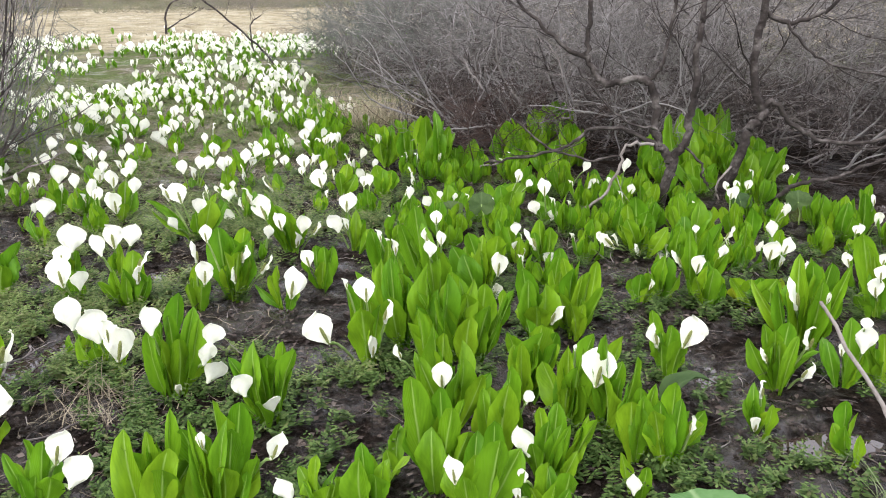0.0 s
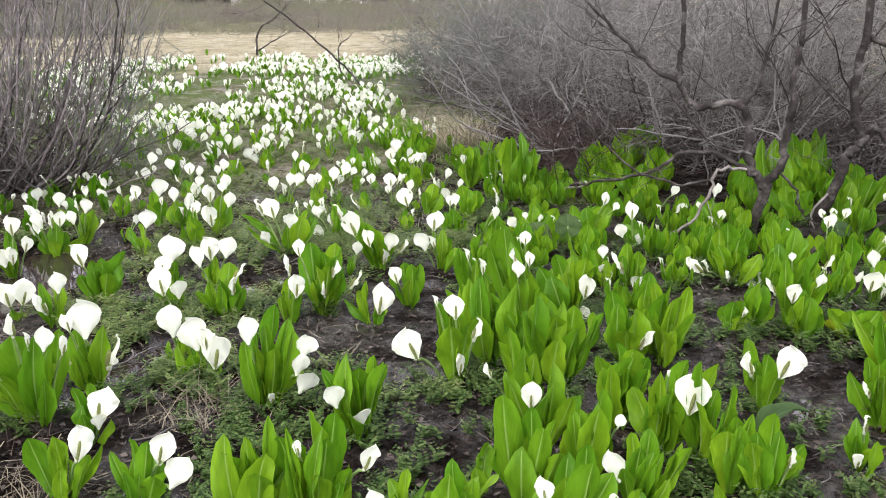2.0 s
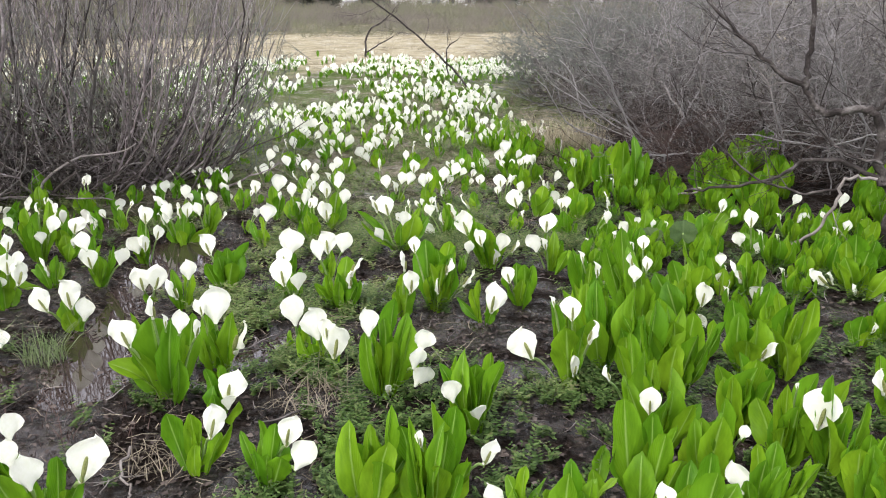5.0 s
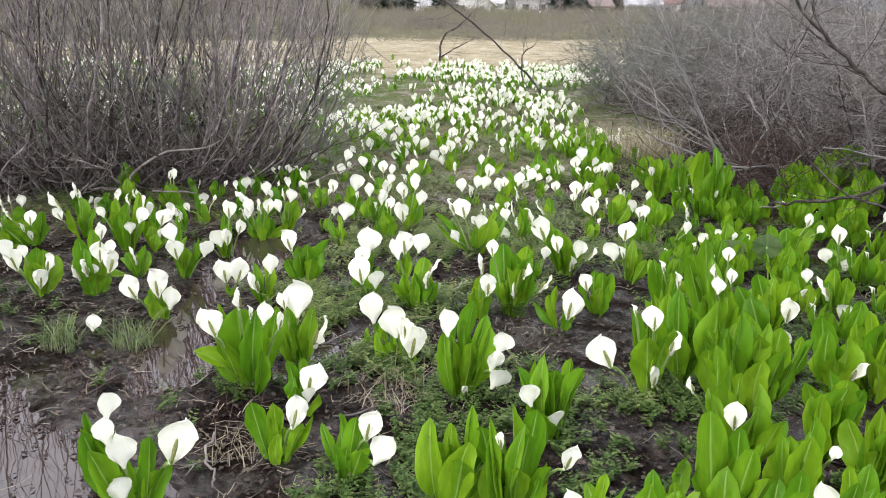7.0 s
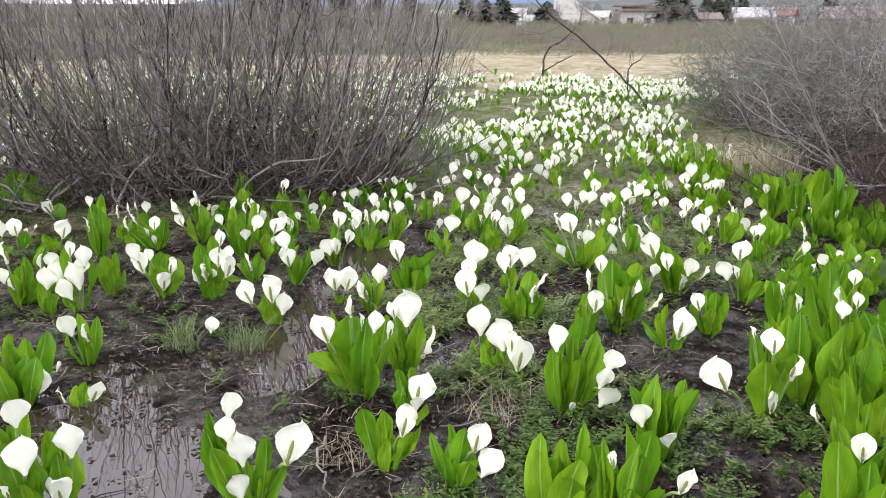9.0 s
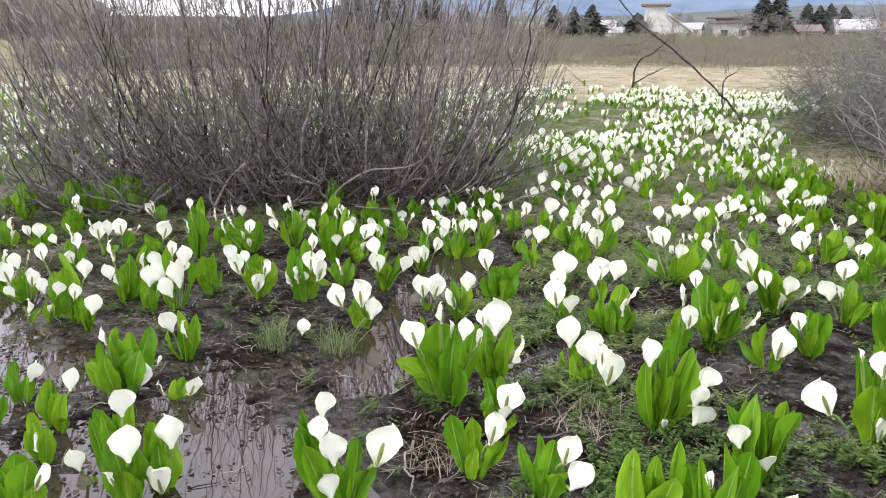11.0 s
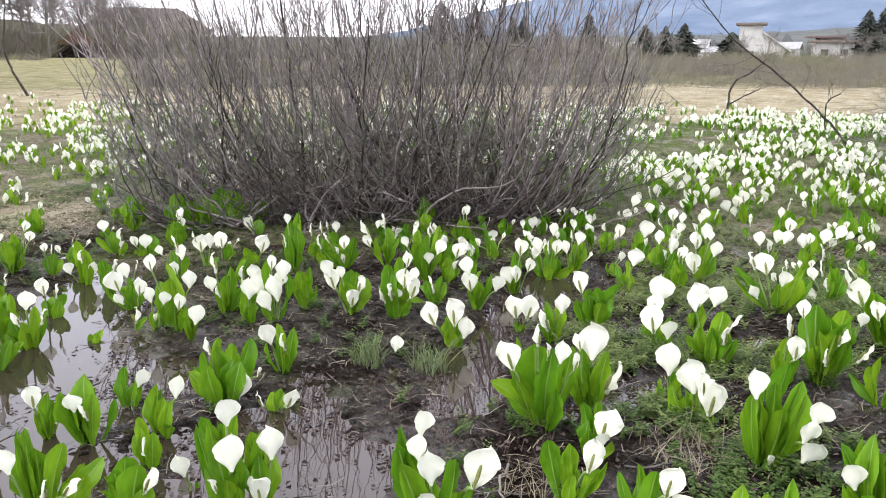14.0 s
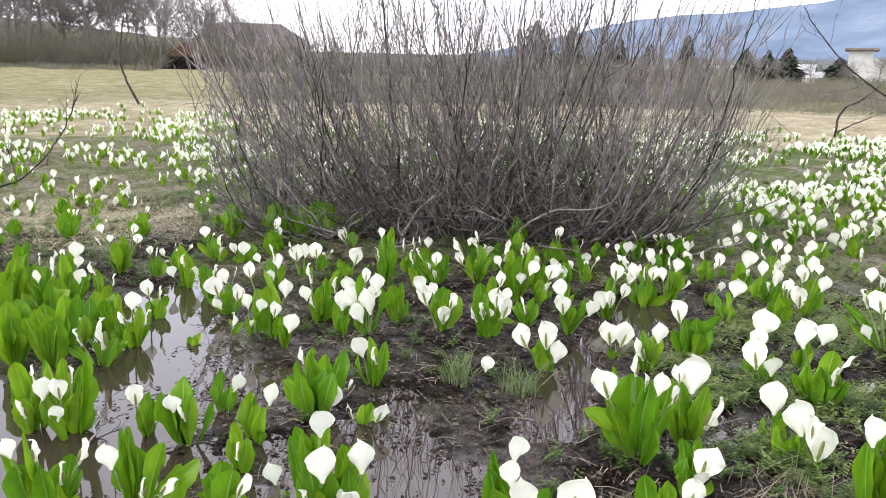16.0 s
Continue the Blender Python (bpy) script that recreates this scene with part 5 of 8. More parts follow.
plant(-1.72, 4.94, ((0.02, 0.23, 0.062, -0.04), (-0.03, 0.25, 0.041, -0)), ((-0.06, 0.24, 0.137, "l", 0.05), (-0.03, 0.15, 0.116, "l", 0.07), (-0.11, 0.21, 0.108, "b", 0.08), (-0.11, 0.08, 0.139, "b", 0.05)))
plant(-1.68, 5.66, ((-0.03, 0.15, 0.063, -0.04),), ((-0.09, 0.09, 0.167, "l", 0.05),))
plant(-1.55, 5.9, ((0, 0.05, 0.049, -0.04),), ((-0.01, 0.21, 0.138, "f", 0.05), (-0.03, 0.15, 0.086, "f", 0.07), (0.05, 0.23, 0.12, "r", 0.08), (0.08, 0.22, 0.112, "u", 0.05)))
plant(-2.09, 6.95, ((-0.01, 0.24, 0.086, -0.04), (0.05, 0.19, 0.066, 0.03)))
plant(-1.97, 6.95, ((-0.02, 0.25, 0.076, -0.04), (0.04, 0.22, 0.085, 0.03)), ((0.07, 0.12, 0.112, "b", 0.05),))
plant(-1.73, 6.95, ((-0.01, 0.23, 0.095, -0.03), (0.06, 0.26, 0.086, -0), (0.11, 0.21, 0.095, -0.01)), ((-0.04, 0.18, 0.142, "f", 0.05), (0.01, 0.26, 0.152, "b", 0.07), (0.12, 0.2, 0.111, "b", 0.08)))
plant(-1.81, 6.34, ((0.03, 0.07, 0.044, -0.04),), ((0, 0.1, 0.112, "f", 0.05),))
plant(-1.38, 5.67, ((0.04, 0.08, 0.055, -0.04),), ((-0.03, 0.12, 0.175, "f", 0.05), (0.01, 0.21, 0.116, "b", 0.07)))
plant(-1.25, 5.6, ((0.05, 0.22, 0.093, -0.04), (-0.01, 0.18, 0.076, 0.04)), ((-0.05, 0.17, 0.107, "r", 0.05),))
plant(-0.95, 5.53, ((-0.05, 0.22, 0.099, -0.04), (-0, 0.21, 0.083, 0.01), (0.06, 0.19, 0.107, -0.02), (-0.08, 0.17, 0.068, 0.05)))
plant(-1.27, 6.44, ((-0.04, 0.07, 0.053, -0.04),), ((0.06, 0.15, 0.122, "b", 0.05), (-0.01, 0.07, 0.132, "l", 0.07)))
plant(-1.15, 5.91, ((0.03, 0.06, 0.049, -0.04),), ((-0.01, 0.1, 0.139, "b", 0.05), (-0.07, 0.04, 0.113, "u", 0.07), (0.1, 0.18, 0.095, "b", 0.08)))
plant(-1.04, 6.54, ((-0.1, 0.33, 0.098, -0.04), (-0.01, 0.33, 0.098, -0), (0.05, 0.31, 0.08, -0.04), (-0.04, 0.19, 0.106, 0.07), (0.04, 0.2, 0.089, 0.02)), ((-0.06, 0.22, 0.105, "f", 0.05),))
plant(-0.83, 6.44, ((-0.12, 0.41, 0.087, -0.04), (-0.04, 0.42, 0.122, -0), (0.03, 0.39, 0.07, -0.04), (-0.01, 0.3, 0.078, 0.05)), ((-0.05, 0.13, 0.103, "r", 0.05), (0.07, 0.25, 0.14, "b", 0.07)))
plant(-0.64, 6.26, ((0, 0.54, 0.093, -0.04), (-0.06, 0.51, 0.117, 0.01), (0.07, 0.45, 0.11, -0.02), (0.11, 0.43, 0.092, 0.03), (-0.1, 0.49, 0.101, -0.03)), ((0.01, 0.06, 0.119, "u", 0.05), (0.04, 0.2, 0.082, "u", 0.07)))
plant(-0.47, 6.44, ((-0.02, 0.23, 0.106, -0.04), (0.04, 0.22, 0.07, 0.01), (-0.05, 0.16, 0.088, 0.01)), ((0.12, 0.04, 0.094, "f", 0.05),))
plant(-0.5, 5.25, ((-0.14, 0.22, 0.087, -0.03), (-0.09, 0.16, 0.093, 0.06), (-0.01, 0.23, 0.094, -0.04), (0.07, 0.21, 0.1, 0.02), (0.14, 0.22, 0.086, -0.03)), ((-0.14, 0.14, 0.108, "b", 0.05), (-0.06, 0.19, 0.076, "b", 0.07), (0.04, 0.18, 0.069, "b", 0.08)))
plant(-0.19, 5.2, ((-0.08, 0.22, 0.086, -0.04), (0.01, 0.22, 0.092, 0.01), (0.08, 0.23, 0.1, -0.04), (0.15, 0.24, 0.127, -0), (-0, 0.15, 0.114, 0.02)), ((0.13, 0.29, 0.113, "f", 0.05), (0.19, 0.25, 0.075, "b", 0.07)))
plant(0.1, 4.97, ((0, 0.16, 0.075, -0.04), (0.06, 0.16, 0.054, 0.01), (-0.06, 0.13, 0.061, -0)), ((-0.02, 0.25, 0.122, "f", 0.05), (-0.08, 0.13, 0.101, "b", 0.07), (0.04, 0.09, 0.101, "b", 0.08)))
plant(0.22, 7.24, ((-0.04, 0.33, 0.127, -0.01), (0.05, 0.36, 0.107, 0.02), (-0.07, 0.26, 0.098, 0.01), (0.15, 0.41, 0.116, -0), (0.22, 0.39, 0.117, -0.04), (0.29, 0.34, 0.096, 0.02), (0.1, 0.26, 0.107, 0.01)))
plant(0.22, 6.39, ((-0.06, 0.25, 0.104, -0.02), (0.07, 0.3, 0.121, -0), (0.09, 0.21, 0.095, 0), (-0.15, 0.29, 0.095, -0)))
plant(0.25, 5.65, ((-0.04, 0.29, 0.085, -0.04), (0.02, 0.22, 0.091, 0.05), (-0.09, 0.24, 0.085, -0.01), (0.03, 0.12, 0.076, 0.11)), ((0.22, 0.1, 0.122, "b", 0.05), (0.17, 0.22, 0.105, "b", 0.07)))
plant(0.49, 6.63, ((-0.06, 0.13, 0.082, -0.04), (0.01, 0.12, 0.072, 0.02)))
plant(0.57, 5.3, ((-0.05, 0.27, 0.072, -0.04), (-0.06, 0.22, 0.093, 0.04), (0.01, 0.13, 0.086, 0.05), (0.09, 0.24, 0.071, 0.02)), ((0.09, 0.16, 0.1, "b", 0.05), (0.05, 0.32, 0.114, "b", 0.07), (-0.05, 0.22, 0.061, "b", 0.08)))
plant(0.75, 5.31, ((0.02, 0.2, 0.087, -0.04), (0.07, 0.2, 0.064, 0.01), (-0.03, 0.17, 0.072, -0.01)))
plant(1.22, 6.1, ((-0.08, 0.48, 0.106, -0.04), (-0.16, 0.47, 0.098, 0), (-0.19, 0.36, 0.099, -0), (-0.01, 0.4, 0.105, 0.03), (-0.08, 0.27, 0.115, 0.03)))
plant(1.45, 6.41, ((-0.11, 0.47, 0.129, -0.04), (-0.02, 0.44, 0.119, 0.01), (-0.05, 0.34, 0.137, 0), (0.05, 0.35, 0.102, 0.04), (-0.06, 0.21, 0.12, 0.05)))
plant(1.63, 6.54, ((-0.09, 0.49, 0.088, -0.04), (-0.02, 0.44, 0.078, 0.01), (-0.1, 0.23, 0.114, 0.05), (0.04, 0.28, 0.086, 0.07)))
plant(1.2, 5.63, ((-0.09, 0.23, 0.084, -0.04), (-0.04, 0.21, 0.091, 0.02), (0.02, 0.18, 0.084, 0), (-0.1, 0.14, 0.083, 0.07), (0.07, 0.21, 0.076, -0.03)))
plant(1.65, 5.86, ((-0.18, 0.26, 0.104, -0.02), (-0.11, 0.29, 0.095, 0.01), (-0.01, 0.26, 0.11, -0.02), (0.08, 0.27, 0.101, 0.02), (0.14, 0.23, 0.078, -0), (0.16, 0.31, 0.07, -0), (-0.06, 0.2, 0.111, 0.02)), ((0.17, 0.16, 0.075, "f", 0.05),))
plant(1.51, 5.63, ((-0.06, 0.16, 0.085, -0.04), (0.01, 0.17, 0.076, -0), (0.08, 0.15, 0.068, -0.03)))
plant(-6.27, 3.12, ((-0.01, 0.17, 0.061, -0.04), (0.08, 0.1, 0.061, 0.08)), ((0.05, 0.15, 0.14, "l", 0.05), (0.05, 0.08, 0.093, "u", 0.07), (-0.07, 0.24, 0.119, "b", 0.08)))
plant(-6.07, 3.26, ((0.04, 0.18, 0.113, -0.04), (0.08, 0.11, 0.086, 0.07), (-0.03, 0.09, 0.069, 0.05)), ((-0.08, 0.15, 0.12, "f", 0.05), (-0.01, 0.15, 0.147, "b", 0.07)))
plant(-6.35, 3.73, ((-0.02, 0.16, 0.075, -0.04), (-0.05, 0.15, 0.056, 0.02)), ((0.02, 0.13, 0.12, "f", 0.05),))
plant(-4.58, 3.67, ((0.02, 0.17, 0.076, -0.04), (-0.04, 0.15, 0.06, 0.03)), ((-0.02, 0.22, 0.129, "l", 0.05),))
plant(-6.45, 3.97, ((-0.04, 0.15, 0.088, -0.04), (0.05, 0.14, 0.097, 0.02)))
plant(0.96, 3.72, ((-0.06, 0.12, 0.098, -0.01), (0.06, 0.15, 0.101, -0), (-0.14, 0.12, 0.036, -0.01), (0.04, 0.11, 0.1, 0.07), (-0.1, 0.09, 0.041, 0.04), (-0.01, 0.15, 0.076, 0.01)))
plant(-1.74, 3.02, ((-0.1, 0.15, 0.056, -0.04), (-0.01, 0.16, 0.052, 0), (-0.05, 0.12, 0.06, -0), (0.03, 0.13, 0.047, 0.05)), ((-0.03, 0.23, 0.14, "b", 0.05), (0.01, 0.21, 0.095, "f", 0.07), (0.05, 0.16, 0.15, "f", 0.08)))
plant(-2.4, 4.07, ((-0.01, 0.12, 0.04, 0.01), (0.04, 0.15, 0.04, 0.02), (0.02, 0.16, 0.041, -0.04)), ((0.02, 0.23, 0.17, "b", 0.05),))
plant(-2.28, 3.77, ((-0.01, 0.12, 0.037, 0.01), (0.04, 0.15, 0.037, 0.02), (0.02, 0.16, 0.038, -0.04)), ((0.01, 0.23, 0.102, "f", 0.05),))
plant(-2.18, 4.11, ((-0.01, 0.12, 0.04, 0.01), (0.04, 0.15, 0.04, 0.03), (0.02, 0.16, 0.041, -0.04)), ((0, 0.23, 0.147, "f", 0.05), (0.1, 0.23, 0.129, "b", 0.07)))
plant(-4.97, 4.1, ((-0.02, 0.11, 0.053, 0.01), (0.05, 0.15, 0.053, 0.02), (0.03, 0.16, 0.053, -0.04)), ((-0.02, 0.22, 0.088, "l", 0.05),))
plant(-3.65, 5.05, ((-0.03, 0.11, 0.057, 0.01), (0.04, 0.15, 0.057, 0.02), (0.01, 0.16, 0.057, -0.04)), ((0.02, 0.23, 0.129, "b", 0.05),))
plant(-5.14, 2.57, ((-0.03, 0.12, 0.049, 0.01), (0.03, 0.15, 0.049, 0.02), (0.01, 0.16, 0.05, -0.04)), ((-0.01, 0.23, 0.128, "b", 0.05), (0.06, 0.26, 0.083, "r", 0.07)))
plant(-4.34, 2.89, ((-0.03, 0.12, 0.046, 0.01), (0.03, 0.15, 0.046, 0.03), (0.01, 0.16, 0.047, -0.04)), ((0.01, 0.23, 0.119, "b", 0.05),))
plant(-6.12, 1.8, ((-0.02, 0.11, 0.051, 0.01), (0.04, 0.15, 0.051, 0.02), (0.02, 0.16, 0.051, -0.04)), ((0, 0.22, 0.108, "l", 0.05), (0.09, 0.23, 0.093, "u", 0.07)))
plant(-3, 6.25, ((-0.02, 0.12, 0.061, 0.01), (0.05, 0.15, 0.061, 0.02), (0.02, 0.16, 0.061, -0.04)), ((0.02, 0.22, 0.129, "b", 0.05),))
plant(-4.19, 8.09, ((-0.03, 0.12, 0.078, 0.01), (0.06, 0.15, 0.078, 0.02), (0.03, 0.17, 0.079, -0.04)), ((0.01, 0.22, 0.191, "b", 0.05), (0.12, 0.21, 0.132, "b", 0.07), (0.18, 0.22, 0.144, "b", 0.08)))
plant(-3.74, 8.09, ((-0.03, 0.12, 0.078, 0.01), (0.06, 0.15, 0.078, 0.02), (0.03, 0.17, 0.078, -0.04)), ((0.01, 0.22, 0.131, "f", 0.05),))
plant(-3.22, 7.88, ((-0.04, 0.11, 0.076, 0.01), (0.05, 0.15, 0.076, 0.02), (0.02, 0.17, 0.076, -0.04)), ((0.01, 0.23, 0.15, "f", 0.05),))
plant(-2.5, 6.6, ((-0.03, 0.12, 0.064, 0.01), (0.05, 0.15, 0.064, 0.02), (0.02, 0.16, 0.064, -0.04)), ((0, 0.22, 0.116, "b", 0.05),))
plant(-2.58, 7.01, ((-0.04, 0.12, 0.068, 0.01), (0.05, 0.15, 0.068, 0.02), (0.02, 0.16, 0.068, -0.04)), ((0.02, 0.22, 0.144, "l", 0.05),))
plant(-4.93, 3.92, ((-0.04, 0.12, 0.057, 0.01), (0.03, 0.15, 0.057, 0.02), (0, 0.16, 0.058, -0.04)), ((-0.03, 0.22, 0.122, "l", 0.05), (0.04, 0.24, 0.113, "l", 0.07)))
plant(-5.1, 4.24, ((-0.04, 0.11, 0.061, 0.01), (0.03, 0.15, 0.06, 0.02), (0, 0.16, 0.061, -0.04)), ((0.03, 0.22, 0.111, "b", 0.05),))
plant(-1.89, 3.1, ((-0, 0.12, 0.031, 0.01), (0.04, 0.15, 0.031, 0.02), (0.02, 0.15, 0.031, -0.04)), ((-0.01, 0.23, 0.153, "b", 0.05),))

# rows behind them: x, y, height, width, leaves, flowers
sprout(-6.40, 4.23, 0.35, 0.45, 8)
sprout(-6.86, 4.28, 0.19, 0.27, 4, (0.14, 0.2, 0.12, 0.095, -36))
sprout(-4.78, 4.96, 0.21, 0.18, 4, (-0, -0, 0.07, 0.114, 24), (-0.08, -0.2, 0.06, 0.135, -48))
sprout(-1.83, 8.34, 0.31, 0.29, 5, (-0.02, -0, 0.14, 0.105, -79))


# ---- plants further off ----
def right_edge(y):
    """The edge of the thicket, east of which the marsh plants stop."""
    pts = ((0, 9.0), (5.0, 3.2), (6.2, 1.2), (6.8, -0.9), (8.7, -1.6), (12.7, -3.0), (14.5, -3.4), (16.5, -1.0), (60, 4.0))
    for (y0, x0), (y1, x1) in zip(pts, pts[1:]):
        if y0 <= y < y1:
            return x0 + (x1 - x0) * (y - y0) / (y1 - y0)
    return 4.0


WILLOW = Vector((-5.65, 5.40))
ALONG, ACROSS = Vector((0.72, 0.69)), Vector((-0.69, 0.72))


def in_willow(x, y, grow=1.0):
    d = Vector((x, y)) - WILLOW
    return (d.dot(ALONG) / (2.1 * grow)) ** 2 + (d.dot(ACROSS) / (0.75 * grow)) ** 2 < 1


def free(x, y, gap):
    return all((x - px) ** 2 + (y - py) ** 2 > (gap + pr) ** 2 for px, py, pr in PLANTED)


def random_flowers(rng, count, h, x, y):
    toward = math.degrees(math.atan2(0.2 - y, -0.5 - x))
    out = []
    for _ in range(count):
        a, r = rng.uniform(0, 2 * math.pi), rng.uniform(0.03, 0.13)
        out.append((r * math.cos(a), r * math.sin(a), h * rng.uniform(0.75, 1.1), rng.uniform(0.06, 0.09), rng.choice((0, 0, 180, 70, -70, 120)) + toward))
    return out


rng = random.Random(5)
# one pattern plant of each habit, then copies of them
HABITS = []
for hx, hy, hh, hw, hn, hf in ((-2.9, 7.0, 0.20, 0.16, 4, 2), (-2.5, 7.6, 0.18, 0.14, 3, 3), (-3.3, 7.9, 0.16, 0.15, 4, 1), (-2.2, 8.3, 0.24, 0.18, 5, 2), (-3.0, 8.8, 0.19, 0.16, 3, 2), (-2.6, 9.5, 0.22, 0.2, 5, 3), (-3.6, 9.2, 0.17, 0.14, 3, 1)):
    HABITS.append(sprout(hx, hy, hh, hw, hn, *random_flowers(rng, hf, hh * 1.05, hx, hy), group="flowering skunk cabbages"))
LEAFY = [sprout(-1.75, 8.1, 0.27, 0.24, 6, group="leafy skunk cabbages"), sprout(-2.1, 9.2, 0.25, 0.22, 5, *random_flowers(rng, 1, 0.25, -2.1, 9.2), group="leafy skunk cabbages")]


DROOPING = mesh("leaf", *leaf_form(60, 2.3, 0.5, 0.60)[:2], LEAF_DULL, True, leaf_form(60, 2.3, 0.5, 0.60)[2])
wilted = plant(0.24, 2.50, ((-0.05, 0.22, 0.075, -0.02), (0.05, 0.20, 0.10, 0.03), (0.0, 0.14, 0.07, 0.05)), label="broad green marsh plant with one dull drooping leaf")
part("leaf", DROOPING, wilted, "dull drooping leaf", basis(Vector((0.02, 0.03, 0.10)), Vector((0.15, 0.05, 0.13)), Vector((0.9, 0.2, 0.3))) @ Matrix.Diagonal((0.10, 0.19, 0.21, 1)))
YELLOWING = mesh("leaf", *leaf_form(61, 1.7, 0.4, 0.60)[:2], LEAF_YELLOW, True, leaf_form(61, 1.7, 0.4, 0.60)[2])
faded = plant(0.95, 3.78, ((-0.10, 0.10, 0.07, 0.02), (0.08, 0.12, 0.08, 0.0), (0.02, 0.08, 0.06, 0.05), (0.14, 0.07, 0.06, 0.03)), label="low sprawling marsh plant with yellowing leaves")
for turn in (-150, -60, 20):
    way = Vector((math.cos(radians(turn)), math.sin(radians(turn)), 0))
    part("leaf", YELLOWING, faded, "yellowing leaf", basis(Vector((0, 0, 0.02)), way * 0.16 + Vector((0, 0, 0.09)), Vector((0, 0, 1))) @ Matrix.Diagonal((0.075, 0.15, 0.17, 1)))


def scatter(count, pick, gap, pats, tries=40):
    made = 0
    for _ in range(count * tries):
        if made >= count:
            break
        x, y = pick()
        if x > right_edge(y) - 0.1 or in_willow(x, y, 1.02) or not free(x, y, gap):
            continue
        pat = rng.choice(pats)
        s = rng.uniform(0.68, 1.0)
        ob = copy_thing(pat, Matrix.Translation((x, y, max(ground_z(x, y), WATER_LEVEL - 0.03) - 0.015)) @ Matrix.Rotation(rng.uniform(-0.6, 0.6), 4, "Z"))
        ob.scale = (s, s, s * rng.uniform(0.9, 1.1))
        PLANTED.append((x, y, 0.09))
        made += 1


# the open lane between the willow and the thicket
scatter(20, lambda: (rng.uniform(-2.6, -0.7), rng.uniform(4.3, 6.8)), 0.02, HABITS)
# big leaves along the thicket's edge
scatter(10, lambda: (lambda y: (right_edge(y) - rng.uniform(0.12, 0.7), y))(rng.uniform(6.9, 9.5)), 0.06, LEAFY)
# at the foot of the willow and to its west
scatter(18, lambda: (rng.uniform(-8.6, -5.6), rng.uniform(2.0, 5.2)), 0.12, HABITS + LEAFY)
scatter(10, lambda: (rng.uniform(-5.2, -2.6), rng.uniform(4.6, 6.4)), 0.12, HABITS)
scatter(20, lambda: (rng.uniform(1.1, 3.2), rng.uniform(3.4, 5.4)), 0.08, HABITS + LEAFY)


# leafy ground under and before the alders
scatter(26, lambda: (rng.uniform(-0.9, 1.1), rng.uniform(3.7, 5.2)), -0.03, LEAFY)
scatter(30, lambda: (rng.uniform(-0.5, 2.0), rng.uniform(4.3, 5.7)), 0.05, LEAFY)
scatter(12, lambda: (rng.uniform(-0.9, 0.0), rng.uniform(6.0, 6.7)), 0.05, LEAFY)
for _ in range(13):
    gx, gy = rng.uniform(0.85, 1.85), rng.uniform(5.75, 6.35)
    sprout(gx, gy, rng.uniform(0.25, 0.37), 0.26, 6, group="leafy skunk cabbages")
for _ in range(9):
    gx, gy = rng.uniform(-0.1, 0.5), rng.uniform(6.4, 7.0)
    sprout(gx, gy, rng.uniform(0.28, 0.38), 0.24, 6, group="leafy skunk cabbages")

# green clumps at the willow's western foot
for gx, gy in ((-6.53, 3.85), (-6.42, 4.06), (-6.30, 4.24), (-6.2, 4.42), (-6.85, 3.62), (-6.62, 4.1), (-5.0, 5.2)):
    sprout(gx, gy, rng.uniform(0.26, 0.36), 0.2, 6, group="leafy skunk cabbages")


def far_plants(name, count, pick, label, big=1.0, gap=0.0):
    """Plants too far off to be told apart singly: a few leaves and cupped white bracts each, in one mesh a colour."""
    green, white, stem = Build(), Build(), Build()
    made = 0
    for _ in range(count * 12):
        if made >= count:
            break
        x, y = pick()
        if x > right_edge(y) or in_willow(x, y, 1.1) or gap and not free(x, y, gap):
            continue
        if noise.noise(Vector((x * 0.6, y * 0.6, 5.0))) < rng.uniform(-0.35, 0.2):
            continue
        if gap:
            PLANTED.append((x, y, 0.06))
        made += 1
        z = ground_z(x, y)
        for _ in range(rng.randint(3, 6)):
            a, h = rng.uniform(0, 6.28), rng.uniform(0.09, 0.17) * big
            m = Matrix.Translation((x + 0.02 * math.sin(a), y - 0.02 * math.cos(a), z - 0.01)) @ Matrix.Rotation(a, 4, "Z") @ Matrix.Rotation(-rng.uniform(0.05, 0.45), 4, "X") @ Matrix.Diagonal((h * 0.32, h, h, 1))
            green.form(rng.choice(FAR_LEAVES), m)
        for _ in range(rng.choice((1, 1, 2, 2, 3, 4))):
            a, r = rng.uniform(0, 6.28), rng.uniform(0.02, 0.11)
            size = rng.uniform(0.080, 0.118) * (0.87 if gap else 1.0)
            c = Vector((x + r * math.cos(a), y + r * math.sin(a), z + rng.uniform(0.02, 0.11) * big))
            m = Matrix.Translation(c) @ Matrix.Rotation(rng.uniform(0, 6.28), 4, "Z") @ Matrix.Rotation(rng.gauss(0.1, 0.25), 4, "X") @ Matrix.Diagonal((size * 0.90, size, size * 1.05, 1))
            white.form(rng.choice(FAR_SPATHES), m)
            stem.tube([Vector((x, y, z - 0.01)), c.lerp(Vector((x, y, z)), 0.4), c], 0.004, 0.004, 3)
    root = thing(name, label, "plants", kind="stuff")
    part("stalks", stem.mesh("stalks", STALK), root)
    part("leaves", green.mesh("leaves", LEAF), root)
    part("spathes", white.mesh("spathes", PETAL), root)


def polar(d0, d1, a0, a1):
    a, d = radians(rng.uniform(a0, a1)), math.sqrt(rng.uniform(d0 * d0, d1 * d1))
    return -0.5 - d * math.sin(a), 0.2 + d * math.cos(a)


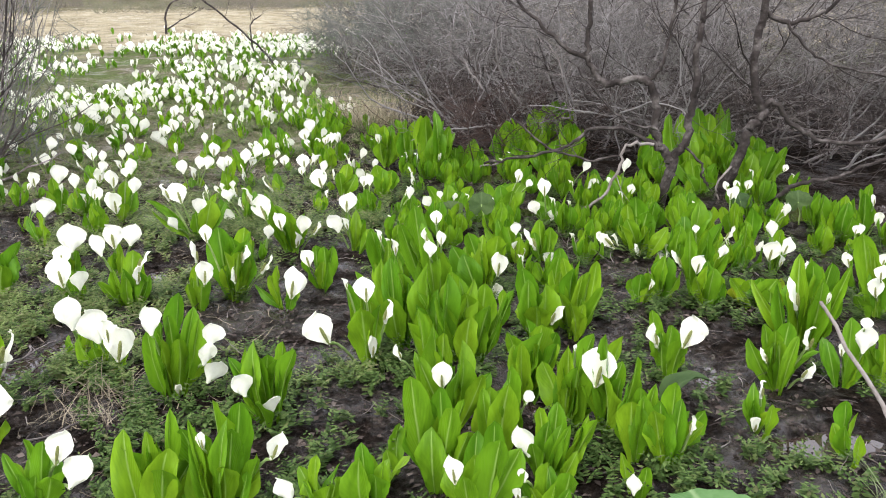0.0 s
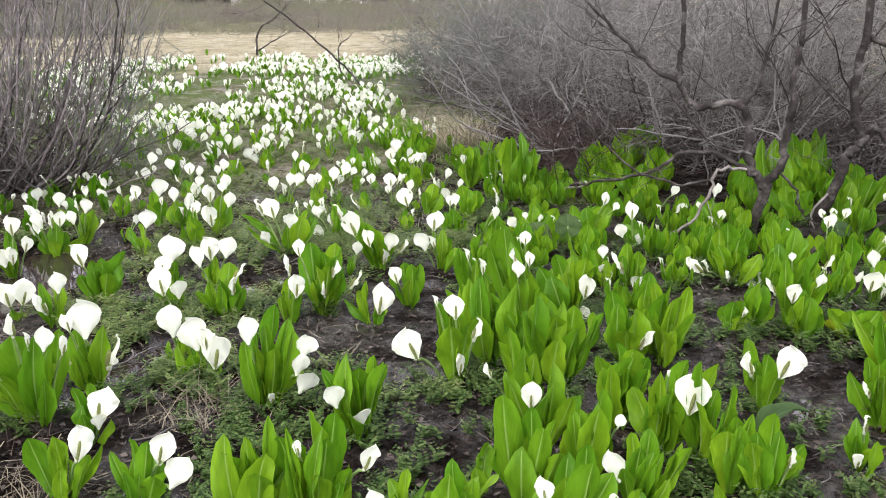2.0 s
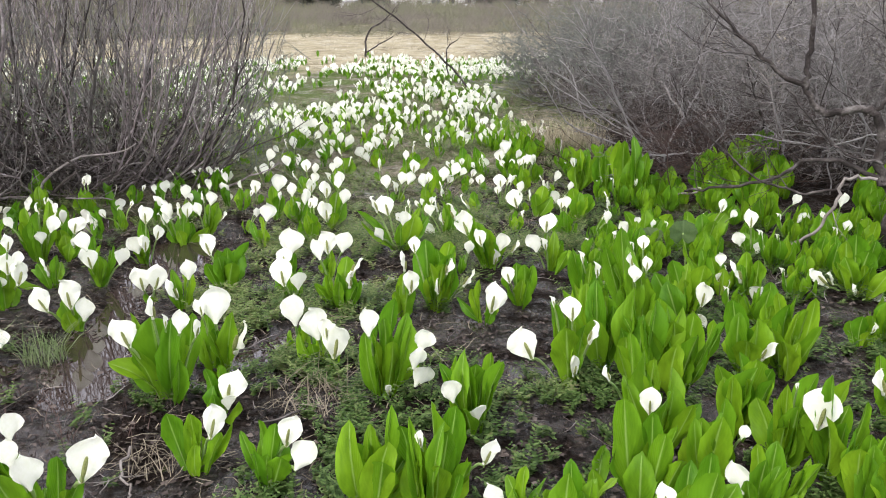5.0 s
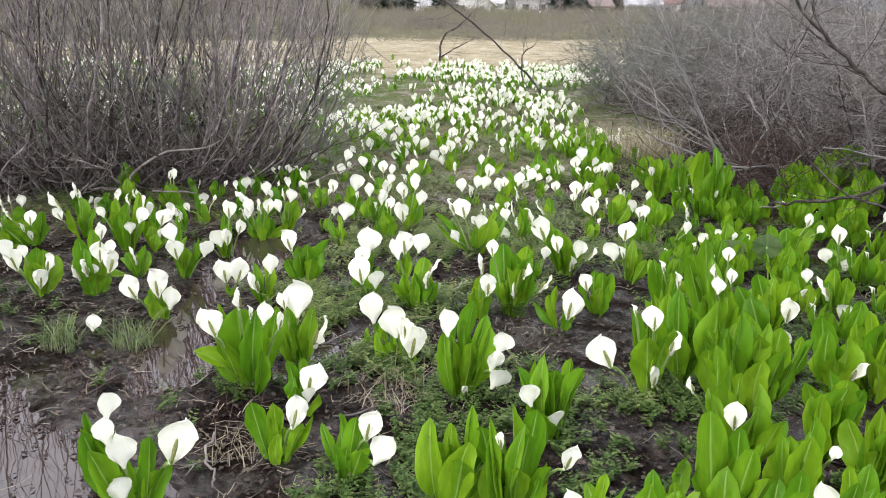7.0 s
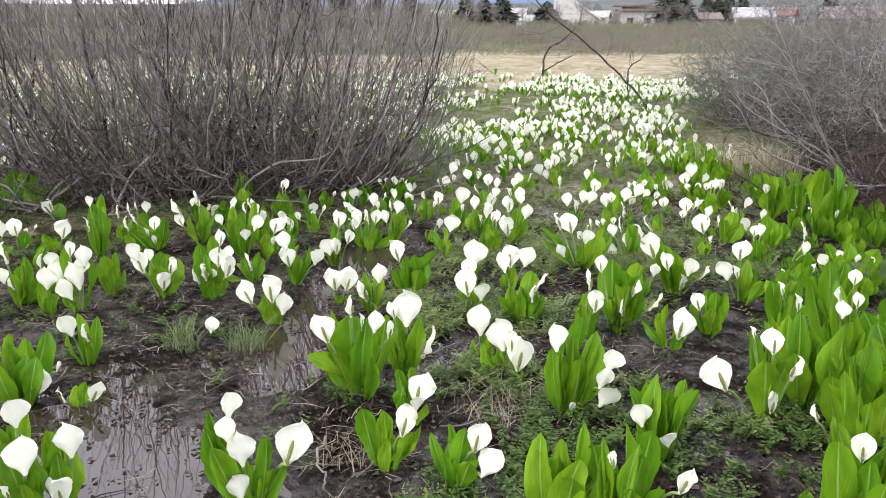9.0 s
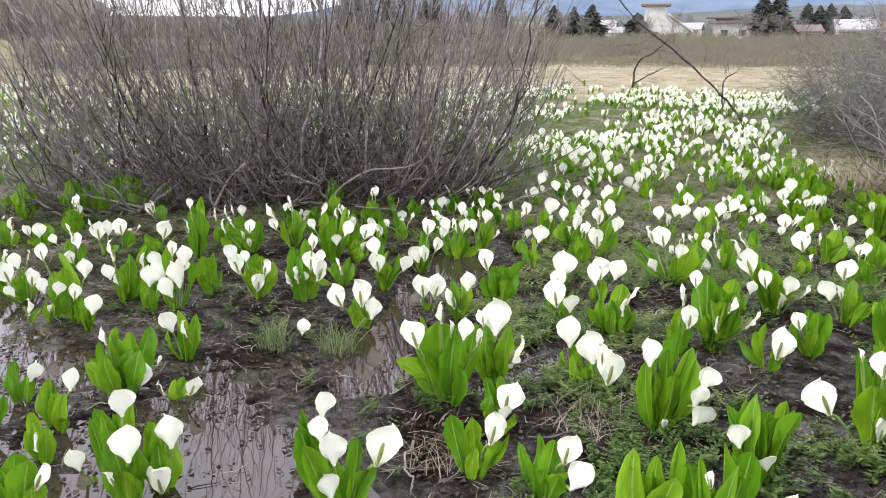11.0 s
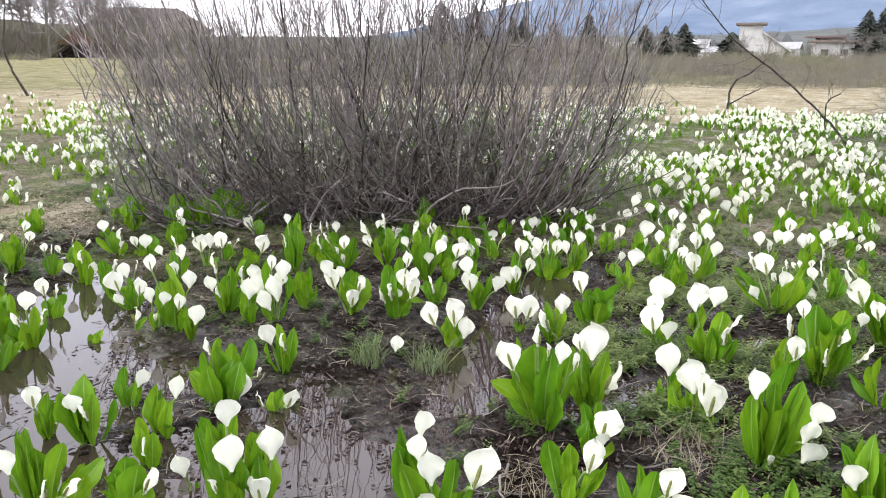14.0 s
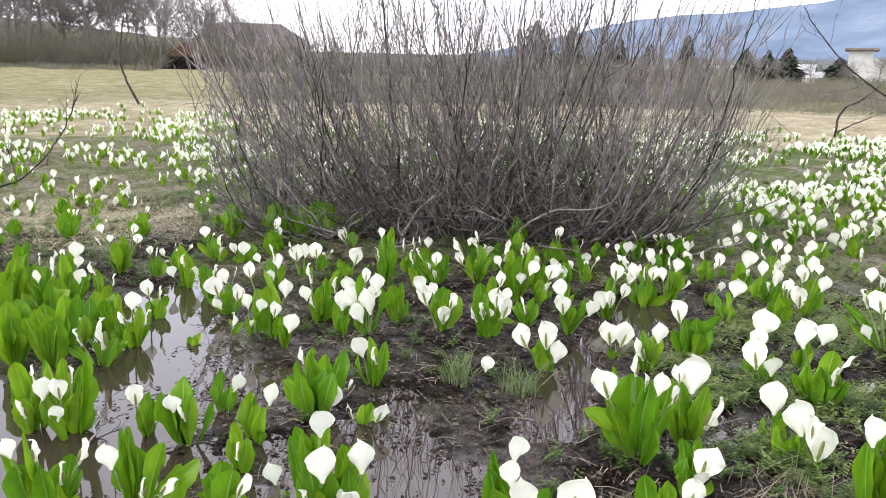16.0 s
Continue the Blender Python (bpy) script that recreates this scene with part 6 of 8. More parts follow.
far_plants("small_skunk_cabbages", 26, lambda: (rng.uniform(-6.0, -3.4), rng.uniform(4.4, 7.4)), "small white-flowered marsh plants between larger ones", 1.2, 0.07)
far_plants("small_skunk_cabbages", 150, lambda: polar(7.9, 10.6, 6, 42), "small white-flowered marsh plants between larger ones", 1.1, 0.03)
far_plants("distant_skunk_cabbages", 240, lambda: polar(10.3, 14.0, -2, 34), "white-flowered marsh plants in mossy wet ground")
far_plants("distant_skunk_cabbages", 680, lambda: polar(14.0, 19.6, -2, 34), "white-flowered marsh plants crowding the wet meadow")
far_plants("distant_skunk_cabbages", 620, lambda: polar(8.6, 23.5, 58, 84), "white-flowered marsh plants in open wet grass")
far_plants("distant_skunk_cabbages", 340, lambda: polar(9.0, 21.5, 34, 58), "white-flowered marsh plants behind the willow")
far_plants("distant_skunk_cabbages", 26, lambda: polar(22, 28, 60, 84), "scattered white-flowered plants in bleached grass")
far_plants("distant_skunk_cabbages", 22, lambda: polar(18.5, 21.5, 0, 60), "scattered white-flowered plants in bleached grass")


# ---- willow bush ----
def wander(p, d, length, segs, r, wob, rise):
    """A kinked growing line from p along d."""
    pts = [p.copy()]
    for _ in range(segs):
        d = (d + Vector((r.gauss(0, wob), r.gauss(0, wob), r.gauss(0, wob * 0.6) + rise))).normalized()
        p = p + d * (length / segs)
        pts.append(p.copy())
    return pts


def twigs(b, pts, r, count, length, radius, spread=0.6, rise=0.12, sub=0, wob=0.14):
    for _ in range(count):
        k = r.randint(len(pts) // 3, len(pts) - 2)
        d = (pts[k + 1] - pts[k]).normalized()
        side = Vector((r.gauss(0, 1), r.gauss(0, 1), r.gauss(0, 0.5))).normalized()
        tw = wander(pts[k].lerp(pts[k + 1], r.random()), (d + side * spread).normalized(), length * r.uniform(0.5, 1.2), 5, r, wob, rise)
        b.tube(tw, radius, radius * 0.35, 3)
        if sub:
            twigs(b, tw, r, sub, length * 0.45, radius * 0.6, 0.8, rise, 0, wob)


def arch(p, d, length, segs, r, wob, bend):
    """A shoot that leaves p along d and turns upright on its way."""
    pts, goal = [p.copy()], Vector((d.x * r.uniform(0.25, 0.75), d.y * r.uniform(0.25, 0.75), 1.0)).normalized()
    zig = Vector((r.gauss(0, 1), r.gauss(0, 1), 0)).normalized()
    for i in range(segs):
        t = min(1.0, (i / segs) * bend)
        e = (d.lerp(goal, t * t * (3 - 2 * t)) + zig * (wob * (1 if i % 2 else -1) * 0.6) + Vector((r.gauss(0, wob), r.gauss(0, wob), r.gauss(0, wob * 0.5)))).normalized()
        p = p + e * (length / segs)
        pts.append(p.copy())
    return pts


def build_willow():
    r = random.Random(11)
    root = thing("willow_bush", "leafless willow bush of many upright grey-brown stems", "shrub", WILLOW.x, WILLOW.y, 0.0)
    # stools along the bush, each with a sheaf of shoots
    stools = []
    for i in range(13):
        u = -1 + 2 * (i + 0.5) / 13
        stools.append((u, r.uniform(-0.7, 0.7)))
    for i in range(215):
        u, v = stools[i % 13]
        if u < -0.1 and i % 3 == 1:
            continue
        at = ALONG * (u * 1.60 - 0.14 + r.gauss(0, 0.13)) + ACROSS * (v * 0.55 + r.gauss(0, 0.10))
        z = ground_z(WILLOW.x + at.x, WILLOW.y + at.y) - 0.03
        lean = ALONG * max(-0.85, min(0.40, 0.58 * u + r.gauss(0, 0.55))) + ACROSS * (0.45 * v + r.gauss(0, 0.50))
        old = i % 4 == 0
        d = Vector((lean.x, lean.y, r.uniform(0.35, 0.8))).normalized()
        length = r.uniform(1.8, 3.25) * (1.0 - 0.24 * abs(u) ** 3)
        b = Build()
        pts = arch(Vector((at.x, at.y, z)), d, length, 18, r, 0.105, r.uniform(1.1, 2.4))
        b.tube(pts, r.uniform(0.011, 0.017) if old else r.uniform(0.006, 0.012), 0.0030, 6)
        # narrow upright side shoots
        for _ in range(5 if old else 3):
            k = r.randint(4, 14)
            e = (pts[k + 1] - pts[k]).normalized()
            side = Vector((r.gauss(0, 1), r.gauss(0, 1), 0)).normalized()
            q = arch(pts[k], (e + side * r.uniform(0.45, 0.95)).normalized(), r.uniform(0.40, 1.0), 8, r, 0.12, 1.4)
            b.tube(q, 0.0044, 0.0018, 4)
            twigs(b, q, r, 4, 0.26, 0.0022, 0.6, 0.10)
        part("stem", b.mesh("stem", BARK_TREE if i % 8 == 0 else BARK), root)
    # pale straight shoots leaning out over the western half
    for i in range(46):
        at = ALONG * r.uniform(-1.0, 0.45) + ACROSS * r.uniform(-0.45, 0.2)
        d = Vector((-ALONG.x * r.uniform(0.35, 0.85) + r.gauss(0, 0.1), -ALONG.y * r.uniform(0.35, 0.85) + r.gauss(0, 0.1), 0.9)).normalized()
        b = Build()
        pts = arch(Vector((at.x, at.y, -0.02)), d, r.uniform(1.5, 2.6), 16, r, 0.06, r.uniform(0.5, 1.1))
        b.tube(pts, r.uniform(0.006, 0.010), 0.0026, 5)
        twigs(b, pts, r, 7, 0.40, 0.0026, 0.7, 0.08, 2)
        part("stem", b.mesh("stem", BARK_GREY), root, "pale grey leaning shoot")
    # low crooked and fallen stems round the foot
    for i in range(190):
        u, v = r.uniform(-1, 1), r.uniform(-1, 1)
        at = ALONG * (u * 1.8) + ACROSS * (v * 0.6)
        d = Vector((ALONG.x * r.gauss(0.4 * u, 0.9) + ACROSS.x * r.gauss(-0.3, 0.6), ALONG.y * r.gauss(0.4 * u, 0.9) + ACROSS.y * r.gauss(-0.3, 0.6), r.uniform(0.05, 0.5))).normalized()
        b = Build()
        pts = wander(Vector((at.x, at.y, 0.02)), d, r.uniform(0.5, 1.2), 12, r, 0.24, 0.06)
        b.tube(pts, r.uniform(0.007, 0.016), 0.004, 5)
        twigs(b, pts, r, 6, 0.35, 0.0026, 0.9, 0.02, 1)
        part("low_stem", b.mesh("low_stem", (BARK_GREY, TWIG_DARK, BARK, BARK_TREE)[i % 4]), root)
    # one bleached dead branch hanging level in the stems
    b = Build()
    at = [Vector((px - WILLOW.x, py - WILLOW.y, pz)) for px, py, pz in ((-4.82, 6.13, 1.52), (-4.59, 6.28, 1.50), (-4.40, 6.40, 1.45), (-4.19, 6.52, 1.42))]
    b.tube(at, 0.009, 0.005, 6)
    part("dead_branch", b.mesh("dead_branch", DEADWOOD), root, "bleached dead branch")
    # tangle of fine dead twigs, thickest near the ground
    b = Build()
    pale = Build()
    for i in range(3600):
        a, q = r.uniform(0, 6.283), math.sqrt(r.random())
        at = ALONG * (q * math.cos(a) * 2.0 - 0.06) + ACROSS * (q * math.sin(a) * 0.70)
        d = Vector((r.gauss(0, 1), r.gauss(0, 1), r.uniform(0.0, 1.2))).normalized()
        if at.dot(ALONG) < -0.3 and i % 5 < 2:
            continue
        # low twigs are coloured dark, with the shade at the bush's foot painted in
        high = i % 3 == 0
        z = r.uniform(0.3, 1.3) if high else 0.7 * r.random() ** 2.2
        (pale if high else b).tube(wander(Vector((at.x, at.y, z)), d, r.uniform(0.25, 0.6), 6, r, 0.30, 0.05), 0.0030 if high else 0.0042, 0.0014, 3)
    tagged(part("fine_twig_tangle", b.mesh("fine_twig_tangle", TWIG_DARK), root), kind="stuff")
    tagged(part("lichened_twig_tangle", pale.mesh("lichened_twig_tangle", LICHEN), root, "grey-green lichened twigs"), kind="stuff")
    # grey fine shoots standing in the upper bush
    b = Build()
    for i in range(1100):
        u, v = r.uniform(-1, 1), r.uniform(-1, 1)
        at = ALONG * (u * 2.2) + ACROSS * (v * 0.8)
        d = Vector((ALONG.x * u * 0.5 + r.gauss(0, 0.25), ALONG.y * u * 0.5 + r.gauss(0, 0.25), 1.0)).normalized()
        if u < -0.1 and i % 2:
            continue
        b.tube(wander(Vector((at.x, at.y, r.uniform(0.5, 2.0) * (1 - 0.3 * abs(u)))), d, r.uniform(0.35, 0.8), 6, r, 0.10, 0.08), 0.0030, 0.0014, 3)
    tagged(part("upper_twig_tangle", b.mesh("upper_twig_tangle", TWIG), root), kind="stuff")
    # lichened twiggy shoots at both ends of the bush
    b = Build()
    for i in range(520):
        end = r.choice((1, 1, -1, -1))
        at = ALONG * (end * r.gauss(2.0, 0.22) if i < 400 else r.uniform(-1.8, -0.4)) + ACROSS * r.gauss(0, 0.35)
        d = Vector((ALONG.x * end * 0.4 + r.gauss(0, 0.5), ALONG.y * end * 0.4 + r.gauss(0, 0.5), r.uniform(0.3, 1.2))).normalized()
        p = wander(Vector((at.x, at.y, 1.2 * r.random() ** 1.3)), d, r.uniform(0.2, 0.5), 4, r, 0.25, 0.02)
        b.tube(p, 0.0035, 0.0018, 3)
        twigs(b, p, r, 4, 0.10, 0.0028, 1.0, 0.0)
    tagged(part("lichened_twig_tangle", b.mesh("lichened_twig_tangle", LICHEN), root), kind="stuff")


build_willow()


# ---- thicket ----
def shrub(x, y, rx, h, stems, seed, material=BARK_GREY, fine=900, lean=(0, 0)):
    """A tangled leafless shrub: arching stems, side branches and a mass of fine twigs."""
    r = random.Random(seed)
    root = thing("bare_shrub", "tangled leafless grey shrub with fine dead twigs", "shrub", x, y, 0.0, "thicket shrubs")
    for _ in range(stems):
        a, q = r.uniform(0, 6.283), math.sqrt(r.random()) * rx * 0.7
        at = Vector((q * math.cos(a), q * math.sin(a), ground_z(x + q * math.cos(a), y + q * math.sin(a)) - 0.03))
        d = Vector((math.cos(a) * 0.7 + r.gauss(0, 0.3) + lean[0], math.sin(a) * 0.7 + r.gauss(0, 0.3) + lean[1], 1.0)).normalized()
        pts = wander(at, d, h * r.uniform(0.8, 1.35), 11, r, 0.19, 0.0)
        b = Build()
        b.tube(pts, r.uniform(0.006, 0.013), 0.003, 5)
        twigs(b, pts, r, 16, 0.42, 0.0024, 0.9, 0.05, 6, 0.32)
        part("stem", b.mesh("stem", THICKET_TWIG if material is BARK_GREY else material), root)
    # a few stouter crooked branches, dark or bleached
    for k in range(14):
        a, q = r.uniform(0, 6.283), math.sqrt(r.random()) * rx
        at = Vector((q * math.cos(a), q * math.sin(a), r.uniform(0.05, 0.5) * h))
        d = Vector((r.gauss(0, 1), r.gauss(-0.3, 0.8), r.uniform(0.0, 0.9))).normalized()
        b = Build()
        pts = wander(at, d, r.uniform(0.6, 1.3), 11, r, 0.26, 0.03)
        b.tube(pts, r.uniform(0.006, 0.011), 0.003, 5)
        twigs(b, pts, r, 9, 0.30, 0.0034, 1.0, 0.02, 2, 0.3)
        part("branch", b.mesh("branch", BARK_TREE if k % 3 == 0 else BARK_GREY), root)
    b, low = Build(), Build()
    for k in range(int(fine * 1.3)):
        a, q = r.uniform(0, 6.283), math.sqrt(r.random()) * rx * 1.1
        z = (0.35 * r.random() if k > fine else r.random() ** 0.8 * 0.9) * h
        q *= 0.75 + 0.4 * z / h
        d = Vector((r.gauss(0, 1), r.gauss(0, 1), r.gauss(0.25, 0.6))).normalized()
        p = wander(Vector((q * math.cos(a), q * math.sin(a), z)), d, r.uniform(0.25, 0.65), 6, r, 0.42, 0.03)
        # low twigs go to the darker brown mesh: painted shade of the hollow
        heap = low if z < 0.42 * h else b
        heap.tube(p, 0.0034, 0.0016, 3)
        twigs(heap, p, r, 4, 0.22, 0.0021, 1.0, 0.03, 0, 0.35)
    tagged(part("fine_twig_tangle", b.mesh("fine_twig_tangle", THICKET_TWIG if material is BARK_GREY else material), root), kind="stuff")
    tagged(part("brushwood", low.mesh("brushwood", TWIG_DARK), root, "brown brushwood darkened to give the shade under the thicket"), kind="stuff")


for i, (sx, sy, sr, sh, sn) in enumerate(((-1.75, 12.6, 1.0, 1.05, 30), (-0.85, 10.6, 1.0, 1.35, 34), (0.0, 8.1, 0.95, 1.35, 34), (1.1, 7.4, 0.95, 1.5, 34), (2.3, 7.1, 1.0, 1.6, 32), (3.6, 6.9, 1.0, 1.7, 28), (0.6, 10.8, 1.3, 2.0, 30),
                                          (2.3, 10.0, 1.4, 2.2, 30), (4.2, 9.4, 1.4, 2.2, 26), (-0.6, 13.6, 1.4, 1.9, 28), (1.6, 13.6, 1.7, 2.4, 26))):
    shrub(sx, sy, sr, sh, sn, 100 + i, LICHEN if i in (0, 1) else BARK_GREY, fine=650)

# low red-brown brushwood where the thicket hangs over the mud
brush = thing("brushwood", "low heap of red-brown dead brushwood under the thicket", "shrub", -0.1, 7.0, 0.0)
r = random.Random(77)
for i in range(60):
    d = Vector((r.gauss(0, 0.7), r.gauss(-0.4, 0.5), r.uniform(0.2, 1.0))).normalized()
    pts = wander(Vector((r.gauss(0, 0.35), r.gauss(0.1, 0.25), -0.02)), d, r.uniform(0.5, 1.0), 8, r, 0.16, -0.03)
    b = Build()
    b.tube(pts, r.uniform(0.004, 0.008), 0.002, 4)
    twigs(b, pts, r, 7, 0.3, 0.0026, 0.9, 0.0, 2)
    part("stem", b.mesh("stem", RUST), brush)


# ---- alder tree and dead wood ----
def smooth_path(ctrl, n=5):
    """Catmull-Rom through the control points."""
    c = [Vector(p) for p in ctrl]
    c = [c[0] * 2 - c[1]] + c + [c[-1] * 2 - c[-2]]
    out = []
    for i in range(1, len(c) - 2):
        a, b, d, e = c[i - 1], c[i], c[i + 1], c[i + 2]
        for k in range(n):
            t = k / n
            out.append(0.5 * ((2 * b) + (d - a) * t + (2 * a - 5 * b + 4 * d - e) * t * t + (3 * b - a - 3 * d + e) * t ** 3))
    out.append(c[-2])
    return out


def limb(root, name, ctrl, r0, r1, material, seed, count=5, length=0.6, label=""):
    r = random.Random(seed)
    pts = [p + Vector((r.gauss(0, 0.006), r.gauss(0, 0.006), r.gauss(0, 0.006))) for p in smooth_path(ctrl)]
    b = Build()
    b.tube(pts, r0, r1, 9)
    twigs(b, pts, r, count, length, max(r1 * 0.35, 0.004), 0.9, 0.06, 4)
    return part(name, b.mesh(name, material), root, label)


tree = thing("alder_tree", "leafless crooked alder with two dark stems and spreading branches", "tree", 0.85, 5.35, 0.0)
limb(tree, "trunk", ((0, 0, -0.06), (0.02, 0, 0.10), (0.05, -0.01, 0.25), (0.05, -0.01, 0.33), (0.01, 0, 0.39), (-0.05, 0.01, 0.49), (-0.05, 0.01, 0.65), (-0.10, 0.03, 0.80), (-0.17, 0.04, 0.835), (-0.28, 0.08, 0.81), (-0.38, 0.10, 0.80), (-0.45, 0.12, 0.87), (-0.48, 0.13, 0.96), (-0.49, 0.13, 1.10), (-0.48, 0.13, 1.30), (-0.5, 0.1, 1.8), (-0.46, 0.12, 2.3)), 0.034, 0.012, BARK_TREE, 1)
limb(tree, "trunk", ((0.05, -0.01, 0.22), (0.09, -0.02, 0.37), (0.13, -0.04, 0.46), (0.15, -0.04, 0.64), (0.16, -0.04, 0.81), (0.15, -0.04, 0.98), (0.16, -0.04, 1.17), (0.16, -0.04, 1.30), (0.13, 0.0, 2.4)), 0.030, 0.014, BARK_TREE, 2)
limb(tree, "branch", ((-0.48, 0.13, 0.95), (-0.59, 0.14, 1.00), (-0.77, 0.19, 1.15), (-0.93, 0.23, 1.30), (-1.3, 0.3, 1.75)), 0.017, 0.008, BARK_TREE, 3, 9)
limb(tree, "branch", ((-0.11, 0.03, 0.82), (-0.06, 0.02, 0.90), (-0.02, 0.01, 1.04), (0, 0, 1.24), (0.04, 0, 1.9)), 0.014, 0.008, BARK_TREE, 4, 7)
limb(tree, "branch", ((0.0, -0.02, 0.40), (-0.16, -0.01, 0.49), (-0.32, 0.03, 0.53), (-0.47, 0.08, 0.50), (-0.61, 0.11, 0.38), (-0.86, 0.18, 0.31), (-1.12, 0.25, 0.25)), 0.016, 0.008, BARK_TREE, 5, 6, 0.4, "low sprawling grey branch")
limb(tree, "branch", ((-0.22, -0.05, 0.40), (-0.40, -0.01, 0.33), (-0.58, 0.03, 0.35), (-0.76, 0.08, 0.42), (-0.96, 0.14, 0.60), (-1.05, 0.16, 0.75)), 0.009, 0.005, BARK_TREE, 20, 5, 0.35)
limb(tree, "branch", ((-0.09, -0.12, 0.46), (-0.27, -0.20, 0.46), (-0.31, -0.24, 0.31), (-0.41, -0.25, 0.15), (-0.53, -0.26, 0.06), (-0.66, -0.27, 0.02)), 0.010, 0.008, DEADWOOD, 6, 2, 0.3, "drooping pale branch")
limb(tree, "branch", ((-0.05, -0.02, 0.53), (-0.25, -0.04, 0.58), (-0.42, 0.01, 0.73), (-0.6, 0.05, 0.95)), 0.008, 0.005, BARK_TREE, 21, 4, 0.3)
limb(tree, "branch", ((0.11, -0.03, 0.43), (0.20, -0.14, 0.36), (0.22, -0.14, 0.26), (0.26, -0.15, 0.20)), 0.008, 0.007, BARK_TREE, 22, 1, 0.2)

tree2 = thing("alder_tree", "leafless alder with a knotted dark trunk", "tree", 1.31, 5.63, 0.0)
limb(tree2, "trunk", ((-0.01, 0, -0.06), (0.03, -0.01, 0.09), (0.08, -0.03, 0.21), (0.12, -0.04, 0.40), (0.15, -0.05, 0.51), (0.22, -0.07, 0.58), (0.18, -0.06, 0.67), (0.13, -0.05, 0.88), (0.14, -0.05, 1.12), (0.15, -0.05, 1.29), (0.15, -0.02, 2.3)), 0.036, 0.022, BARK_TREE, 7)
limb(tree2, "branch", ((0.20, -0.07, 0.62), (0.26, -0.09, 0.67), (0.36, -0.12, 0.55), (0.48, -0.16, 0.47), (0.64, -0.22, 0.43), (0.90, -0.31, 0.47), (1.4, -0.4, 0.6)), 0.020, 0.010, BARK_TREE, 8, 6)
limb(tree2, "branch", ((0.14, -0.05, 1.23), (0.29, -0.10, 1.16), (0.45, -0.15, 1.21), (0.53, -0.18, 1.29), (0.8, -0.2, 1.7)), 0.017, 0.009, BARK_TREE, 9, 7)
limb(tree2, "branch", ((0.27, -0.11, 1.16), (0.39, -0.19, 1.01), (0.55, -0.24, 0.92), (0.82, -0.33, 0.86), (1.2, -0.45, 0.85)), 0.009, 0.005, BARK_TREE, 23, 6, 0.4)
limb(tree2, "branch", ((0.32, -0.11, 0.03), (0.48, -0.17, 0.15), (0.67, -0.23, 0.21), (0.91, -0.31, 0.35), (1.4, -0.45, 0.55)), 0.016, 0.009, BARK_TREE, 10, 5, 0.5, "low grey branch over the mud")
limb(tree2, "dead_shoot", ((0.06, -0.06, 0.24), (-0.05, -0.11, 0.13), (-0.04, -0.11, 0.05), (0.01, -0.13, -0.04)), 0.008, 0.006, DEADWOOD, 12, 1, 0.15, "pale dead shoot")

sapling = thing("leaning_sapling", "thin dark leafless sapling leaning over the flowers", "tree", -3.46, 13.43, 0.0)
limb(sapling, "trunk", ((0, 0, -0.05), (-0.28, -0.06, 0.33), (-0.74, -0.18, 0.79), (-1.24, -0.32, 1.23), (-1.65, -0.46, 1.55), (-2.11, -0.62, 2.06), (-2.4, -0.7, 2.5)), 0.019, 0.008, BARK_TREE, 13, 9, 0.7)
limb(sapling, "branch", ((-0.41, -0.1, 0.32), (-0.43, -0.1, 0.7), (-0.26, -0.06, 0.87)), 0.014, 0.007, BARK_TREE, 14, 4, 0.3)
stump = thing("dead_sapling", "small dark broken sapling standing in dry grass", "tree", -7.74, 19.93, ground_z(-7.74, 19.93))
limb(stump, "trunk", ((0, 0, -0.05), (0.09, 0.03, 0.60), (0.50, 0.17, 0.9), (0.75, 0.3, 1.2)), 0.030, 0.009, BARK_TREE, 15, 5, 0.7)
limb(stump, "branch", ((0.02, 0, 0.1), (0.35, 0.1, 0.3), (0.7, 0.2, 0.5)), 0.02, 0.01, BARK_TREE, 16, 6, 0.4)
pole = thing("dead_sapling", "thin crooked dead sapling in the open meadow", "tree", -25.95, 11.48, ground_z(-25.95, 11.48))
limb(pole, "trunk", ((0, 0, -0.05), (-0.13, -0.31, 0.7), (-0.2, -0.47, 1.4), (-0.16, -0.38, 2.16), (-0.1, -0.3, 2.8)), 0.042, 0.012, BARK_TREE, 17, 5, 0.5)
spar = thing("broken_branch", "bare broken grey branch leaning over the mud", "branch", 0.74, 2.65, 0.0)
limb(spar, "stick", ((0, 0, 0.477), (-0.033, -0.60, 0.367), (-0.07, -1.2, 0.2), (-0.1, -1.75, -0.03)), 0.0058, 0.0064, DEADWOOD, 18, 0)
shoot = thing("bare_shoot", "thin leafless shoot bending up from dry grass", "shrub", -8.05, 1.75, 0.0)
limb(shoot, "stem", ((0, 0, -0.03), (0.06, 0.26, 0.39), (0.14, 0.55, 0.51), (0.21, 0.76, 0.74), (0.25, 0.88, 0.93), (0.29, 0.99, 1.19)), 0.010, 0.004, BARK_TREE, 19, 6, 0.3)


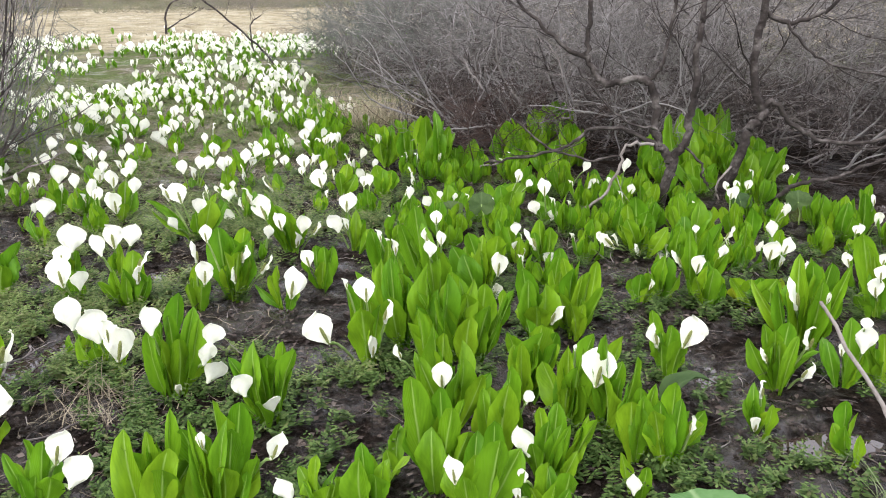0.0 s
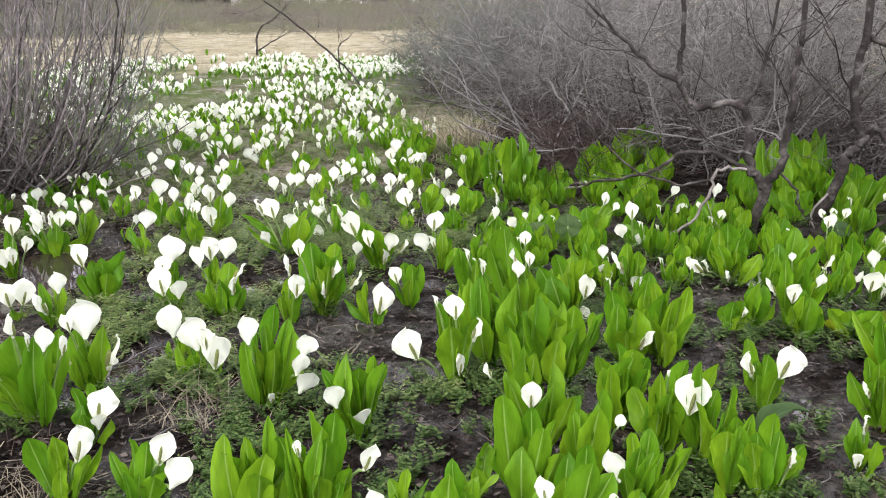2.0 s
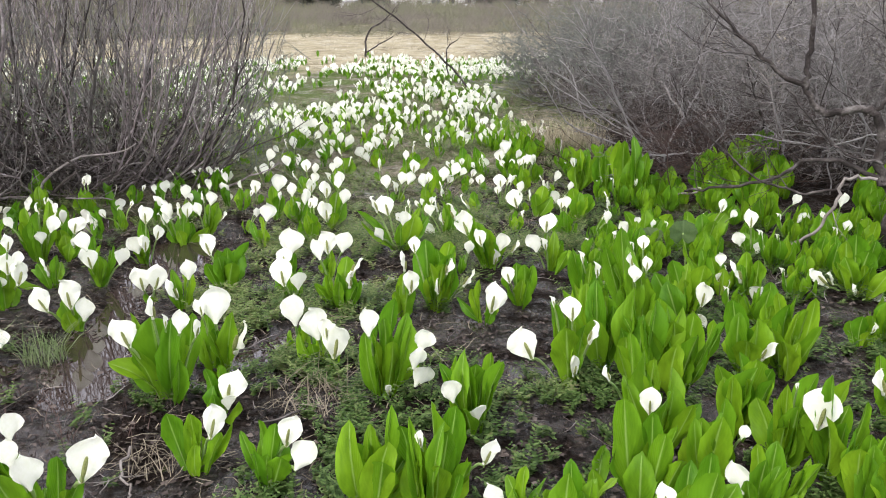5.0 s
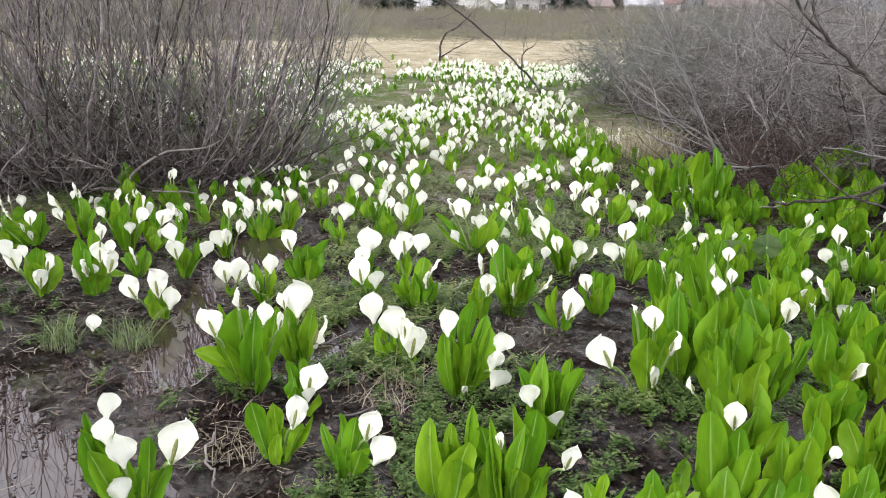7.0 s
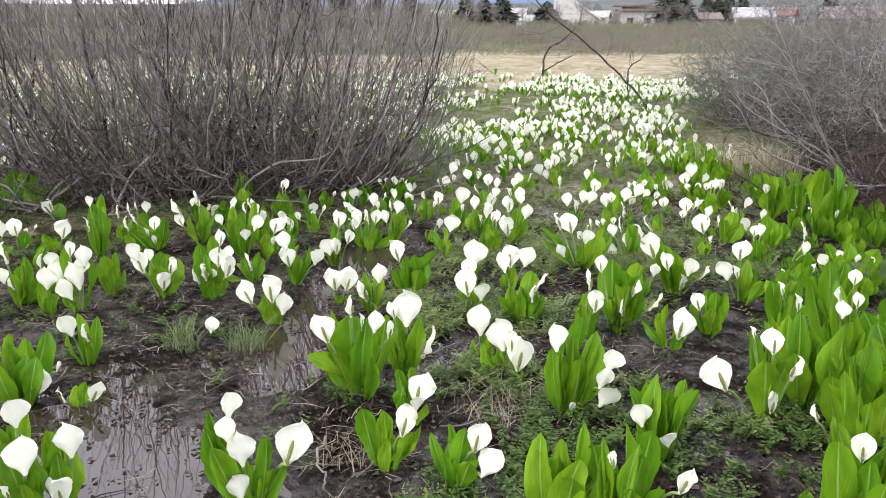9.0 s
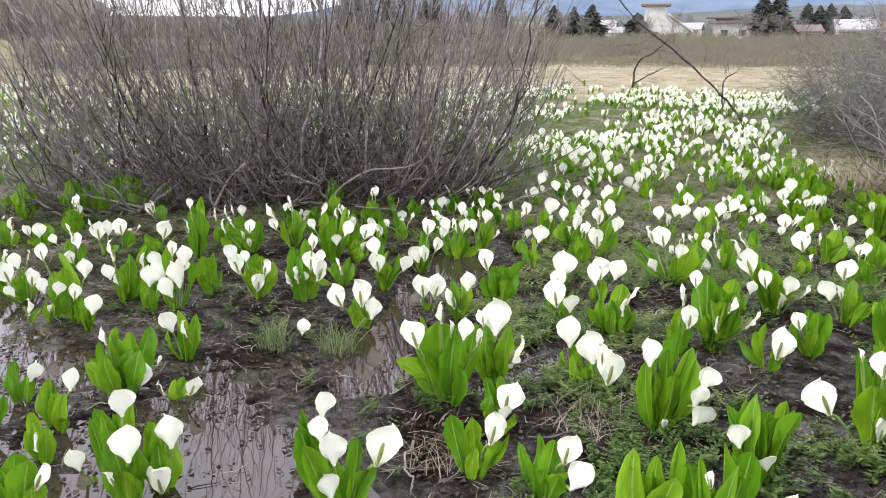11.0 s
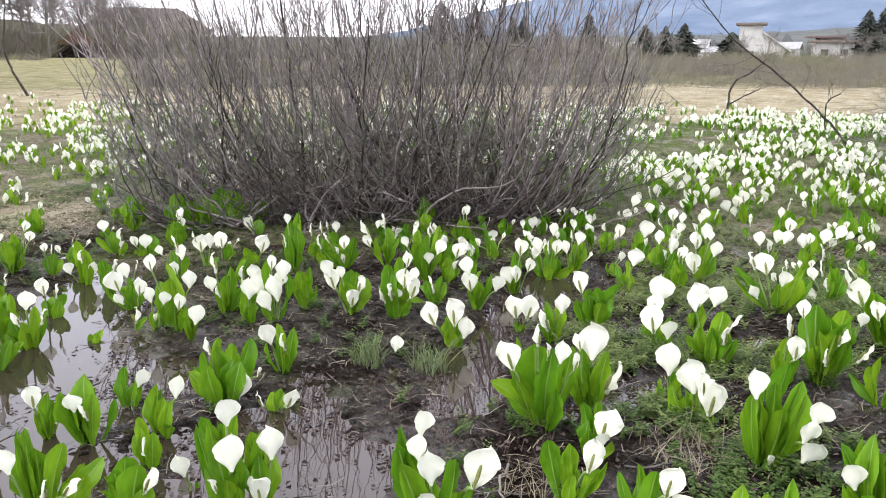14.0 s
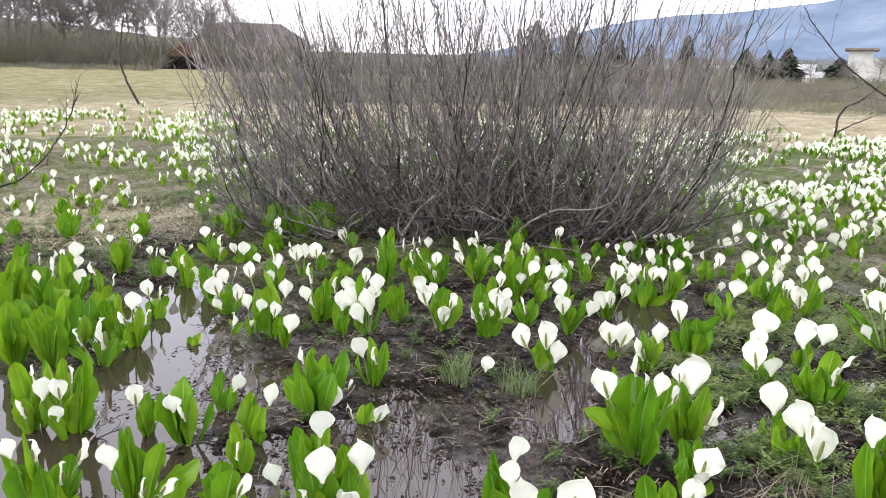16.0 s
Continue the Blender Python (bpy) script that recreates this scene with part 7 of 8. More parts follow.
# ---- butterbur leaves, lone flower, dead sticks ----
def round_leaf(name, x, y, z, size, tilt, turn, material, label):
    """A broad kidney-shaped leaf on a stalk, with a wavy toothed rim."""
    verts, uvs, faces, n, k = [Vector((0, 0, -0.02))], [(0.5, 0.5)], [], 36, 5
    for i in range(1, k + 1):
        for j in range(n):
            a = 2 * math.pi * j / n
            q = (i / k) * (1 - 0.55 * math.exp(-((abs(a - math.pi)) / 0.28) ** 2))
            q *= 1 + (0.05 * math.sin(a * 9 + 1) + 0.03 * math.sin(a * 17)) * (i == k)
            verts.append(Vector((q * math.sin(a), q * math.cos(a) * 0.95, 0.38 * abs(q * math.sin(a)) - 0.30 * max(0.0, q * math.cos(a)) ** 2 + 0.07 * q * math.sin(5 * a + 1) - 0.02)))
            uvs.append((0.5 + 0.5 * q * math.sin(a), 0.5 + 0.5 * q * math.cos(a)))
    for j in range(n):
        faces.append((0, 1 + j, 1 + (j + 1) % n))
    for i in range(k - 1):
        for j in range(n):
            p, q = 1 + i * n + j, 1 + i * n + (j + 1) % n
            faces.append((p, p + n, q + n, q))
    g = ground_z(x, y)
    root = thing(name, label, "plant", x, y, g)
    part("leaf", mesh("leaf", verts, faces, material, True, uvs), root, m=Matrix.Translation((0, 0, z - g)) @ Matrix.Rotation(radians(turn), 4, "Z") @ Matrix.Rotation(radians(tilt), 4, "X") @ Matrix.Diagonal((size, size, size, 1)))
    b = Build()
    b.tube([Vector((0.03, 0.02, -0.05)), Vector((0.02, 0.0, (z - g) * 0.5)), Vector((0, 0, z - g - 0.02 * size))], 0.006, 0.004, 6)
    part("stalk", b.mesh("stalk", STALK), root)


BUTTERBUR = [(1.27, 5.05, 0.144, 0.066, 55, 10), (1.6, 5.01, 0.153, 0.078, 60, -10), (1.73, 5.01, 0.09, 0.062, 40, -40), (1.43, 4.97, 0.09, 0.050, 30, 20), (-0.3, 4.7, 0.216, 0.074, 70, 0), (-0.47, 4.79, 0.162, 0.062, 50, 30)]
for bx, by, bz, size, tilt, turn in BUTTERBUR:
    round_leaf("butterbur", bx, by, bz, size, tilt, turn, LEAF_DULL, "dull grey-green broad round leaf on a stalk")
round_leaf("butterbur", 0.27, 2.06, 0.11, 0.115, 20, 10, LEAF_PALE, "large pale green wavy-edged round leaf near the mud")


def dead_stick(ctrl, r0, r1, seed, label, material=DEADWOOD, count=2, length=0.15):
    x, y, _ = ctrl[0]
    root = thing("dead_stick", label, "stick", x, y, 0.0)
    limb(root, "twig", [(a - x, c - y, z) for a, c, z in ctrl], r0, r1, material, seed, count, length)


dead_stick(((-0.67, 6.12, 0.020), (-0.38, 6.27, 0.050), (-0.07, 6.48, 0.070), (0.35, 6.74, 0.120)), 0.010, 0.006, 31, "long grey stick lying over a muddy pool")
dead_stick(((0.17, 4.48, 0.030), (0.25, 4.53, 0.060), (0.24, 4.39, 0.020), (0.10, 4.36, 0.020)), 0.005, 0.003, 32, "pale bent dead stalk lying on the mud")
dead_stick(((-2.07, 2.20, 0.070), (-2.05, 2.11, 0.050), (-1.96, 2.02, 0.030), (-1.95, 1.99, 0.020)), 0.005, 0.003, 33, "pale curled dead stalk lying on mud")
dead_stick(((-1.79, 2.51, 0.020), (-1.67, 2.61, 0.030), (-1.56, 2.72, 0.030), (-1.41, 2.79, 0.030)), 0.004, 0.002, 34, "thin dark twig lying across the weeds", BARK, 3)
dead_stick(((-2.84, 1.79, -0.030), (-2.69, 1.85, -0.030), (-2.55, 1.91, -0.030), (-2.39, 1.97, -0.030)), 0.003, 0.002, 35, "thin dark twig lying in shallow water", BARK, 0)
dead_stick(((-2.15, 2.84, 0.020), (-2.13, 3.04, 0.030), (-2.13, 3.17, 0.030)), 0.006, 0.003, 36, "dark twig lying on the mud", BARK, 3)
dead_stick(((-3.68, 1.09, -0.020), (-3.81, 1.21, 0.000), (-4.01, 1.31, 0.000)), 0.006, 0.003, 37, "dark twig lying on wet mud", BARK, 2)
lone = thing("fallen_flower", "single white bract bent over the grass tufts", "flower", -3.18, 2.83, ground_z(-3.18, 2.83))
flower(lone, random.Random(4), Vector((0.04, -0.03, 0.085)), 0.085, Vector((0.66, -0.75, 0)), 180, BACKS, Vector((0.66, -0.75, 0)), 0.5)

# ---- litter, weeds and grass ----
def strewn(name, count, pick, label, category, material, make):
    r = random.Random(len(name) * 7 + count)
    b = Build()
    for _ in range(count):
        x, y = pick(r)
        if x > right_edge(y) + 0.4:
            continue
        make(b, r, Vector((x, y, ground_z(x, y))))
    tagged(new(name, b.mesh(name, material)), label, category, kind="stuff")


def weed(b, r, p):
    """A small ferny sprig: a stem with paired leaflets."""
    if p.z < WATER_LEVEL + 0.012 or noise.noise(Vector((p.x * 1.3, p.y * 1.3, 9.0))) < r.uniform(-0.35, 0.15):
        return
    for _ in range(r.randint(2, 5)):
        a, h = r.uniform(0, 6.283), r.uniform(0.04, 0.12)
        d, side = Vector((math.cos(a), math.sin(a), 0)), Vector((-math.sin(a), math.cos(a), 0))
        lean = r.uniform(0.2, 0.7)
        for k in range(1, 7):
            t = k / 6
            q = p + d * (h * lean * t * t) + Vector((0, 0, h * t * (1 - 0.25 * t)))
            for sgn in (-1, 1):
                s = r.uniform(0.009, 0.017) * (1.3 - 0.8 * t)
                tip = q + side * (sgn * s * 1.9) + d * s * 0.6 + Vector((0, 0, r.uniform(-0.5, 0.7) * s))
                i = len(b.v)
                b.v += [q, q.lerp(tip, 0.5) + d * s * 0.5, tip, q.lerp(tip, 0.5) - d * s * 0.5]
                b.f.append((i, i + 1, i + 2, i + 3))


def lying_straw(b, r, p):
    if p.z < WATER_LEVEL + 0.006 and r.random() < 0.9:
        return
    a, n = r.uniform(0, 6.283), r.uniform(0.03, 0.16)
    d, side = Vector((math.cos(a), math.sin(a), 0)), Vector((-math.sin(a), math.cos(a), 0))
    z = max(p.z, WATER_LEVEL) + 0.005
    pts = [Vector((p.x, p.y, z)) + d * (n * k / 3) + side * (0.008 * math.sin(k * r.uniform(0.5, 1.5))) + Vector((0, 0, r.uniform(0, 0.018))) for k in range(4)]
    b.blade(pts, r.uniform(0.0009, 0.0022), side)


def grass_blade(b, r, p, h=0.16, spread=0.5):
    a, n = r.uniform(0, 6.283), h * r.uniform(0.6, 1.2)
    d, side = Vector((math.cos(a), math.sin(a), 0)), Vector((-math.sin(a), math.cos(a), 0))
    lean = spread * r.random()
    pts = [p + Vector((0, 0, n * s)) + d * (n * lean * s * s) for s in (0, 0.35, 0.7, 1.0)]
    b.blade(pts, r.uniform(0.0012, 0.0024), side)


def wide_blades(b, r, p, wide=1.0):
    """Dead blades matted together, leaning all ways."""
    for _ in range(7):
        a, n = r.uniform(0, 6.283), r.uniform(0.10, 0.26)
        d, side = Vector((math.cos(a), math.sin(a), 0)), Vector((-math.sin(a), math.cos(a), 0))
        o = p + Vector((r.gauss(0, 0.08), r.gauss(0, 0.08), -0.02))
        b.blade([o, o + d * n * 0.4 + Vector((0, 0, n * 0.16)), o + d * n + Vector((0, 0, n * 0.1))], r.uniform(0.006, 0.014) * wide, side)


def field_spot(r, d0, d1, a0, a1):
    a, d = radians(r.uniform(a0, a1)), r.uniform(d0, d1)
    return -0.5 - d * math.sin(a), 0.2 + d * math.cos(a)


near = lambda r: (r.uniform(-6.0, 1.0), r.uniform(1.2, 6.6))
strewn("ground_weed", 1200, lambda r: (r.uniform(-2.3, 0.25), r.uniform(1.5, 6.2)), "low ferny green weeds covering the mud", "weeds", WEED, weed)
strewn("ground_weed", 260, lambda r: (r.uniform(-1.7, -0.3), r.uniform(1.5, 3.2)), "low ferny weeds between large leaves", "weeds", WEED, weed)
def beside_plants(r):
    """A spot a hand or two from one of the plants by the path."""
    while True:
        x, y, _ = r.choice(PLANTED)
        if -2.4 < x < 2.0 and y < 5.8:
            return x + r.gauss(0, 0.14), y + r.gauss(0, 0.14)


strewn("ground_weed", 1800, lambda r: (r.uniform(-2.9, -0.7), r.uniform(2.9, 5.6)), "ferny green weeds and moss between the flowers", "weeds", MOSS, weed)
strewn("ground_weed", 1700, beside_plants, "ferny green weeds round the feet of the marsh plants", "weeds", WEED, weed)
strewn("ground_weed", 850, lambda r: (r.uniform(0.2, 2.6), r.uniform(1.7, 5.4)), "low ferny weeds on wet mud", "weeds", WEED, weed)
strewn("ground_weed", 420, lambda r: (r.uniform(-5.5, -2.2), r.uniform(1.4, 5.0)), "sparse low green weeds on wet mud", "weeds", WEED, weed)
strewn("ground_weed", 6000, lambda r: (r.uniform(-5.6, -0.9), r.uniform(4.6, 13.0)), "moss and low weeds between the flowers", "weeds", MOSS, weed)
def flake(b, r, p):
    """A dead leaf: two folded halves."""
    if p.z < WATER_LEVEL - 0.02:
        return
    a, n = r.uniform(0, 6.283), 0.003 + 0.016 * r.random() ** 2
    d, side = Vector((math.cos(a), math.sin(a), r.uniform(-0.2, 0.2))), Vector((-math.sin(a), math.cos(a), r.uniform(-0.4, 0.4)))
    c, i = Vector((p.x, p.y, max(p.z, WATER_LEVEL) + 0.006)), len(b.v)
    up = Vector((0, 0, n * r.uniform(0.1, 0.5)))
    b.v += [c - d * n, c + side * n * 0.6 + up, c + d * n, c - side * n * 0.6 + up]
    b.f += [(i, i + 1, i + 2), (i, i + 2, i + 3)]


strewn("ground_weed", 1400, lambda r: (r.uniform(-9.5, -5.0), r.uniform(1.5, 6.0)), "low weeds and moss beside the willow", "weeds", WEED, weed)
strewn("dead_straw", 1500, lambda r: (r.uniform(-9.5, -5.5), r.uniform(1.5, 6.0)), "dead grass lying beside the willow", "litter", STRAW, lying_straw)
strewn("leaf_litter", 12000, lambda r: (r.uniform(-9.0, -6.0), r.uniform(1.4, 6.0)), "dark rotting leaf litter beside the willow", "litter", LITTER, flake)
strewn("leaf_litter", 42000, near, "dark rotting leaf litter lying on the mud", "litter", LITTER, flake)
def floating(b, r, p):
    """Dark rotting scraps afloat in drifts."""
    if p.z > WATER_LEVEL or noise.noise(Vector((p.x * 2.6, p.y * 2.6, 2.0))) < r.uniform(-0.1, 0.35):
        return
    flake(b, r, Vector((p.x, p.y, WATER_LEVEL - 0.004)))
    if r.random() < 0.12:
        d = Vector((r.gauss(0, 1), r.gauss(0, 1), 0)).normalized()
        b.tube(wander(Vector((p.x, p.y, WATER_LEVEL + 0.002)), d, r.uniform(0.04, 0.16), 4, r, 0.2, 0.0), 0.0022, 0.001, 4)


strewn("floating_litter", 5200, lambda r: (r.uniform(-6.0, -2.0), r.uniform(0.8, 3.6)), "dark rotting scraps afloat on the still water", "litter", LITTER, floating)


def lying_twig(b, r, p):
    if p.z < WATER_LEVEL - 0.015:
        return
    d = Vector((r.gauss(0, 1), r.gauss(0, 1), r.uniform(0.0, 0.25))).normalized()
    b.tube(wander(Vector((p.x, p.y, max(p.z, WATER_LEVEL) + 0.004)), d, r.uniform(0.03, 0.13), 4, r, 0.25, 0.0), r.uniform(0.0012, 0.003), 0.0008, 4)


strewn("dead_twigs", 2600, lambda r: (r.uniform(-5.5, 1.6), r.uniform(1.3, 5.0)), "dark broken twigs strewn over the mud", "litter", TWIG_DARK, lying_twig)
strewn("dead_straw", 3600, lambda r: (r.uniform(-6.0, -1.2), r.uniform(1.2, 6.6)), "dead grass stalks lying on the mud", "litter", STRAW, lying_straw)
strewn("dead_straw", 5000, lambda r: field_spot(r, 7.5, 17, 52, 86), "bleached dead grass lying in the wet meadow", "litter", STRAW, lambda b, r, p: wide_blades(b, r, p, 0.35))
strewn("ground_weed", 2600, lambda r: field_spot(r, 7.5, 15, 52, 86), "moss and low weeds in the wet meadow", "weeds", MOSS, weed)
strewn("dead_straw", 5200, lambda r: (r.uniform(-5.5, -0.6), r.uniform(6.0, 13.0)), "bleached dead grass lying between the flowers", "litter", STRAW, lying_straw)


strewn("dead_straw", 2600, lambda r: (r.uniform(-5.8, -1.2), r.uniform(5.4, 13.0)), "matted bleached grass between the flowers", "litter", STRAW, lambda b, r, p: wide_blades(b, r, p, 0.22))


def heap(name, x, y, rad, count, h, spread, material, label, category):
    r = random.Random(int(abs(x) * 100))
    b = Build()
    for _ in range(count):
        a, q = r.uniform(0, 6.283), rad * math.sqrt(r.random())
        px, py = q * math.cos(a), q * math.sin(a)
        grass_blade(b, r, Vector((px, py, ground_z(x + px, y + py) - 0.005)), h, spread)
    ob = new(name, b.mesh(name, material))
    ob.location = (x, y, 0)
    tagged(ob, label, category, kind="stuff")


heap("grass_tuft", -3.23, 2.70, 0.08, 120, 0.14, 1.6, GRASS, "tuft of fine grey-green grass in wet mud", "grass")
heap("grass_tuft", -2.97, 2.86, 0.10, 150, 0.13, 1.6, GRASS, "tuft of fine green grass in wet mud", "grass")
heap("grass_tuft", 0.95, 2.15, 0.20, 150, 0.14, 1.4, GRASS, "thin sprawling tuft of grass on mud", "grass")
heap("dead_grass_wisp", -1.68, 2.72, 0.15, 110, 0.09, 2.4, STRAW, "small heap of pale dead grass stalks", "litter")
heap("dead_grass_wisp", -2.0, 2.2, 0.10, 50, 0.08, 2.4, STRAW, "small heap of pale dead grass stalks", "litter")
for wx, wy in ((-2.75, 2.42), (-2.5, 2.33), (-2.32, 2.2), (-2.95, 2.55), (-2.2, 2.45)):
    heap("dead_grass_wisp", wx, wy, 0.15, 34, 0.06, 2.2, RUST, "dark wisp of rotting grass matted on mud", "grass")
heap("straw_bank", -1.45, 8.5, 0.5, 800, 0.30, 2.2, FIELD_STRAW, "grey dead grass at the thicket's edge", "grass")


# winter grass of the open field
strewn("straw_bank", 2200, lambda r: (-8.5 + r.gauss(0, 0.55), 3.0 + r.gauss(0, 0.5)), "flattened bank of bleached dead grass", "grass", FIELD_STRAW, lambda b, r, p: wide_blades(b, r, p, 0.3))
strewn("winter_grass", 3800, lambda r: field_spot(r, 18, 33, -6, 62), "matted bleached grass of the open field", "grass", FIELD_STRAW, wide_blades)
strewn("winter_grass", 2200, lambda r: field_spot(r, 19, 40, 60, 86), "matted green-brown grass of the western meadow", "grass", FIELD_GREEN, wide_blades)


# ---- meadow's edge, scrub, woods ----
def scrub_belt(name, count, a0, a1, d0, d1, h0, h1, label):
    r = random.Random(int(d0 * 10 + count))
    b = Build()
    for _ in range(count):
        a, d = radians(r.uniform(a0, a1)), r.uniform(d0, d1)
        # open ground before the hut
        if 61.0 < math.degrees(a) < 64.5 and 70 < d < 89:
            continue
        x, y = -0.5 - d * math.sin(a), 0.2 + d * math.cos(a)
        z, h = ground_z(x, y) - 0.05, r.uniform(h0, h1)
        for _ in range(40):
            e = Vector((r.gauss(0, 0.8), r.gauss(0, 0.8), r.uniform(0.5, 1.3))).normalized()
            p = Vector((x + r.gauss(0, 0.35), y + r.gauss(0, 0.35), z))
            b.tube([p, p + e * h * 0.5, p + e * h * r.uniform(0.7, 1.1) + Vector((r.gauss(0, 0.12), r.gauss(0, 0.12), 0))], 0.011 * d / 45, 0.004 * d / 45, 3)
    tagged(new(name, b.mesh(name, SCRUB, False)), label, "shrubs", kind="stuff")


scrub_belt("scrub_belt", 1000, -12, 60, 30, 60, 0.25, 0.85, "brown leafless scrub along the meadow's far edge")
scrub_belt("scrub_belt", 620, 56, 92, 79, 97, 1.8, 4.6, "brown leafless scrub on a bank beyond the meadow")


def bare_tree(x, y, h, seed):
    r = random.Random(seed)
    z = ground_z(x, y)
    root = thing("bare_tree", "tall leafless broad-crowned tree on a distant bank", "tree", x, y, z, "distant trees")
    b, crown = Build(), Build()
    trunk = wander(Vector((0, 0, -0.2)), Vector((0, 0, 1)), h * 0.8, 8, r, 0.08, 0.1)
    b.tube(trunk, h * 0.018, h * 0.005, 6)
    part("trunk", b.mesh("trunk", BARK_GREY), root)
    twigs(crown, trunk, r, 30, h * 0.45, h * 0.0045, 1.3, 0.05, 12)
    part("crown", crown.mesh("crown", BARK_GREY), root)


scrub_belt("scrub_belt", 90, -6, 30, 92, 110, 0.8, 1.9, "leafless garden shrubs before the houses")
scrub_belt("scrub_belt", 330, 26, 60, 80, 110, 2.0, 3.6, "grey-brown leafless copse behind the meadow")
scrub_belt("scrub_belt", 150, -6, 30, 62, 92, 0.7, 1.6, "uneven brown and olive shrubs below the houses")
r = random.Random(3)
for i in range(60):
    a, d = radians(58 + 30 * (i + r.random()) / 60), r.uniform(80, 108)
    bare_tree(-0.5 - d * math.sin(a), 0.2 + d * math.cos(a), r.uniform(5.5, 9) * (1.35 if a > radians(63.5) else 0.9), i)
for i in range(16):
    a, d = radians(3 + 26 * (i + r.random()) / 16), r.uniform(100, 113)
    bare_tree(-0.5 - d * math.sin(a), 0.2 + d * math.cos(a), r.uniform(2.4, 4.0), 80 + i)
for i in range(12):
    a, d = radians(26 + 34 * (i + r.random()) / 12), r.uniform(95, 130)
    bare_tree(-0.5 - d * math.sin(a), 0.2 + d * math.cos(a), r.uniform(5, 8), 50 + i)

scrub_belt("scrub_belt", 260, 54, 92, 70, 80, 0.2, 0.7, "low brown weeds along the meadow's end")
bank = Build()
k = 60
for i in range(k + 1):
    a = radians(56 + 40 * i / k)
    rise = 1.8 * smoothstep(62, 75, 56 + 40 * i / k)
    for d, z in ((92, 0.9), (98, 3.4 + rise * 0.6), (106, 4.9 + rise), (140, 5.8 + rise)):
        zz = z + (0.5 * noise.noise(Vector((i * 0.3, d, 0))) if d > 100 else 0)
        bank.v.append(Vector((-0.5 - d * math.sin(a), 0.2 + d * math.cos(a), zz)))
for i in range(k):
    for j in range(3):
        q = i * 4 + j
        bank.f.append((q, q + 1, q + 5, q + 4))
tagged(new("bank", bank.mesh("bank", SCRUB)), "brown earth bank under the distant trees", "bank", kind="structure")


def conifer(a, d, h, w, seed):
    r = random.Random(seed)
    x, y = -0.5 - d * math.sin(radians(a)), 0.2 + d * math.cos(radians(a))
    root = thing("conifer", "dark green pointed conifer beside the houses", "tree", x, y, ground_z(x, y), "distant conifers")
    b, c = Build(), Build()
    b.tube([Vector((0, 0, -0.2)), Vector((0, 0, h * 0.5)), Vector((0, 0, h * 0.97))], h * 0.03, 0.02, 6)
    part("trunk", b.mesh("trunk", BARK_TREE), root)
    for i in range(900):
        t = r.random() ** 0.9
        e, rad = r.uniform(0, 6.283), w * 0.62 * min(1.0, (1 - t) * 1.5) ** 0.75 * (0.88 + 0.12 * math.sin(t * 17 + seed)) + 0.14
        rad *= 0.9 + 0.15 * math.sin(e * 3 + t * 9 + seed)
        q = Vector((math.cos(e), math.sin(e), 0))
        z = h * (0.03 + 0.96 * t)
        side = Vector((-q.y, q.x, r.uniform(-0.7, 0.7))).normalized()
        tip = r.uniform(0.75, 1.25)
        c.blade([Vector((0, 0, z + 0.1)) + q * rad * 0.3, Vector((0, 0, z)) + q * rad * 0.75 * tip, Vector((0, 0, z + r.uniform(-0.3, 0.15))) + q * rad * tip], 0.09 + rad * 0.05, side)
    part("crown", c.mesh("crown", NEEDLE), root)


for a, d, h, w, s in ((25.3, 115, 4.7, 3.0, 1), (23.95, 115, 4.5, 2.6, 2), (22.75, 115, 4.8, 3.7, 3), (19.75, 115, 3.6, 4.0, 4), (11.9, 118, 6.2, 3.6, 5), (11.0, 120, 6.6, 3.8, 6), (10.5, 112, 2.9, 2.4, 14), (39.1, 118, 8.3, 6.0, 7), (36.7, 118, 7.6, 4.0, 8), (34.1, 118, 5.9, 2.8, 9), (33.4, 118, 6.2, 2.8, 10),
                      (31.4, 118, 5.2, 2.8, 15), (29.0, 118, 6.4, 3.2, 16), (9.3, 138, 5.4, 3.2, 17), (8.6, 138, 5.0, 3.0, 18), (8.0, 138, 5.3, 3.2, 19), (7.2, 138, 4.9, 3.0, 20), (2.0, 118, 4.5, 3, 11), (-2.0, 118, 4.5, 3, 12)):
    conifer(a, d, h, w, s)


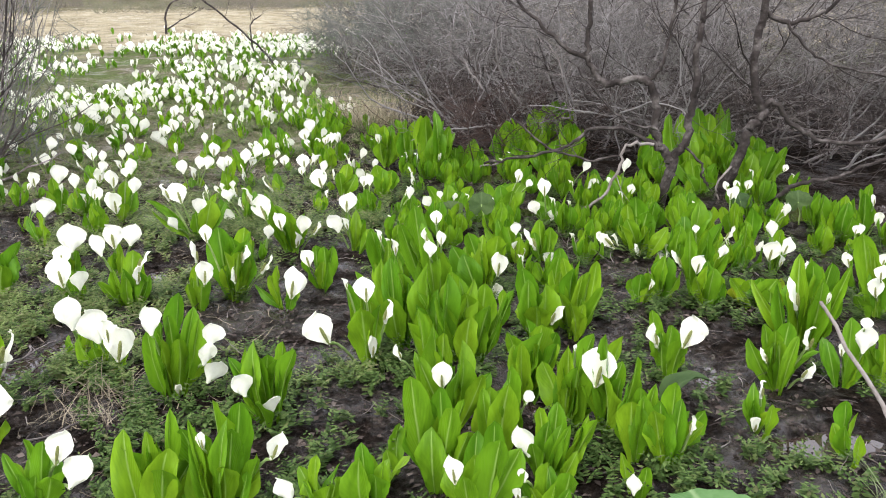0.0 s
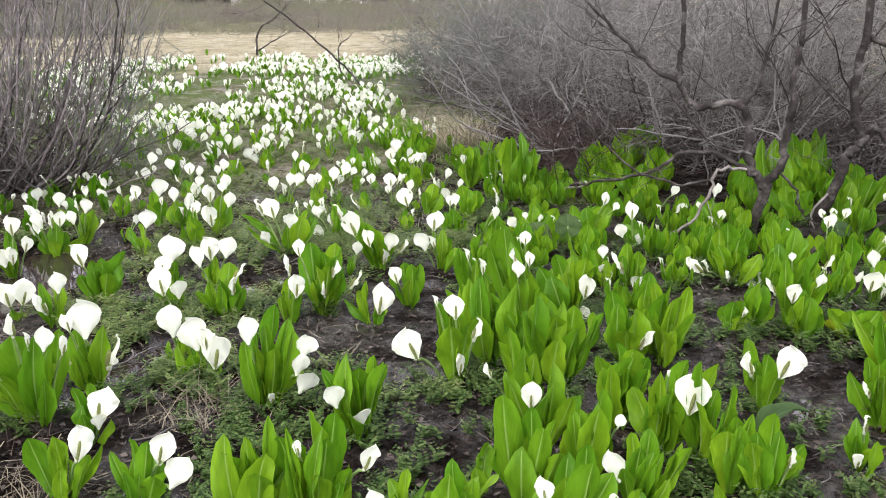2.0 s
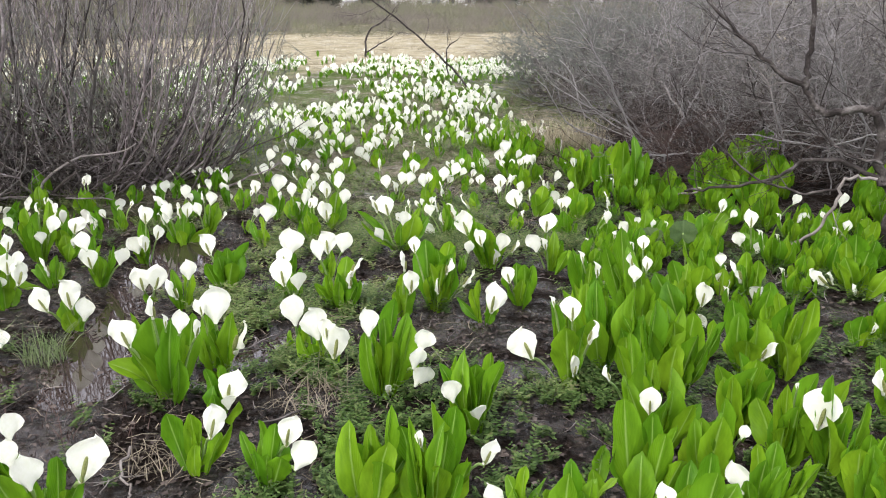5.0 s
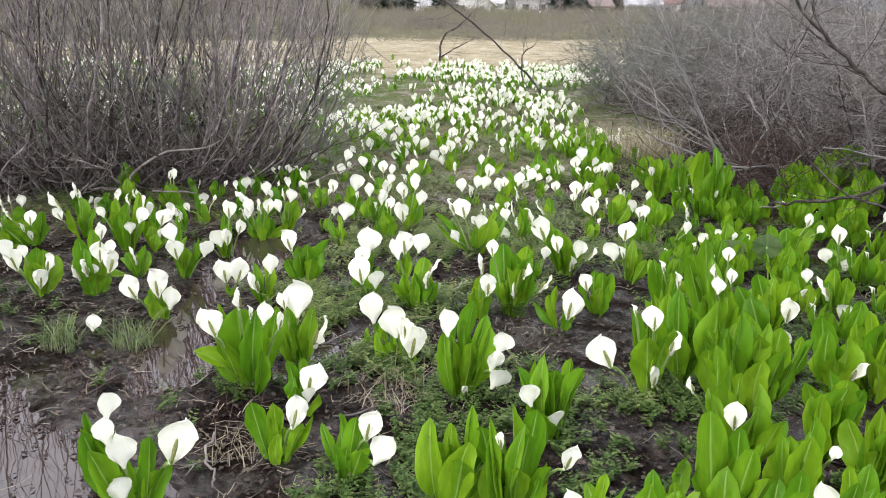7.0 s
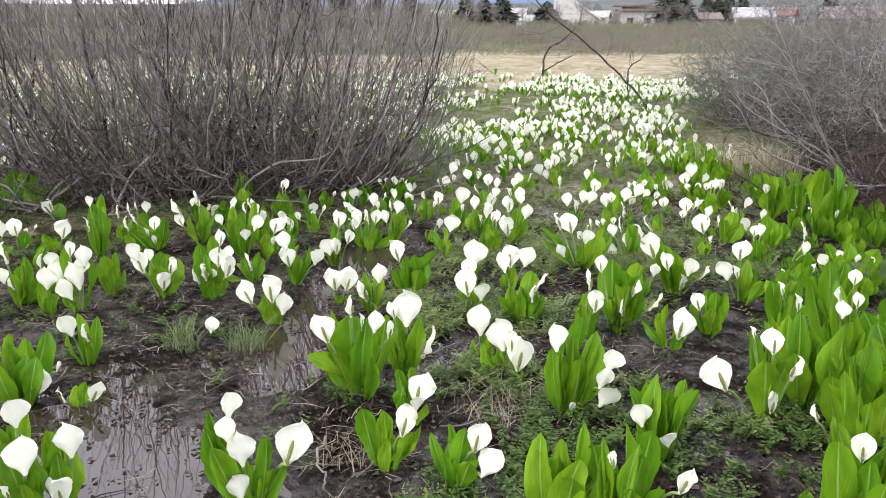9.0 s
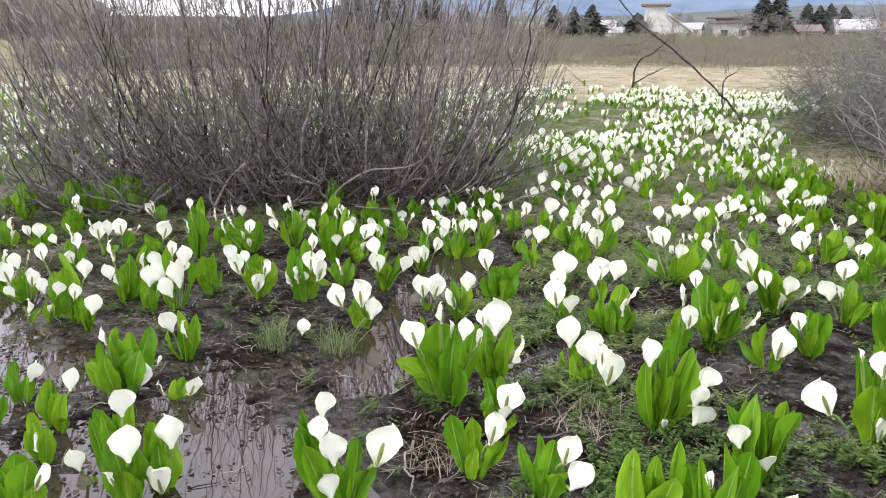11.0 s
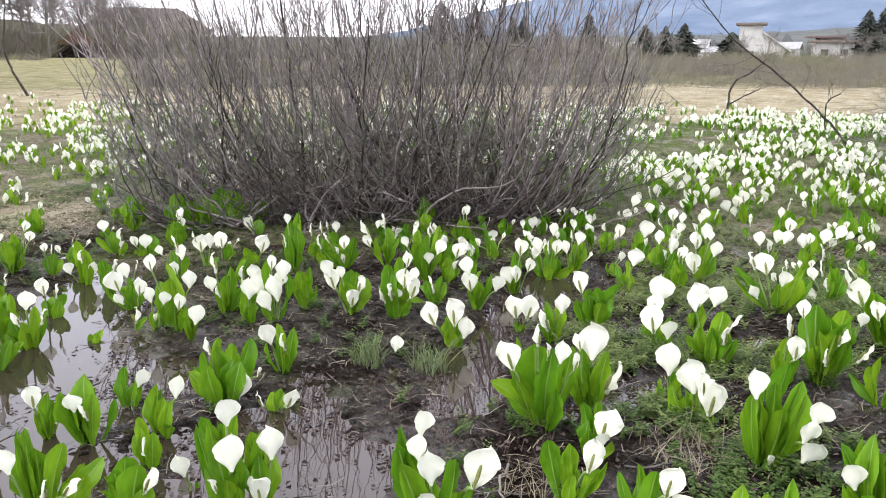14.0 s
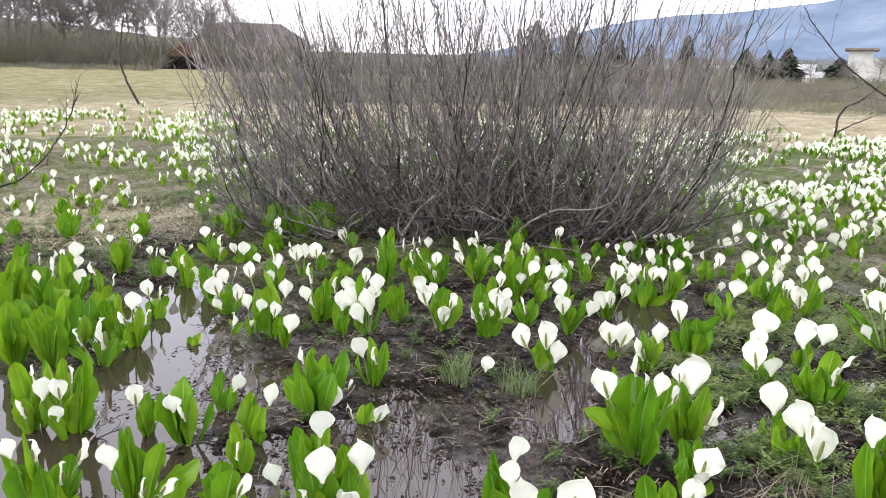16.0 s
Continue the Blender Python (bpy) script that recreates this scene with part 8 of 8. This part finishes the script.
def house(a, d, w, depth, h, turn, rise, roof, label):
    """A two-storey house: walls, an overhanging roof, and windows with frames."""
    x, y = -0.5 - d * math.sin(radians(a)), 0.2 + d * math.cos(radians(a))
    root = thing("house", label, "house", x, y, ground_z(x, y) - 0.6, "distant houses")
    root.rotation_euler = (0, 0, radians(a + turn))
    b = Build()
    b.box((-w / 2, -depth / 2, -0.5), (w / 2, depth / 2, h))
    part("wall", b.mesh("wall", PLASTER, False), root)
    b = Build()
    e = 0.6
    if rise > 0.6:
        for x0 in (-w / 2 - e, w / 2 + e):
            for yy, zz in ((-depth / 2 - e, h - 0.1), (0, h + rise), (depth / 2 + e, h - 0.1), (-depth / 2 - e, h + 0.12), (0, h + rise + 0.22), (depth / 2 + e, h + 0.12)):
                b.v.append(Vector((x0, yy, zz)) if turn < 45 else Vector((yy * (w / depth), x0 * (depth / w), zz)))
        b.f = [(0, 1, 7, 6), (1, 2, 8, 7), (3, 9, 10, 4), (4, 10, 11, 5), (0, 6, 9, 3), (2, 5, 11, 8), (0, 3, 4, 1), (1, 4, 5, 2), (6, 7, 10, 9), (7, 8, 11, 10)]
    else:
        b.box((-w / 2 - e, -depth / 2 - e, h - 0.1), (w / 2 + e, depth / 2 + e, h + 0.2))
        b.box((-w / 2 + 0.4, -depth / 2 + 0.6, h + 0.2), (w / 2 - 1.2, depth / 2, h + 0.5))
        b.box((-w / 2 - 1.1, -depth / 2 + 0.2, h + 0.5), (w / 2 - 0.6, depth / 2, h + 0.72))
    part("roof", b.mesh("roof", roof, False), root)
    n = max(1, int(w / 2.2))
    for storey in (0.25, 0.68) if h > 3.5 else (0.42,):
        for i in range(n):
            cx, cz = -w / 2 + w * (i + 0.5) / n, h * storey + 0.35
            b = Build()
            b.box((cx - 0.45, -depth / 2 - 0.06, cz - 0.42), (cx + 0.45, -depth / 2 + 0.02, cz + 0.42))
            win = part("window", b.mesh("window", ROOF, False), root)
            b = Build()
            b.box((cx - 0.38, -depth / 2 - 0.08, cz - 0.35), (cx + 0.38, -depth / 2 - 0.055, cz + 0.35))
            part("pane", b.mesh("pane", PANE, False), win)


house(13.75, 120, 4.6, 5, 3.0, 6, 0.3, ROOF, "white house with flat brown overhanging roofs")
house(16.3, 150, 3.2, 5, 2.2, -8, 1.0, GREY_ROOF, "small grey house behind leafless trees")
house(20.9, 132, 2.4, 4, 1.6, 4, 0.8, GREY_ROOF, "low white house beside a conifer")
house(24.6, 140, 3.0, 5, 1.9, -6, 0.9, ROOF, "low pale house between conifers")
house(6.5, 120, 4.2, 6, 1.9, 5, 1.2, GREY_ROOF, "pale house with a grey gable roof")
house(5.1, 130, 4.4, 6, 2.2, -8, 1.0, RED_ROOF, "low house with a reddish gable roof")
house(0.1, 115, 9, 7, 1.6, 6, 1.4, ROOF, "long grey house with a low brown roof")
house(27.4, 150, 7, 6, 2.4, 5, 1.0, GREY_ROOF, "low pale house half hidden by scrub")
house(21.9, 140, 3.0, 5, 2.4, -5, 1.2, GREY_ROOF, "small pale house behind conifers")
house(9.3, 125, 2.6, 4, 1.7, 12, 0.8, ROOF, "small pale house half hidden by scrub")
house(29.5, 145, 4.0, 5, 2.0, 8, 1.0, GREY_ROOF, "small pale house behind leafless scrub")


def chalet(a, d):
    """A white house with a narrow flat-capped tower and one long roof sloping to the side."""
    x, y = -0.5 - d * math.sin(radians(a)), 0.2 + d * math.cos(radians(a))
    root = thing("chalet", "white house with a capped tower and a long sloping roof", "house", x, y, ground_z(x, y) - 1.2)
    root.rotation_euler = (0, 0, radians(a))

    def slab(name, profile, y0, y1, material, label=""):
        b, n = Build(), len(profile)
        b.v = [Vector((px, yy, pz)) for yy in (y0, y1) for px, pz in profile]
        b.f = [tuple(range(n)), tuple(range(2 * n - 1, n - 1, -1))] + [(i, n + i, n + (i + 1) % n, (i + 1) % n) for i in range(n)]
        return part(name, b.mesh(name, material, False), root, label)

    slab("wall", ((-1.3, -0.5), (5.0, -0.5), (5.4, 2.9), (2.0, 5.2), (2.0, 6.4), (-1.3, 6.4)), -3, 3, PLASTER)
    slab("wing", ((-5.6, -0.5), (-1.35, -0.5), (-1.35, 4.3), (-5.6, 2.6)), -2.4, 3, PLASTER)
    slab("roof", ((-1.9, 6.45), (2.7, 6.45), (2.7, 6.75), (-1.9, 6.75)), -3.6, 3.6, ROOF, "flat brown tower cap")
    slab("roof", ((2.05, 5.2), (6.3, 2.35), (6.3, 2.6), (2.05, 5.5)), -3.5, 3.5, PLASTER, "long pale sloping roof")
    slab("roof", ((-6.2, 2.4), (-1.4, 4.35), (-1.4, 4.6), (-6.2, 2.65)), -2.9, 3.4, ROOF, "low brown wing roof")
    for cx, cz in ((0.4, 2.0), (3.2, 1.6), (-3.6, 1.2)):
        b = Build()
        b.box((cx - 0.6, -3.06, cz - 0.5), (cx + 0.6, -2.3, cz + 0.5))
        win = part("window", b.mesh("window", ROOF, False), root)
        b = Build()
        b.box((cx - 0.5, -3.09, cz - 0.4), (cx + 0.5, -3.065, cz + 0.4))
        part("pane", b.mesh("pane", PANE, False), win)


chalet(18.75, 140)

# dark thatched barn beyond the hut
barn = thing("barn", "large barn with a dark steep thatched roof", "barn", -0.5 - 108 * math.sin(radians(58.6)), 0.2 + 108 * math.cos(radians(58.6)), 0.9)
barn.rotation_euler = (0, 0, radians(58.6))
b = Build()
b.box((-6.6, -3.4, 0), (6.6, 3.4, 3.5))
part("wall", b.mesh("wall", BARK_TREE, False), barn)
b = Build()
for px in (-1, 1):
    for yy, zz, o in ((-4.2, 3.3, 7.8), (0, 6.2, 3.9), (4.2, 3.3, 7.8), (0, 5.8, 3.8)):
        b.v.append(Vector((px * o, yy, zz)))
b.f = [(0, 4, 5, 1), (1, 5, 6, 2), (0, 3, 7, 4), (3, 2, 6, 7), (0, 1, 2), (4, 6, 5), (0, 2, 3), (4, 7, 6)]
part("roof", b.mesh("roof", THATCH, False), barn)

hut = thing("hut", "small open timber hut with an orange-brown gable", "hut", -0.5 - 86 * math.sin(radians(62.7)), 0.2 + 86 * math.cos(radians(62.7)), 1.0)
hut.rotation_euler = (0, 0, radians(62.7))
b = Build()
b.box((-1.9, -0.9, 0), (-1.65, 0.9, 1.5)), b.box((1.65, -0.9, 0), (1.9, 0.9, 1.5)), b.box((-1.65, 0.7, 0), (1.65, 0.9, 1.5))
part("wall", b.mesh("wall", BARK_TREE, False), hut)
b = Build()
b.v = [Vector(p) for p in ((-2.2, -1.0, 1.5), (2.2, -1.0, 1.5), (0, -1.0, 3.0), (-2.2, 1.0, 1.5), (2.2, 1.0, 1.5), (0, 1.0, 3.0))]
b.f = [(0, 1, 2), (5, 4, 3), (0, 2, 5, 3), (1, 4, 5, 2), (0, 3, 4, 1)]
part("roof", b.mesh("roof", TIMBER, False), hut)

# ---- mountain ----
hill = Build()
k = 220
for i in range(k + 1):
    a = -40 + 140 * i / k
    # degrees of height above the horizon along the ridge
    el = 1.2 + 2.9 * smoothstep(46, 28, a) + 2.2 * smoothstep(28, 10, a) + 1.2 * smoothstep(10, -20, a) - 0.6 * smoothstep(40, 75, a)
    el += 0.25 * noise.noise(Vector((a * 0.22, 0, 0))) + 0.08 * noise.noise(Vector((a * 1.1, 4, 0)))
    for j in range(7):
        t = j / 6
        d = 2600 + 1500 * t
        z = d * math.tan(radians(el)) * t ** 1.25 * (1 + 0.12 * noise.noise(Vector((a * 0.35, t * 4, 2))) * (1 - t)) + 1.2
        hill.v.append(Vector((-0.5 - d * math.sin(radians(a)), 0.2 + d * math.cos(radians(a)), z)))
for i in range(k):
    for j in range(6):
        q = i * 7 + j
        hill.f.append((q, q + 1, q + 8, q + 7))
tagged(new("backdrop", hill.mesh("backdrop", HILL)), "mountain ridge beyond the plain with blue distance haze painted into its colour", "mountain", kind="structure")

# wooded plain rising to the mountain's foot
wood = Build()
for i in range(k + 1):
    a = -40 + 140 * i / k
    for d, el in ((420, -0.2), (520, 0.45), (800, 0.75), (1500, 1.25 + 0.5 * smoothstep(22, 8, a))):
        el += 0.10 * noise.noise(Vector((a * 0.9, d, 1))) + 0.06 * noise.noise(Vector((a * 4.0, d, 3)))
        wood.v.append(Vector((-0.5 - d * math.sin(radians(a)), 0.2 + d * math.cos(radians(a)), 1.4 + d * math.tan(radians(el)))))
for i in range(k):
    for j in range(3):
        q = i * 4 + j
        wood.f.append((q, q + 1, q + 5, q + 4))
tagged(new("far_plain", wood.mesh("far_plain", FOREST)), "grey-brown wooded plain below the mountain", "backdrop", kind="structure")


# single far trees on the plain
woods = Build()
r = random.Random(8)
for _ in range(420):
    a, d = radians(r.uniform(-6, 58)), r.uniform(260, 520)
    x, y = -0.5 - d * math.sin(a), 0.2 + d * math.cos(a)
    h, w0 = r.uniform(3, 7) * d / 400, r.uniform(1.5, 3.2) * d / 400
    z = 0.6 + (1.4 + d * math.tan(radians(0.4)) - 0.6) * smoothstep(420, 520, d)
    base = len(woods.v)
    for t, q in ((0, 0.35), (0.2, 1.0), (0.45, 0.85), (0.75, 0.5), (1.0, 0.05)):
        for j in range(7):
            e = 2 * math.pi * j / 7
            k2 = w0 * q * r.uniform(0.7, 1.25)
            woods.v.append(Vector((x + k2 * math.cos(e), y + k2 * math.sin(e), z + h * (t + r.uniform(-0.05, 0.05)))))
    for i in range(4):
        for j in range(7):
            woods.f.append((base + 7 * i + j, base + 7 * i + (j + 1) % 7, base + 7 * (i + 1) + (j + 1) % 7, base + 7 * (i + 1) + j))
tagged(new("distant_wood", woods.mesh("distant_wood", FOREST)), "grey far-off trees scattered over the plain", "trees", kind="stuff")
